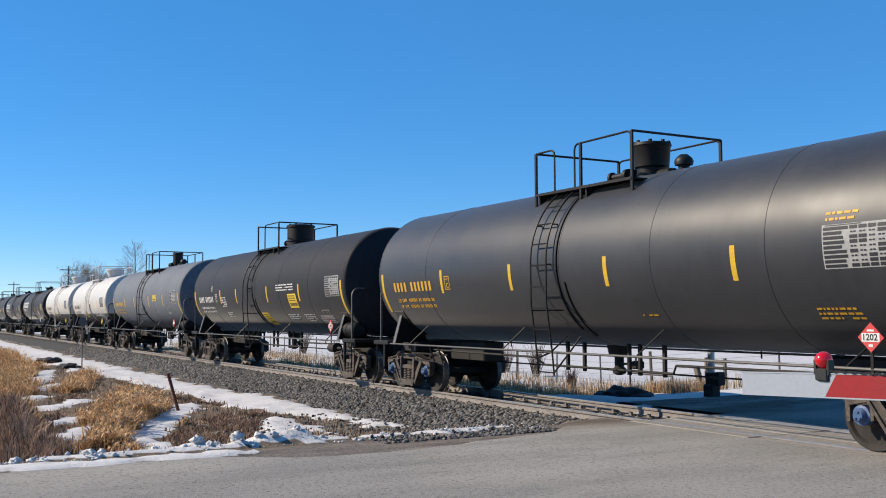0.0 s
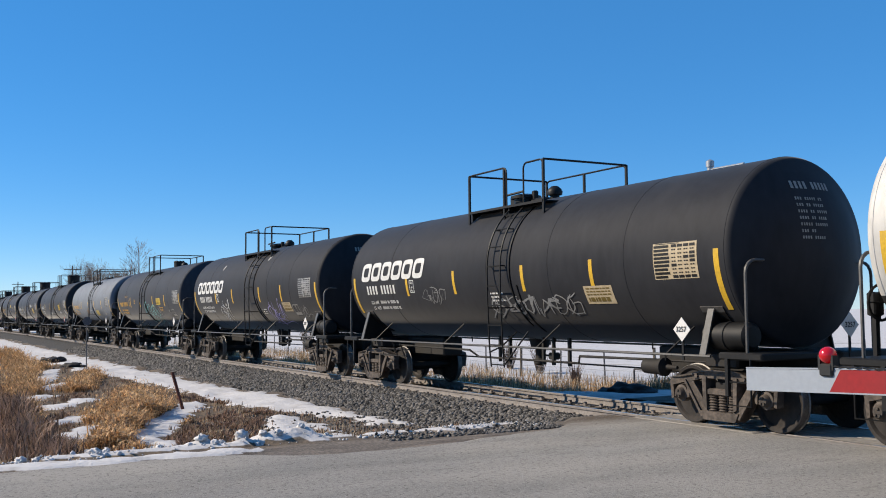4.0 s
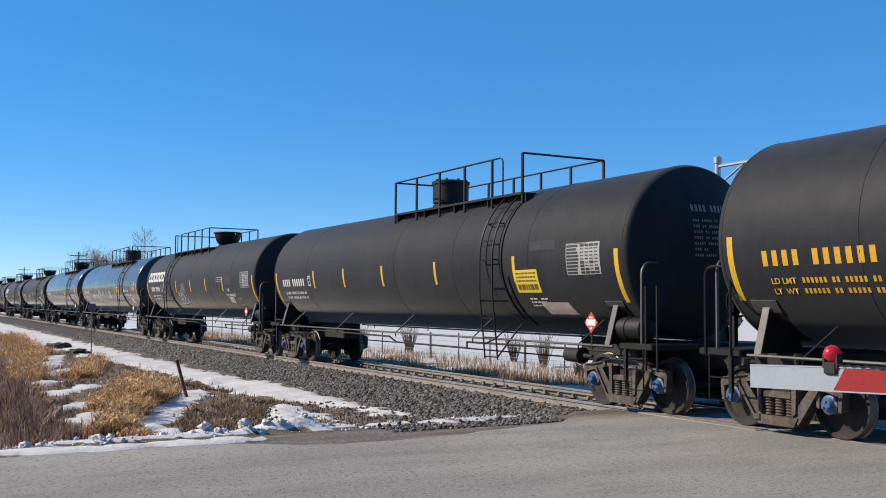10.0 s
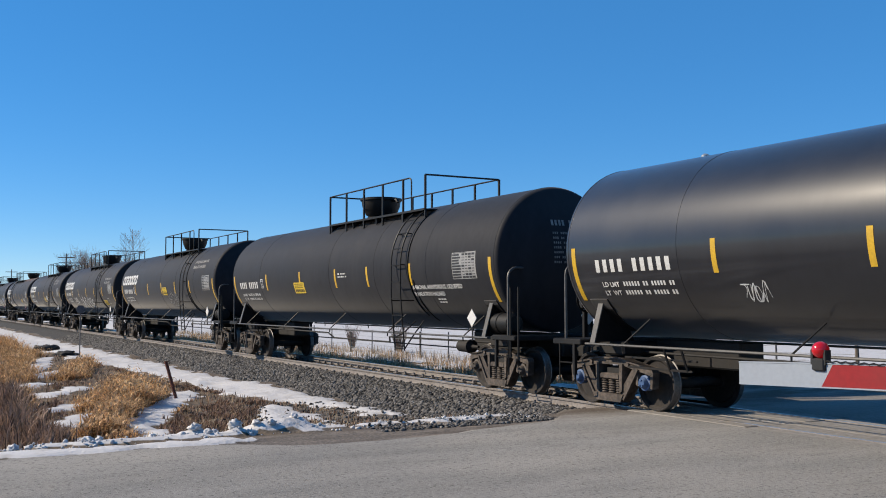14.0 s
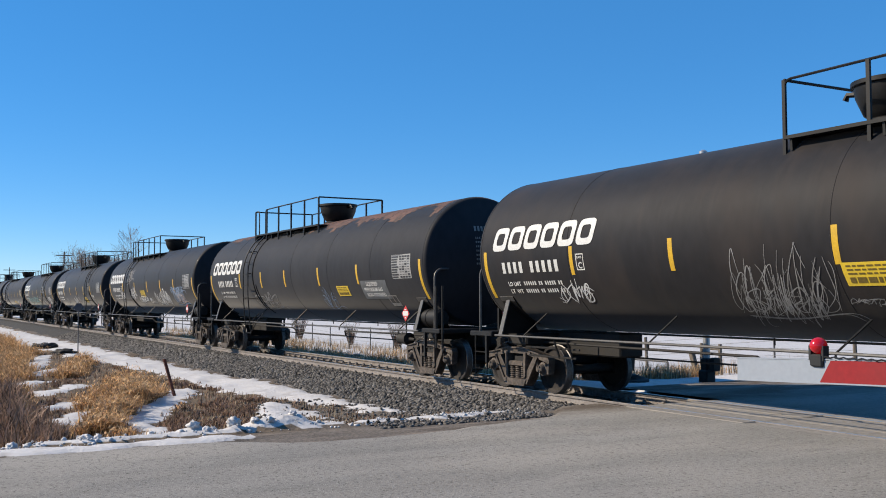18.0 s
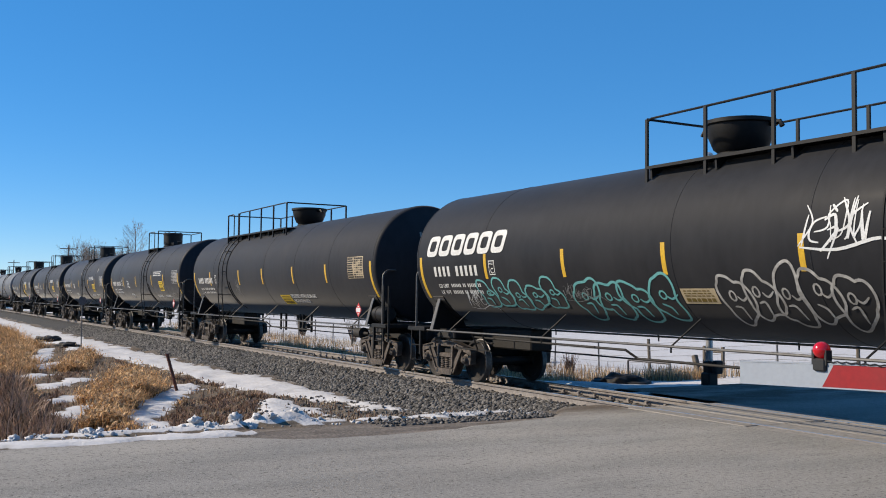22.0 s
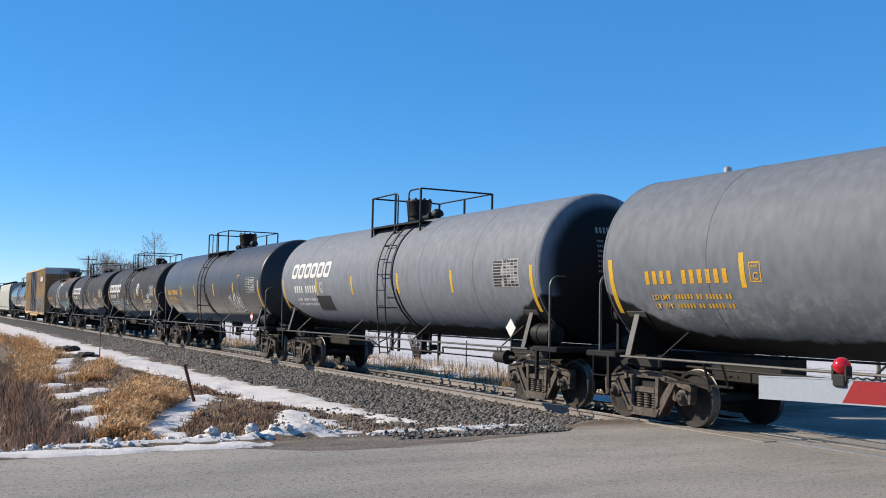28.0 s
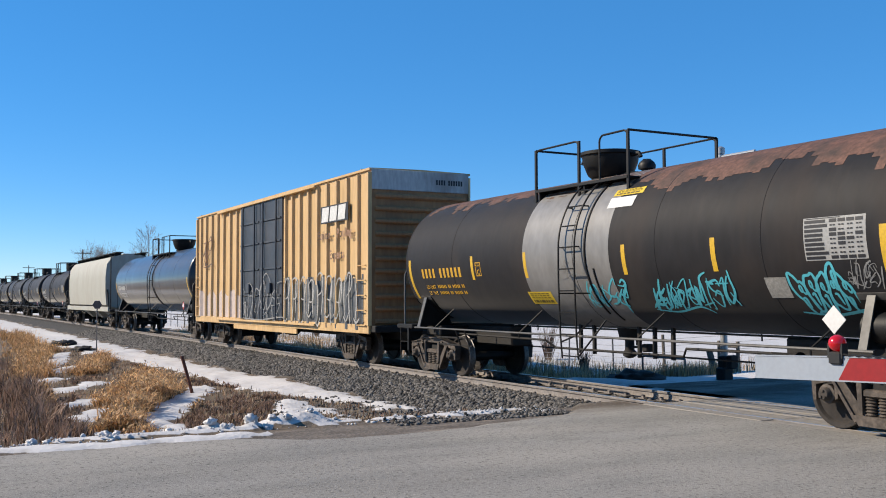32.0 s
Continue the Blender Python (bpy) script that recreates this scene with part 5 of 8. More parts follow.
        part("brake_valve", cached("bvalve", lambda: Geo().box(-0.16, 0.1, -0.1, 0.1, -0.16, 0.12, 0.03).lathe([(-0.2, 0.05), (-0.18, 0.09), (-0.05, 0.1), (0.0, 0.04)], 14, "y", (0.02, 0, 0.05), caps=True).box(-0.05, 0.03, -0.03, 0.03, -0.3, 0.3, 0.01).tube([(0.05, 0, -0.1), (0.2, -0.05, -0.22), (0.4, 0, -0.26)], 0.018, 6).tube([(-0.1, 0, -0.1), (-0.3, -0.04, -0.24)], 0.018, 6).mesh("brake_valve", UNDER, 35)), car, pose(hs - 0.2, -1.2, 1.5), "small brake valve with pipes")
        for e in (-1, 1):
            for q in (-1, 1):
                part("side_handrail", cached(("hoop", fit.name, round(hs, 2)), lambda: round_rail((hs + 0.12, -1.46), (hs + 0.64, -1.46), 1.1, 2.42, 0.021, 0.14).mesh("side_handrail", fit)), car, pose(0, 0, 0) @ Matrix.Diagonal((e, q, 1, 1)))
    part("brake_cylinder", cached("bcyl", lambda: Geo().lathe([(-0.3, 0.03), (-0.28, 0.13), (0.12, 0.14), (0.14, 0.16), (0.2, 0.16), (0.24, 0.05), (0.5, 0.03)], 16, "x", caps=True).mesh("brake_cylinder", UNDER, 35)), car, pose(hs - 2.2, -0.75, 0.86))
    part("brake_step", cached("bstep", lambda: Geo().tube([(0, -1.3, 0.92), (1.7, -1.3, 0.92)], 0.02, 5).tube([(0.1, -1.3, 0.76), (1.6, -1.3, 0.76)], 0.02, 5).tube([(1.1, -1.45, 1.12), (1.1, -1.3, 0.74)], 0.02, 5).tube([(1.5, -1.45, 1.12), (1.5, -1.3, 0.74)], 0.02, 5).mesh("brake_step", UNDER)), car, pose(-hs + 1.1, 0, 0))
    part("hand_brake", cached("hbrake", lambda: Geo().lathe([(-0.02, 0.24), (0.02, 0.26), (0.02, 0.22), (-0.02, 0.24)], 20, "x").tube([(0, -0.24, 0), (0, 0.24, 0)], 0.012, 5).tube([(0, 0, -0.24), (0, 0, 0.24)], 0.012, 5).box(-0.14, 0.0, -0.1, 0.1, -0.18, 0.14, 0.02).box(-0.1, -0.04, -0.04, 0.04, -0.75, -0.1).mesh("hand_brake", fit)), car, pose(-hs - 0.72, -0.7, 1.9))


def saddle_mesh(hs, mat):
    """A transverse web with an outer flange that leans in to a curved pad on the shell."""
    g = Geo()
    x = hs - 0.38
    g.add([(x + dx, -y, z) for dx in (-0.018, 0.018) for y, z in ((1.42, 1.15), (1.21, 1.80), (0.98, 1.56), (0.6, 1.33), (0.5, 1.15))],
          [(0, 1, 2, 3, 4), (9, 8, 7, 6, 5), (0, 5, 6, 1), (1, 6, 7, 2), (2, 7, 8, 3), (3, 8, 9, 4), (4, 9, 5, 0)])
    g.rings([[(x + dx, -y + dy, z) for dx, dy in ((-0.065, -0.012), (0.065, -0.012), (0.065, 0.012), (-0.065, 0.012))] for y, z in ((1.44, 1.12), (1.34, 1.48), (1.235, 1.84))], caps=True)
    arc = []
    for k in range(9):
        a = radians(-66 + 4 * k)
        arc.append([(x + dx, -(RADIUS + r) * math.cos(a), AXIS_Z + (RADIUS + r) * math.sin(a)) for dx, r in ((-0.24, -0.01), (-0.24, 0.016), (0.24, 0.016), (0.24, -0.01))])
    g.rings(arc, caps=True)
    me = g.mesh("saddle", mat, 30)
    if mat is FITTING:
        me.materials.append(WORN_RAIL)
        for p in me.polygons:
            if abs(p.center.x - x) < 0.07 and p.center.y < -1.2 and len(p.vertices) == 4:
                p.material_index = 1
    return me


DOMES = {
    "drum": [(3.95, 0.46), (4.30, 0.46), (4.32, 0.42), (4.36, 0.42), (4.36, 0.46), (4.84, 0.46), (4.84, 0.49), (4.90, 0.49), (4.93, 0.44), (4.94, 0.001)],
    "small": [(3.95, 0.27), (4.42, 0.27), (4.44, 0.32), (4.80, 0.35), (4.83, 0.37), (4.88, 0.36), (4.90, 0.001)],
    "wide": [(3.95, 0.36), (4.30, 0.36), (4.32, 0.42), (4.42, 0.44), (4.66, 0.54), (4.70, 0.56), (4.75, 0.55), (4.78, 0.5), (4.79, 0.001)],
    "thin": [(3.95, 0.2), (4.35, 0.2), (4.37, 0.24), (4.84, 0.24), (4.86, 0.26), (4.92, 0.25), (4.93, 0.001)],
    "short": [(3.95, 0.22), (4.36, 0.22), (4.38, 0.25), (4.60, 0.25), (4.62, 0.27), (4.66, 0.26), (4.67, 0.001)],
    "bowl": [(3.95, 0.40), (4.28, 0.40), (4.30, 0.36), (4.36, 0.44), (4.60, 0.54), (4.74, 0.56), (4.76, 0.60), (4.82, 0.60), (4.83, 0.56), (4.84, 0.001)],
}


def dome_mesh(kind, mat):
    g = Geo()
    if kind == "low":
        g.lathe([(4.1, 0.26), (4.4, 0.26), (4.4, 0.34), (4.46, 0.34), (4.5, 0.2), (4.52, 0.001)], 20, "z")
        g.box(-0.5, -0.3, -0.1, 0.1, 4.2, 4.48, 0.02).box(0.3, 0.42, -0.06, 0.06, 4.2, 4.55, 0.02).tube([(-0.3, -0.3, 4.5), (0.35, -0.3, 4.52)], 0.03, 6)
    else:
        g.lathe(DOMES[kind], 28, "z")
        if kind == "bowl":
            for a in (0.2, 3.3):
                g.tube([(0.5 * math.cos(a), 0.5 * math.sin(a), 4.72), (0.72 * math.cos(a), 0.72 * math.sin(a), 4.74), (0.76 * math.cos(a), 0.76 * math.sin(a), 4.66)], 0.045, 6)
        else:
            for k in range(8):
                a = k * math.pi / 4
                r, top = DOMES[kind][-2][1] - 0.05, DOMES[kind][-1][0]
                g.box(r * math.cos(a) - 0.025, r * math.cos(a) + 0.025, r * math.sin(a) - 0.025, r * math.sin(a) + 0.025, top - 0.03, top + 0.025)
    return g.mesh("manway_housing", mat, 35)


def valve_mesh(mat):
    return Geo().lathe([(4.0, 0.1), (4.36, 0.1), (4.37, 0.16), (4.44, 0.17), (4.5, 0.14), (4.56, 0.07), (4.57, 0.001)], 16, "z").box(-0.75, -0.25, -0.12, 0.12, 4.15, 4.36, 0.03).mesh("relief_valve", mat, 35)


def vent_mesh(mat):
    """A low vacuum vent with flanges and a bent pipe beside the manway."""
    g = Geo().lathe([(-0.32, 0.07), (-0.3, 0.11), (-0.24, 0.11), (-0.22, 0.07), (0.12, 0.07), (0.14, 0.12), (0.22, 0.12), (0.24, 0.05)], 14, "x", (0, -0.1, 4.36), caps=True)
    g.lathe([(4.1, 0.08), (4.4, 0.08), (4.41, 0.13), (4.47, 0.13), (4.5, 0.06)], 14, "z", (0.1, 0.1, 0), caps=True)
    return g.tube([(-0.25, -0.1, 4.36), (-0.36, -0.1, 4.33), (-0.4, -0.1, 4.1)], 0.05, 8).mesh("vent_valve", mat, 35)


def top_platform(car, x0, x1, ladder, mat, dz=0.0):
    """Walkways beside the manway with pipe railings, open where the ladder comes up."""
    half, z1 = 1.05, 4.93
    for s in (-1, 1):
        part("walkway", Geo().box(x0 - 0.02, x1 + 0.02, min(s * 0.7, s * 1.06), max(s * 0.7, s * 1.06), 4.085, 4.11).box(x0, x1, s * 1.07 - 0.012, s * 1.07 + 0.012, 4.07, 4.12).mesh("walkway", mat), car, pose(0, 0, dz))
        n = max(2, int((x1 - x0) / 1.15) + 1)
        for k in range(n):
            x = x0 + (x1 - x0) * k / (n - 1)
            part("railing_post", cached(("post", mat.name), lambda: Geo().box(-0.028, 0.028, -0.02, 0.02, 3.84, 4.93).mesh("railing_post", mat)), car, pose(x, s * half, dz))
    for k in range(int((x1 - x0) / 1.5) + 1):
        part("bracket", cached(("brk", mat.name), lambda: Geo().add([(dx, s * y, z) for s in (-1,) for dx in (-0.02, 0.02) for y, z in ((1.05, 4.08), (0.8, 4.08), (0.9, 4.0), (1.04, 3.9))], [(0, 1, 2, 3), (7, 6, 5, 4), (0, 4, 5, 1), (1, 5, 6, 2), (2, 6, 7, 3), (3, 7, 4, 0)]).mesh("bracket", mat)), car, pose(x0 + 0.1 + 1.5 * k, 0, dz))
    lo, hi = ladder - 0.32, ladder + 0.32
    spans = [(x0, x1)]
    if x0 - 0.2 < ladder < x1 + 0.2:
        spans = [(a, b) for a, b in ((x0, lo), (hi, x1)) if b - a > 0.3]
    for a, b in spans:
        part("top_rail", round_rail((a, -half), (b, -half), 4.1, z1, 0.02, 0.12).mesh("top_rail", mat), car, pose(0, 0, dz))
    part("top_rail", round_rail((x0, half), (x1, half), 4.1, z1, 0.02, 0.12).mesh("top_rail", mat), car, pose(0, 0, dz))
    for x in (x0, x1):
        part("end_rail", Geo().tube([(x, -half, z1), (x, half, z1)], 0.022, 6).mesh("end_rail", mat), car, pose(0, 0, dz))


def placard(car, mat, number, m):
    d = 0.19
    def diamond():
        g = Geo()
        g.add([(0, -0.012, -d), (d, -0.012, 0), (0, -0.012, d), (-d, -0.012, 0), (0, 0.0, -d), (d, 0.0, 0), (0, 0.0, d), (-d, 0.0, 0)],
              [(0, 1, 2, 3), (7, 6, 5, 4), (0, 4, 5, 1), (1, 5, 6, 2), (2, 6, 7, 3), (3, 7, 4, 0)])
        return g.mesh("placard", mat, 0)
    p = part("placard", cached(("plc", mat.name), diamond), car, m, "diamond hazard placard in a holder")
    g = Geo().box(-0.02, 0.02, 0.0, 0.02, -0.48, 0.0)
    part("holder", cached("holder", lambda: g.mesh("holder", FITTING)), p)
    if mat is PLACARD_RED:
        part("number_panel", cached("panel_white", lambda: Geo().box(-0.13, 0.13, -0.0155, -0.013, -0.055, 0.055).box(-0.05, 0.05, -0.0155, -0.013, 0.075, 0.10).box(-0.03, 0.03, -0.0155, -0.013, -0.12, -0.085).mesh("number_panel", PLACARD_WHITE)), p, None, "white number panel")
    if number:
        def digits():
            me = letters_mesh(number, -0.125, -0.035, 0.115, BLACK_MARK, on=lambda u, v, e: (u, -0.018, v))
            return me
        part("placard_number", cached(("num", number, mat.name), digits), p, None, "four-digit hazard number")


def tank_car(at, hs, paint, label, box, ladder, dome, dome_kind="drum", marks=WHITE_MARK, groups=(4, 6), logo=False, mark_x=0.6, mark_v=-0.42,
             mark_w=1.95, lpg=False, table=True, table_mat=None, stripes=4, stickers=(), tags=(), words=(), prints=(), hazard=(PLACARD_WHITE, ""),
             bands=(), radius=1.53, fit=FITTING, valve=1.1, tape=YELLOW, rust_top=0, seed=1, discs=(), plate=True, outlet=True, reach=1.4, table_x=1.45, logo_x=0.32, logo_w=3.3, load=(), tag_plate=False, vent=0, plates=(), drop=0.0, lip=0.17):
    global RADIUS, AXIS_Z
    RADIUS, AXIS_Z = radius, 1.22 + radius
    car = thing("tank_car", label, "tank car", "cars of the freight train", m=pose(at, 0, 0))
    CARS.append((car, at))
    rng = random.Random(seed)
    half = hs + lip
    part("tank", tank_shell(half, 0.56, paint), car)
    for x in [-half + 0.01] + [-half + 2 * half * k / 6 + 0.1 * rng.uniform(-1, 1) for k in (1, 3, 4, 5)] + [half - 0.01]:
        part("weld_seam", cached(("seam", RADIUS, paint.name), lambda: Geo().lathe([(-0.016, RADIUS - 0.004), (-0.007, RADIUS + 0.005), (0.007, RADIUS + 0.005), (0.016, RADIUS - 0.004)], 72, "x", (0, 0, AXIS_Z)).mesh("weld_seam", paint, 25)), car, pose(x, 0, 0))
    under_gear(car, hs, hs + reach, FITTING, lpg, outlet, seed, seed not in (11, 12, 26, 27, 28, 29))
    # ladder, strap and top platform
    lad = part("ladder", cached(("ladder", fit.name, RADIUS), lambda: ladder_rails(fit)), car, pose(ladder, 0, 0))
    for y, z in rung_spots():
        part("rung", cached(("rung", fit.name, RADIUS), lambda: Geo().tube([(-0.26, 0, 0), (0.26, 0, 0)], 0.014, 5).mesh("rung", fit)), lad, pose(0, y, z))
    part("ladder_foot", cached(("foot", fit.name, RADIUS), lambda: Geo().tube([(0.25, -1.53, 0.74), (0.62, -1.45, 1.12), (0.72, -1.25, 1.42)], 0.018, 5).tube([(-0.25, -1.55, 1.0), (0.05, -1.45, 1.12), (0.3, -1.25, 1.42)], 0.018, 5).mesh("ladder_foot", fit)), car, pose(ladder, 0, 0))
    part("strap", cached(("strap", fit.name, RADIUS), lambda: arc_strap(radians(-52), radians(56), 0.035, 0.024).mesh("strap", fit)), car, pose(ladder + 0.42, 0, 0))
    part("strap", cached(("low_strap", fit.name, RADIUS), lambda: arc_strap(radians(-60), radians(-14), 0.03, 0.02).mesh("strap", fit)), car, pose(ladder + 0.62, 0, 0))
    dz = 2 * (radius - 1.53) - drop
    top_platform(car, box[0], box[1], ladder, fit, dz)
    part("manway_housing", cached(("dome", dome_kind, fit.name), lambda: dome_mesh(dome_kind, fit)), car, pose(dome, 0, dz), "cylindrical valve housing on top of the tank")
    if valve:
        part("relief_valve", cached(("valve", fit.name), lambda: valve_mesh(fit)), car, pose(dome + valve, 0, dz))
    if vent:
        part("vent_valve", cached(("vent", fit.name), lambda: vent_mesh(fit)), car, pose(dome + vent, 0, dz))
    if rust_top:
        g = Geo()
        for k in range(int(2 * hs / 0.14)):
            x = -hs + 0.14 * k
            low = 1.42 - 0.3 * smoothstep(-2, 3, x) + 0.45 * fnoise(x, seed, 0.8, 2.2) + 0.18 * fnoise(x, seed, 4.0, 7.1)
            patch(g, x, x + 0.14, max(0.7, low + 0.35 * (rust_top - 1)), 2.4, 0.003)
        part("rust_stain", g.mesh("rust_stain", RUST_TOP, 60), car, None, "rust-brown stain along the top of the shell")
    for x0, x1, mat in bands:
        part("paint_band", patch(Geo(), x0, x1, -1.9, 2.4, 0.003).mesh("paint_band", mat, 60), car, None, "bare grey painted band round the shell")
    # reflective tape
    for s in (-1, 1):
        part("reflective_stripe", cached(("st_end", tape.name, RADIUS), lambda: patch(Geo(), -0.055, 0.055, -0.95, 0.03).mesh("reflective_stripe", tape, 60)), car, pose(s * hs, 0, 0))
    for x in stripes if isinstance(stripes, tuple) else [-hs + 2 * hs * (k + 1) / (stripes + 1) for k in range(stripes)]:
        part("reflective_stripe", cached(("st_mid", tape.name, RADIUS), lambda: patch(Geo(), -0.05, 0.05, -0.5, 0.02).mesh("reflective_stripe", tape, 60)), car, pose(x, 0, 0))
    # markings
    x0 = -hs + mark_x
    cw = mark_w / (sum(groups) + 0.9 * (len(groups) - 1))
    x = x0
    for n in groups:
        for _ in range(n):
            part("number_bar", cached(("nbar", marks.name, round(cw, 3), RADIUS, mark_v), lambda: patch(Geo(), 0, cw * 0.52, mark_v, mark_v + 0.22, 0.005).mesh("number_bar", marks, 60)), car, pose(x, 0, 0))
            x += cw
        x += 0.9 * cw
    # load limit and light weight
    for row, (word, full) in enumerate(zip(("LD LMT", "LT  WT"), load or ("", ""))):
        v = mark_v - 0.26 - 0.16 * row
        me = letters_mesh(full or word, x0 + 0.08, v, 0.125, marks, stretch=1.05)
        part("weight_lettering", me, car)["kind"] = "stuff"
        if not full:
            a = max(q.co.x for q in me.vertices) + 0.1
            part("weight_figures", bars(a, x0 + mark_w * 0.97, v + 0.005, v + 0.085, (6, 2, 5, 2), fill=0.6).mesh("weight_figures", marks, 60), car)["kind"] = "stuff"
    if plate:
        xp = x0 + mark_w + 0.25
        for q in stripes if isinstance(stripes, tuple) else ():
            if xp - 0.1 < q < xp + 0.36:
                xp = q + 0.14
        g = Geo()
        for a in ((xp, xp + .018, -.42, -.12), (xp + .2, xp + .218, -.42, -.12), (xp, xp + .218, -.14, -.12), (xp, xp + .218, -.42, -.402)):
            patch(g, *a)
        pm = part("plate_mark", g.mesh("plate_mark", marks, 60), car)
        part("plate_letter", cached(("pl", marks.name, RADIUS), lambda: letters_mesh("C", 0, 0, 0.16, marks, on=lambda u, v, e: wrapped(u, v - 0.385, 0.007))), pm, pose(xp + 0.055, 0, 0))
        part("plate_letter", cached(("pw", marks.name, RADIUS), lambda: letters_mesh("PLATE", 0, 0, 0.052, marks, on=lambda u, v, e: wrapped(u, v - 0.205, 0.007))), pm, pose(xp + 0.03, 0, 0))
    if logo:
        lx, lv = -hs + logo_x, 0.13 if RADIUS > 1.5 else 0.02
        for k in range(6):
            part("emblem_ring", cached(("ring", RADIUS, logo_w), lambda: emblem_ring(logo_w / 6, lv - 0.1, lv + 0.37).mesh("emblem_ring", WHITE_MARK, 60)), car, pose(lx + logo_w / 6 * (k + 0.45), 0, 0), "white slanted ring of a company mark")
    if table:
        tx = hs - table_x
        tm = table_mat or TABLE_WHITE
        tb = part("data_panel", patch(Geo(), tx, tx + 1.0, -0.40, 0.18).mesh("data_panel", tm, 60), car, None, "pale test data table with dark rows")
        g = Geo()
        for r in range(9):
            v = -0.382 + 0.061 * r
            patch(g, tx + 0.022, tx + 0.022 + 0.38 * rng.uniform(0.75, 1), v, v + 0.04, 0.008)
            for c in range(4):
                a = tx + 0.43 + 0.138 * c
                if r in (0, 8) or rng.random() < 0.25:
                    patch(g, a, a + 0.115, v, v + 0.044, 0.008)
                else:
                    for k in range(2):
                        patch(g, a + 0.012 + 0.05 * k, a + 0.048 + 0.05 * k, v + 0.012, v + 0.032, 0.008)
        patch(g, tx + 0.05, tx + 0.6, 0.162, 0.172, 0.008)
        part("table_print", g.mesh("table_print", BLACK_MARK if not table_mat else FITTING, 60), tb)["kind"] = "stuff"
    for x, v, w, hh, mat, slant in stickers:
        st = part("sticker", patch(Geo(), x, x + w, v, v + hh, 0.003 if mat is GREY_DARK else 0.006, slant=slant).mesh("sticker", mat, 60), car, None, "rectangular printed sticker")
        if mat in (YELLOW_LABEL, TABLE_TAN):
            g = Geo()
            for r, (high, tall) in enumerate(((0.82, 0.07), (0.66, 0.07), (0.5, 0.07), (0.14, 0.24))):
                d, a = slant * hh * high, x + w * 0.08
                while a < x + w * 0.86:
                    wide = w * rng.uniform(0.05, 0.16)
                    patch(g, a + d, min(a + wide, x + w * 0.92) + d, v + hh * high, v + hh * (high + tall), 0.010)
                    a += wide + 0.025
            part("sticker_print", g.mesh("sticker_print", STICKER_INK, 60), st)["kind"] = "stuff"
    for x, v, w, hh in plates:
        g, e = Geo(), 0.028
        for q in ((x, x + w, v, v + e), (x, x + w, v + hh - e, v + hh), (x, x + e, v + e, v + hh - e), (x + w - e, x + w, v + e, v + hh - e), (x + w * 0.5, x + w * 0.56, v + 0.12, v + hh - e), (x + w * 0.06, x + w * 0.94, v + e, v + 0.1)):
            patch(g, *q, 0.006, slant=-0.12)
        part("plate_frame", g.mesh("plate_frame", FADED_MARK, 60), car, None, "outlined plate with a pale strip")
    for x, v, w, rows, mat in prints:
        part("fine_print", fine_print(x, x + w, v, rows, 0.042, seed + int(10 * x + 100)).mesh("fine_print", mat, 60), car)["kind"] = "stuff"
    for body, x, v, size, mat in words:
        for word in body.split():
            me = letters_mesh(word, x, v, size, mat)
            part("lettering", me, car, None, "stencilled cargo name")
            x = max(q.co.x for q in me.vertices) + 0.28 * size
    for k, (a, b2, v0, v1, mat, n, w) in enumerate(tags):
        if n < 0:
            ring = []
            for i in range(36):
                q = 2 * math.pi * i / 36
                r = 1 + 0.35 * noise.noise(Vector((2 * math.cos(q), 2 * math.sin(q), seed))) + 0.2 * noise.noise(Vector((6 * math.cos(q), 6 * math.sin(q), seed)))
                ring.append(wrapped((a + b2) / 2 + (b2 - a) / 2 * r * math.cos(q), (v0 + v1) / 2 + (v1 - v0) / 2 * r * math.sin(q), 0.006))
            part("smear", Geo().add(ring, [tuple(range(36))]).mesh("smear", mat, 60), car, None, "ochre rust smear on the shell")
            continue
        g = scribble(a, b2, v0, v1, seed * 13 + k, w, n) if n else capsule_doodle(a, b2, v0, v1, w)
        part("graffiti", g.mesh("graffiti", mat, 60), car, None, "hasty spray-paint graffiti" if n else "outlined spray-paint doodle")
    for x, v in discs:
        g = Geo()
        ring = [wrapped(x + 0.09 * math.cos(a), v + 0.13 * math.sin(a), 0.006) for a in (2 * math.pi * k / 14 for k in range(14))]
        g.add(ring, [tuple(range(14))])
        part("repair_disc", g.mesh("repair_disc", FADED_MARK, 60), car)
    if tag_plate:
        part("tag_plate", Geo().box(-hs + 0.3, -hs + 0.62, -1.47, -1.45, 1.62, 1.98, 0.005).mesh("tag_plate", FADED_MARK, 30), car, None, "small grey tag plate on the saddle")
        part("tag_plate_print", fine_print(-hs + 0.36, -hs + 0.58, 1.9, 3, 0.04, seed, flat_side(-1.472)).mesh("tag_plate_print", BLACK_MARK, 0), car)["kind"] = "stuff"
    if hazard:
        placard(car, hazard[0], hazard[1], pose(hs - 0.78, -1.47, 1.52))
        placard(car, hazard[0], hazard[1], pose(hs + 0.9, 0.3, 1.58, 0, 0, 90))
    # small lettering and a diamond on the shaded head
    def on_head(y, z):
        r = min(0.999, math.hypot(y, z - AXIS_Z) / RADIUS)
        return half + head_depth(r, 0.56) + 0.009
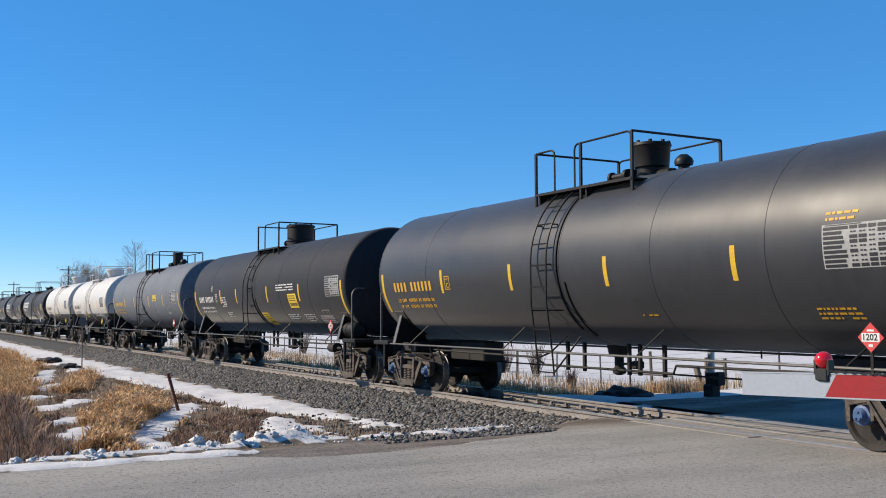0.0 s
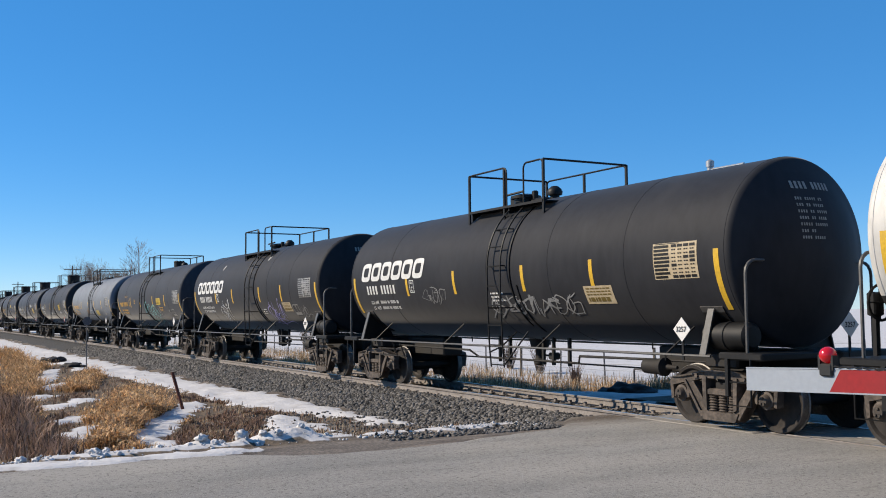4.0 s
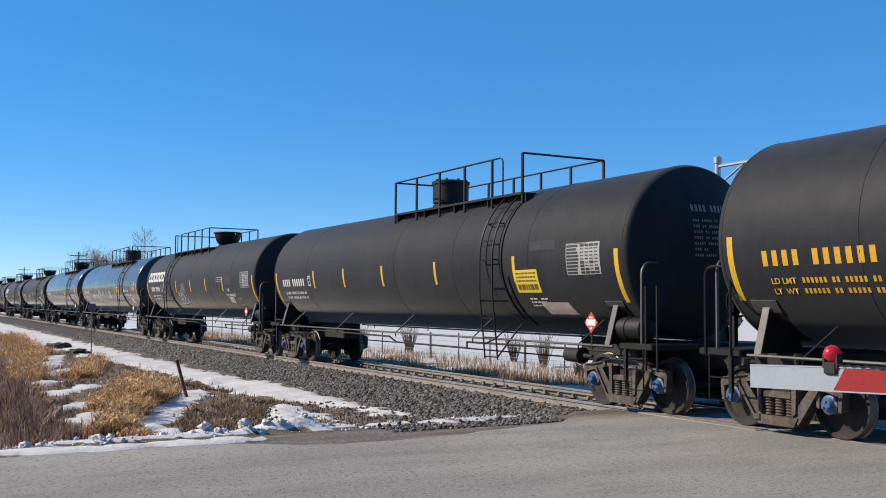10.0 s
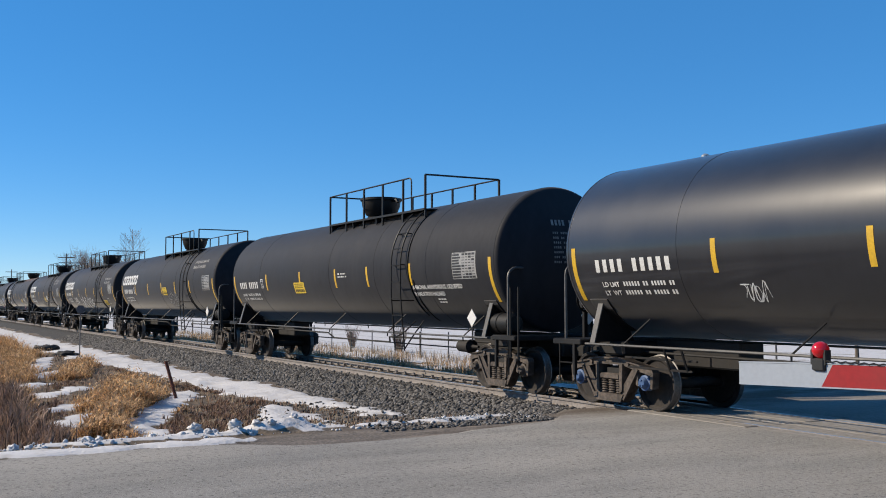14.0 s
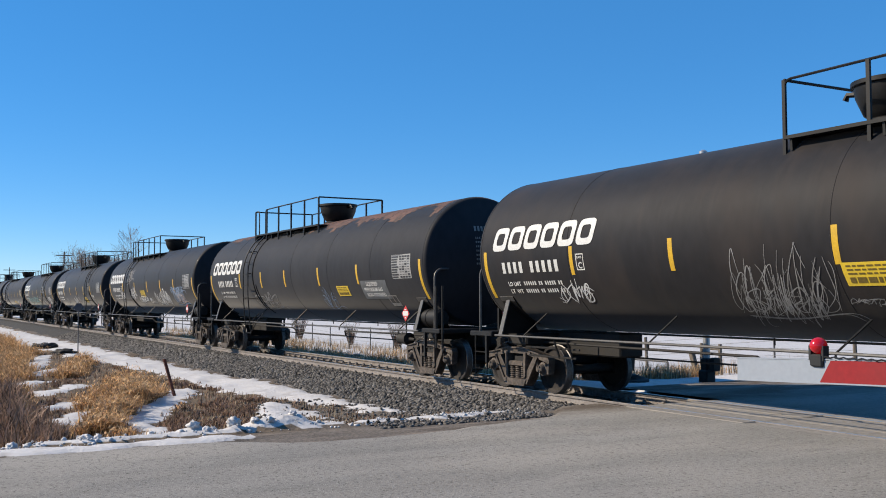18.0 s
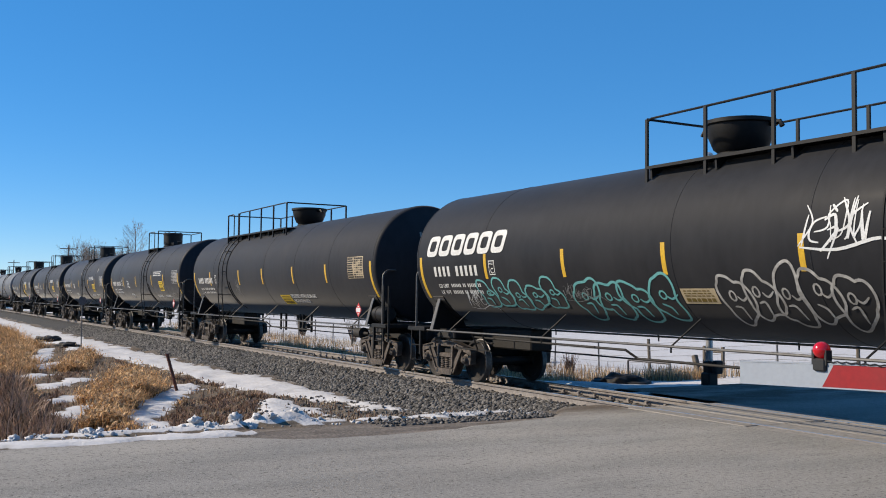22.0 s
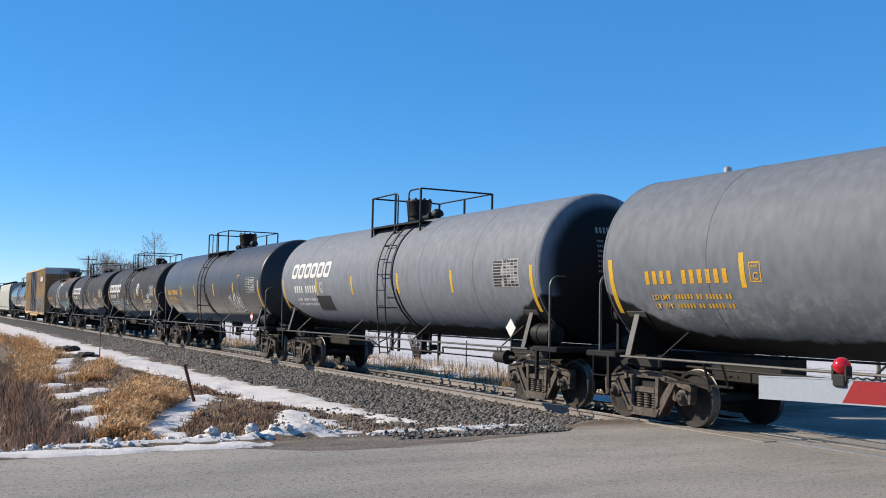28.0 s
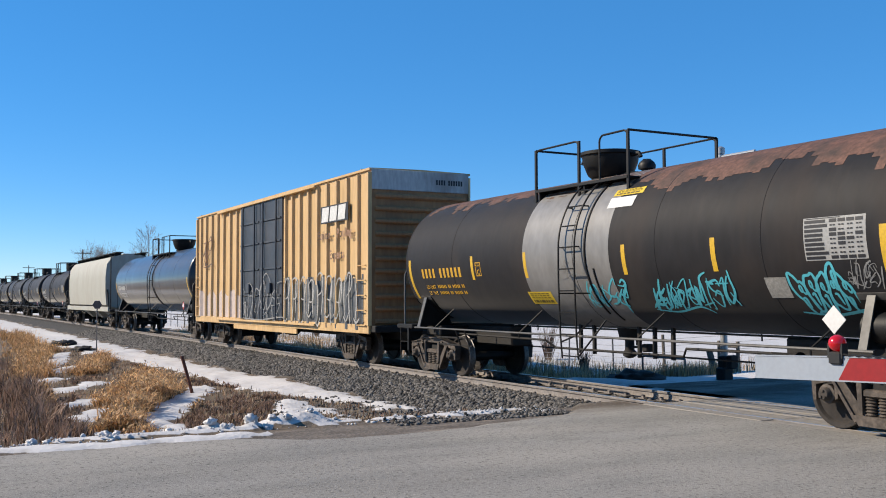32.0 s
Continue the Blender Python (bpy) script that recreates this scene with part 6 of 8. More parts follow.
    def head_print():
        g = Geo()
        up = 0.34 if seed in (6, 7, 33, 34) else 0.08
        for row, (z, high, groups) in enumerate(((0.60, 0.12, (4, 5)), (0.42, 0.045, (3, 5, 2)), (0.32, 0.045, (3, 2, 5)), (0.22, 0.045, (4, 2, 5)), (0.12, 0.045, (4, 2, 4)), (0.02, 0.045, (5, 6)), (-0.08, 0.045, (3, 2)), (-0.18, 0.045, (4, 5)))):
            y, cw = -0.4, 0.085 if row == 0 else 0.046
            for n in groups:
                for _ in range(n):
                    z0 = AXIS_Z + z + up
                    g.add([(on_head(yy, zz), yy, zz) for yy, zz in ((y, z0), (y + cw * 0.6, z0), (y + cw * 0.6, z0 + high), (y, z0 + high))], [(0, 1, 2, 3)])
                    y += cw
                y += cw
        return g.mesh("end_stencil", FADED_MARK, 60)
    part("end_stencil", cached(("head", round(half, 2), RADIUS, seed in (6, 7, 33, 34)), head_print), car)["kind"] = "stuff"
    return car


def add_cars():
    """The cars in the order in which they pass."""
    B, BD, BS, BR = BLACK, BLACK_DUSTY, BLACK_SHINY, BLACK_RUST
    W, Y, F = WHITE_MARK, YELLOW_MARK, FADED_MARK
    YL = YELLOW_LABEL
    RED, WHT = PLACARD_RED, PLACARD_WHITE
    tank_car(-14.76, 7.35, BLACK_CLEAN, "black tank car with yellow stencils and a clean satin shell", (-1.36, 1.56), -0.41, 0.87, "small", marks=Y, seed=1, table_x=1.4, stripes=(-4.37, -1.58, 1.41, 4.36), radius=1.575, hazard=(RED, "1202"),
             prints=((2.0, -1.05, 0.4, 1, Y), (5.6, -0.95, 0.7, 3, Y), (6.0, 0.35, 0.5, 2, Y)), discs=(), vent=-0.75, valve=0.85)
    tank_car(-32.3, 7.42, BD, "black tank car with white stencils and yellow stickers", (-0.98, 1.12), -0.59, 0.4, seed=2, stripes=(-3.97, -2.04, 1.27, 4.18), hazard=(RED, "1202"),
             stickers=((0.42, -1.42, 0.62, 0.55, YL, -0.5), (3.22, -0.72, 0.72, 0.46, YL, -0.06)), prints=((-3.9, -0.25, 0.6, 5, W), (-3.7, -0.85, 0.7, 3, W), (2.2, 0.05, 1.6, 3, W), (2.6, -0.95, 1.0, 3, W), (4.0, -0.95, 0.9, 4, W), (5.2, -1.0, 1.0, 4, W)), discs=((-5.0, 0.1), (-0.2, 0.15)), plates=((5.62, -1.14, 0.52, 0.34),), table_x=1.15, valve=0, vent=-0.8)
    tank_car(-49.6, 7.05, GREY, "grey tank car with faded yellow stencils", (-1.3, 1.56), -0.33, 0.92, "thin", marks=Y, seed=3, stripes=(-4.24, -1.83, 1.39, 4.2), hazard=(RED, ""),
             stickers=((2.3, -0.24, 0.72, 0.3, YL, 0), (-1.75, -1.1, 0.5, 0.28, BLACK_MARK, -0.3)), prints=((3.5, -1.0, 0.3, 1, BLACK_MARK),), plate=True, plates=((4.68, -0.89, 0.48, 0.32),), table_x=1.48, vent=-0.8)
    white = dict(dome_kind="wide", marks=BLACK_MARK, fit=FITTING_WHITE, tape=YELLOW, mark_v=-0.45, valve=0)
    tank_car(-65.19, 5.64, WHITE_BLACK, "white over black hydrogen peroxide tank car with white railings", (-1, 1.16), 0.1, 0.73, seed=4, stripes=(-3.5, -1.27, 1.04, 3.26), hazard=(PLACARD_YELLOW, ""),
             stickers=((-1.5, -1.05, 0.7, 0.4, YL, -0.2),), words=(("HYDROGEN PEROXIDE", 1.4, -0.75, 0.16, W), ("AQUEOUS SOLUTION STABILIZED", 1.4, -0.98, 0.16, W)),
             tags=((0.5, 0.9, -0.55, -0.2, BLACK_MARK, 2, 0.05), (3.2, 4.4, -1.5, -0.6, SPRAY_WHITE, 3, 0.03)), **white)
    tank_car(-78.91, 5.48, WHITE_BLACK, "white over black tank car with a dusty shell and white railings", (-0.9, 1.16), 0.12, 0.73, seed=5, stripes=(-3.4, -1.2, 0.95, 3.28), hazard=(PLACARD_YELLOW, ""),
             stickers=((-1.4, -1.05, 0.6, 0.4, YL, -0.2),), words=(("HYDROGEN PEROXIDE", 1.2, -0.75, 0.16, W),), **white)
    pro = dict(logo=True, groups=(4, 5), mark_x=0.75, mark_w=1.7, logo_x=0.5, logo_w=3.5)
    tank_car(-93.97, 6.67, BD, "black tank car with a white emblem and scrawled graffiti", (-1.3, 1.58), 0.55, -0.61, "low", seed=6, table_x=1.4, stripes=(-3.62, -1.33, 1.4, 3.6), radius=1.49, hazard=(WHT, "3257"), table_mat=TABLE_TAN,
             tags=((0.0, 3.0, -1.0, -0.6, SPRAY_GREY, 8, 0.05), (-2.8, -1.8, -0.65, -0.3, SPRAY_GREY, 3, 0.02)), stickers=((3.3, -0.8, 0.8, 0.35, TABLE_TAN, 0),), prints=((0.1, -0.5, 0.5, 3, W),), **pro)
    tank_car(-110.21, 6.67, BD, "black tank car with a white emblem and violet graffiti tags", (-1.3, 1.58), 0.55, -0.61, "low", seed=7, drop=0.04, load=("LD LMT 190500LB 86 400KG", "LT  WT  72500LB 32 900KG"), table_x=1.4, stripes=(-3.73, -1.61, 1.47, 3.64), radius=1.49, hazard=(WHT, "3257"),
             stickers=((3.56, -0.86, 0.74, 0.32, TABLE_TAN, 0),), tags=((-3.45, -2.3, -1.25, -0.45, SPRAY_WHITE, 3, 0.035), (2.0, 3.3, -1.3, -0.55, SPRAY_VIOLET, 4, 0.04), (5.04, 5.48, -0.98, -0.66, SPRAY_GREY, 2, 0.02)),
             discs=((-3.4, 0.95), (1.6, 1.1)), prints=((1.4, -0.75, 0.4, 3, W),), **pro, plates=((4.42, -1.0, 0.5, 0.38),))
    tank_car(-126.43, 6.74, GREY_DARK, "dark grey tank car with large teal graffiti letters", (-1.01, 1.45), -0.42, 0.88, "short", marks=Y, seed=8, drop=0.12, table_x=1.18, tag_plate=True, load=("LD LMT 190600LB 86450KG", "LT WT  72400LB 32850KG"), stripes=(-3.49, -1.22, 1.63, 4.0), radius=1.49, hazard=(WHT, ""),
             stickers=((2.42, -0.41, 0.8, 0.3, YL, 0),), prints=((-4.9, 0.1, 0.7, 1, Y), (-2.6, -0.1, 0.3, 3, Y), (2.8, -0.55, 0.7, 3, Y)), tags=((-0.45, 2.25, -1.5, -0.42, SPRAY_TEAL, 4, 0.065), (4.15, 4.7, -1.2, -0.66, SPRAY_GREY, 2, 0.02), (2.3, 2.9, -0.85, -0.5, SPRAY_GREY, 3, 0.02)), plates=((4.9, -1.02, 0.52, 0.36),))
    tank_car(-142.74, 6.75, GREY_LIGHT_ENDED, "light grey tank car with yellow stencils and a black end", (-0.99, 1.5), 0.64, -0.65, "low", marks=Y, seed=9, drop=0.12, tag_plate=True, load=("LD LMT 190500LB 86 650KG", "LT  WT  72500LB 32 850KG"), stripes=(-3.16, -0.55, 1.6, 4.1), radius=1.48, hazard=(WHT, ""), valve=0,
             stickers=((1.9, -0.93, 0.84, 0.34, YL, 0),), prints=((0.0, -0.55, 0.7, 1, W), (0.3, -0.7, 0.5, 4, F)), tags=((2.98, 3.9, -0.94, -0.59, SPRAY_FILL, 3, 0.03), (-1.35, -0.55, -0.85, -0.5, RUST_SMEAR, -1, 0.09)), plates=((4.58, -0.89, 0.42, 0.3),), words=(("THE TANK CAR PEOPLE", -6.0, -0.56, 0.1, Y),))
    tank_car(-159.58, 6.96, BLACK_FADED, "black tank car with white stencils and a yellow sticker", (-0.66, 1.4), 0.5, 0.28, seed=10, radius=1.57, load=("LD LMT 211800LB 96070KG", "LT  WT  74200LB 33650KG"), stripes=(-4.36, -1.6, 1.23, 4.05), hazard=(RED, ""), groups=(4, 3), mark_w=1.55,
             stickers=((3.2, -0.56, 0.7, 0.41, YL, 0),), prints=((-1.65, -0.72, 1.0, 4, W), (1.3, -0.66, 0.8, 1, W), (3.4, -0.69, 0.95, 2, W), (5.9, -0.6, 0.7, 4, W)), plates=((4.98, -1.06, 0.46, 0.36),), table_x=1.13, valve=0, vent=0.75)
    tank_car(-177.0, 7.33, B, "black tank car with a bluish grey painted band", (-0.44, 1.55), 0.92, 0.24, radius=1.555, seed=11, stripes=(-4.28, -1.32, 2.29, 4.81), hazard=(RED, ""), bands=((-0.55, 0.42, BAND_BLUE),),
             stickers=((3.88, -0.72, 0.76, 0.44, YL, -0.06),), prints=((-3.3, -0.3, 0.6, 5, W), (-3.0, -0.95, 0.8, 3, W), (2.5, 0.05, 1.3, 3, W), (2.8, -1.0, 0.7, 3, W), (4.0, -1.0, 0.9, 3, W)), discs=((2.0, 1.1), (5.9, 1.3)), plates=((5.84, -1.2, 0.52, 0.36),), valve=0, vent=0.75)
    tank_car(-194.34, 7.03, BLACK_FADED, "black tank car with yellow stencils and test data table", (-0.88, 1.98), 0.05, 1.3, radius=1.585, table_x=1.08, marks=Y, seed=12, stripes=(-4.22, -1.53, 1.49, 4.25), hazard=(RED, ""), groups=(4, 6),
             stickers=((1.9, -0.07, 0.76, 0.29, YL, 0), (-1.1, 0.82, 0.68, 0.14, YL, 0), (-1.1, 0.6, 0.62, 0.19, TABLE_TAN, 0)), prints=((4.6, -0.95, 0.4, 3, W), (5.5, -0.6, 0.8, 2, Y), (-1.0, -0.85, 0.5, 4, F)), valve=0, vent=-1.1)
    lp = dict(lpg=True, outlet=False, valve=0)
    tank_car(-212.81, 8.76, BD, "long black pressure tank car with yellow labels", (-0.9, 5.1), 4.66, 0.16, seed=13, radius=1.55, stripes=(-5.45, -3.18, -0.67, 2.19, 5.52), hazard=(RED, ""), marks=W,
             stickers=((5.5, -0.73, 0.82, 0.47, YL, 0), (6.1, 0.1, 0.85, 0.18, GREY_DARK, 0), (6.2, -1.25, 0.9, 0.3, SPRAY_PINK, -0.3)), prints=((5.8, -0.85, 0.6, 3, W),), **lp)
    bowl = dict(dome_kind="bowl", logo=True, groups=(4, 5), mark_x=0.9, mark_w=1.75, lpg=True, outlet=False, valve=0)
    tank_car(-232.61, 8.43, BD, "long black pressure tank car with white emblem and doodle", (-4.87, 1.02), -4.1, 0.13, seed=14, radius=1.55, stripes=(-4.99, -2.63, -0.12, 2.28, 4.72), hazard=(RED, ""),
             tags=((-2.5, -1.2, -0.98, -0.4, SPRAY_WHITE, 3, 0.035),), stickers=((-1.75, -0.42, 0.58, 0.3, SPRAY_FILL, 0), (5.07, -0.28, 0.82, 0.3, BLACK_MARK, 0), (5.2, -1.0, 0.55, 0.25, SPRAY_PINK, 0)), prints=((3.9, 0.05, 0.9, 3, F),), **bowl, plates=((6.2, -1.16, 0.48, 0.35),), words=(("GAS", 5.25, -0.52, 0.15, W), ("NOT ODORIZED", 5.0, -0.72, 0.15, W)))
    tank_car(-252.7, 8.77, BS, "long glossy black pressure tank car with white graffiti", (-0.92, 5.16), 4.7, 0.09, radius=1.555, seed=15, load=("LD LMT 163000LB 73900KG", "LT  WT 100000LB 45400KG"), stripes=(-5.49, -2.74, -0.01, 2.67, 5.39), hazard=(RED, ""),
             tags=((-5.0, -3.9, -1.08, -0.5, SPRAY_WHITE, 0, 0.04), (-5.05, -4.15, -0.58, -0.36, SPRAY_WHITE, 3, 0.022), (-3.65, -0.95, -1.5, -0.42, SPRAY_WHITE, 4, 0.06), (0.5, 1.2, -1.0, -0.35, SPRAY_WHITE, 1, 0.065), (0.9, 1.3, -0.62, -0.32, SPRAY_WHITE, 2, 0.02)), stickers=((3.18, -0.58, 0.8, 0.48, YL, -0.05), (6.9, -1.1, 0.5, 0.35, W, -0.2)), words=(("NON-ODORIZED", 5.42, -0.38, 0.165, W), ("LIQUEFIED PETROLEUM GAS", 5.42, -0.62, 0.165, W)), **lp)
    tank_car(-272.63, 8.32, BS, "long satin black pressure tank car lettered for anhydrous ammonia", (-1.02, 4.8), 4.35, 0.17, "bowl", seed=16, plate=False, stripes=(-4.9, -2.2, 0.35, 2.67, 4.9), radius=1.555, hazard=(WHT, ""), groups=(4, 5),
             stickers=((1.82, -0.56, 0.9, 0.34, YL, 0), (4.95, -1.38, 1.0, 0.5, SPRAY_FILL, -0.15)), words=(("AMMONIA, ANHYDROUS, LIQUEFIED", 5.0, -0.53, 0.165, W), ("INHALATION HAZARD", 5.0, -0.74, 0.165, W)), tags=((-4.5, -4.0, -0.95, -0.65, SPRAY_WHITE, 3, 0.02),), **lp)
    tank_car(-292.39, 8.56, BD, "long dusty black pressure tank car for ammonia", (-0.96, 4.9), 4.5, 0.27, "bowl", seed=17, stripes=(-5.2, -2.2, 0.5, 2.58, 4.99), hazard=(WHT, ""), groups=(4, 5),
             stickers=((-2.75, -0.63, 0.85, 0.34, YL, 0),), words=(("AMMONIA, ANHYDROUS, LIQUEFIED", 5.0, -0.6, 0.14, W), ("INHALATION HAZARD", 5.0, -0.77, 0.14, W)), prints=((0.7, -0.1, 0.6, 2, W), (6.0, -0.85, 0.4, 2, W)), **lp, table_x=1.55)
    tank_car(-312.15, 8.37, BD, "long black pressure tank car with a white emblem and ammonia lettering", (-0.98, 4.7), 4.25, 0.2, "bowl", seed=18, stripes=(-5.2, -2.5, 0.2, 2.6, 5.0), hazard=(WHT, ""), logo=True, groups=(4, 5),
             stickers=((0.4, -0.55, 0.75, 0.35, YL, 0),), words=(("ANHYDROUS AMMONIA", 5.4, 0.72, 0.17, F), ("INHALATION HAZARD", 5.4, 0.5, 0.17, F)), tags=((1.2, 2.8, -1.0, -0.45, SPRAY_GREY, 4, 0.03),), **lp)
    tank_car(-331.56, 8.42, BR, "long weathered black pressure tank car with white graffiti strokes", (-1.12, 4.5), 4.1, 0, "bowl", radius=1.545, seed=19, stripes=(-5.53, -2.96, -0.16, 2.6, 5.2), hazard=(WHT, ""), logo=True, groups=(4, 5), lpg=True, outlet=False, valve=0,
             tags=((-3.0, 1.5, -1.35, -0.55, SPRAY_WHITE, 6, 0.05), (-5.0, -3.65, -0.88, -0.5, SPRAY_WHITE, 4, 0.035), (4.4, 4.95, -0.41, 0.2, SPRAY_GREY, 3, 0.018), (-4.4, -3.4, -1.45, -1.15, SPRAY_GREY, 5, 0.02), (-8.4, -7.9, -1.0, -0.5, SPRAY_PINK, 3, 0.03), (2.0, 3.6, -1.0, -0.7, SPRAY_GREY, 6, 0.015)), stickers=((5.1, -1.1, 0.88, 0.34, YL, 0),), words=(("ANHYDROUS AMMONIA", 6.0, 0.42, 0.16, F), ("INHALATION HAZARD", 6.0, 0.2, 0.16, F)), plates=((6.3, -1.05, 0.5, 0.4),))
    tank_car(-351.3, 8.44, BR, "long weathered black pressure tank car with a chalk face doodle", (-1.1, 4.48), 4.06, -0.05, "bowl", seed=20, radius=1.55, stripes=(-5.56, -2.98, 0.1, 2.61, 5.24), hazard=(WHT, ""), logo=True, groups=(4, 5), lpg=True, outlet=False, valve=0,
             tags=((-1.85, -0.1, -1.3, -0.3, SPRAY_GREY, 9, 0.016), (-1.7, -0.3, -1.3, -0.95, SPRAY_GREY, 8, 0.018), (-1.75, -0.2, -1.28, -0.6, SPRAY_GREY, 6, 0.014), (1.2, 2.2, -0.78, -0.5, SPRAY_WHITE, 4, 0.045), (1.2, 2.05, -1.05, -0.82, SPRAY_WHITE, 3, 0.045), (1.4, 1.9, -0.45, -0.36, SPRAY_WHITE, 1, 0.04), (2.6, 3.4, -1.05, -0.45, SPRAY_GREY, 4, 0.016), (5.1, 5.95, -1.05, -0.47, SPRAY_PALE, 4, 0.055), (-6.2, -5.2, -1.05, -0.65, SPRAY_WHITE, 4, 0.03), (0.1, 0.6, -1.1, -1.0, SPRAY_GREY, 4, 0.015)), stickers=((0.15, -0.81, 0.86, 0.33, YL, -0.08),), words=(("ANHYDROUS AMMONIA", 5.3, 0.72, 0.17, F), ("INHALATION HAZARD", 5.3, 0.5, 0.17, F)))
    tank_car(-371.08, 8.41, BD, "long black pressure tank car with a rust-stained top and emblem", (-4.66, 1.12), -3.95, 0.15, seed=21, stripes=(-4.99, -2.76, -0.54, 2.2, 4.88), hazard=(RED, ""), rust_top=2, tags=((-3.7, -1.8, -1.25, -0.7, SPRAY_GREY, 4, 0.05), (2.1, 2.9, -1.2, -0.62, SPRAY_BLUE, 3, 0.02)),
             stickers=((3.36, -0.83, 0.78, 0.3, YL, 0), (5.0, -0.93, 1.5, 0.52, SPRAY_FILL, 0)), **bowl, plates=((6.32, -1.17, 0.48, 0.34),), words=(("LIQUEFIED", 5.35, -0.55, 0.14, W), ("PETROLEUM GAS", 5.15, -0.7, 0.14, W), ("NON-ODORIZED", 5.2, -0.85, 0.14, W)))
    tank_car(-390.74, 8.42, BLACK_SATIN, "long black pressure tank car crowded with white graffiti", (-4.75, 1.08), -3.92, 0.1, seed=22, stripes=(-5.05, -2.29, 0.4, 3.0, 5.4), hazard=(RED, ""),
             tags=((-3.85, -2.7, 0.2, 0.66, SPRAY_PALE, 4, 0.03), (-3.7, -3.45, 0.0, 0.14, SPRAY_PALE, 1, 0.025), (-3.4, -2.15, -0.85, -0.3, SPRAY_WHITE, 4, 0.04), (-1.85, -0.1, -0.98, -0.72, SPRAY_WHITE, 6, 0.05), (0.25, 0.6, -0.98, -0.78, SPRAY_WHITE, 2, 0.045), (-1.6, -0.9, -1.25, -1.02, SPRAY_GREY, 4, 0.016), (0.65, 1.2, -1.05, -0.8, SPRAY_GREY, 4, 0.016), (1.62, 2.2, -1.08, -0.53, SPRAY_WHITE, 3, 0.03), (2.4, 4.2, -1.12, -0.46, SPRAY_WHITE, 5, 0.055), (-5.8, -4.95, -0.83, -0.38, SPRAY_WHITE, 4, 0.05), (5.05, 6.7, -1.1, -0.5, SPRAY_BLUE, 5, 0.07), (5.3, 6.6, -1.0, -0.6, SPRAY_PINK, 5, 0.04), (4.9, 6.9, -0.5, -0.3, SPRAY_BLUE, 6, 0.03)), stickers=((-1.14, -0.72, 0.9, 0.32, YL, -0.08),), **bowl)
    tank_car(-410.45, 8.44, BLACK_SATIN, "long dull black pressure tank car with emblem and small tags", (-1.02, 4.55), 4.15, 0.08, "bowl", seed=23, stripes=(-5.38, -2.7, -0.15, 2.45, 4.9), hazard=(RED, ""), logo=True, groups=(4, 5),
             tags=((-1.95, -0.7, -1.3, -0.7, SPRAY_WHITE, 5, 0.03), (-0.08, 0.55, -1.06, -0.48, SPRAY_GREY, 3, 0.018), (1.6, 2.2, -0.9, -0.68, SPRAY_GREY, 4, 0.016), (-5.1, -4.2, -1.05, -0.65, SPRAY_GREY, 5, 0.018)), stickers=((2.18, -1.04, 0.92, 0.36, YL, 0), (4.28, -0.24, 0.42, 0.43, FADED_MARK, 0)), prints=((4.9, -0.55, 0.9, 3, W),), **lp, words=(("LIQUEFIED", 5.15, -0.76, 0.13, F), ("PETROLEUM", 5.1, -0.9, 0.13, F), ("GAS", 5.3, -1.04, 0.13, F), ("NOT ODORIZED", 4.6, -1.36, 0.12, F)))
    tank_car(-430.16, 8.31, BLACK_SATIN, "long black pressure tank car with teal and outlined graffiti", (-1.03, 4.5), 4.22, 0.08, "bowl", seed=24, stripes=(-5.51, -2.81, -0.11, 2.62, 4.96), hazard=(RED, ""), logo=True, groups=(4, 5),
             tags=((-6.0, -3.1, -1.2, -0.6, SPRAY_TEAL, 5, 0.06), (-2.7, 0.0, -1.4, -0.56, SPRAY_TEAL, 4, 0.07), (0.95, 3.5, -1.4, -0.45, SPRAY_PALE, 5, 0.065), (2.7, 3.7, -0.12, 0.45, SPRAY_WHITE, 4, 0.05), (-6.6, -6.0, -1.15, -0.75, SPRAY_WHITE, 3, 0.02), (-3.0, -2.2, -0.9, -0.65, SPRAY_GREY, 5, 0.012), (4.55, 5.5, -1.4, -0.62, SPRAY_GREY, 4, 0.03), (5.65, 6.9, -0.8, -0.6, SPRAY_WHITE, 5, 0.045), (5.9, 6.5, -1.08, -0.88, SPRAY_WHITE, 4, 0.03)), stickers=((0.1, -1.02, 0.75, 0.28, TABLE_TAN, 0), (5.05, -0.38, 1.75, 0.78, GREY_DARK, 0)), **lp)
    tank_car(-449.7, 8.43, BD, "long dusty black pressure tank car lettered for petroleum gas", (-5.5, 0.9), -4.45, 0.23, "bowl", seed=25, stripes=(-6.22, -2.65, -0.12, 2.74, 5.4), hazard=(RED, ""), groups=(4, 6), lpg=True, outlet=True, valve=0, table_mat=TABLE_TAN,
             stickers=((1.12, -1.27, 0.88, 0.38, YL, -0.15),), words=(("LIQUEFIED PETROLEUM GAS", 2.05, -0.98, 0.165, W), ("NON-ODORIZED", 2.1, -1.17, 0.165, W)), tags=((-3.2, -2.7, -0.9, -0.3, SPRAY_GREY, 2, 0.02),))
    icr = dict(radius=1.555, stripes=(-4.1, -1.1, 2.4, 4.7), hazard=(RED, ""))
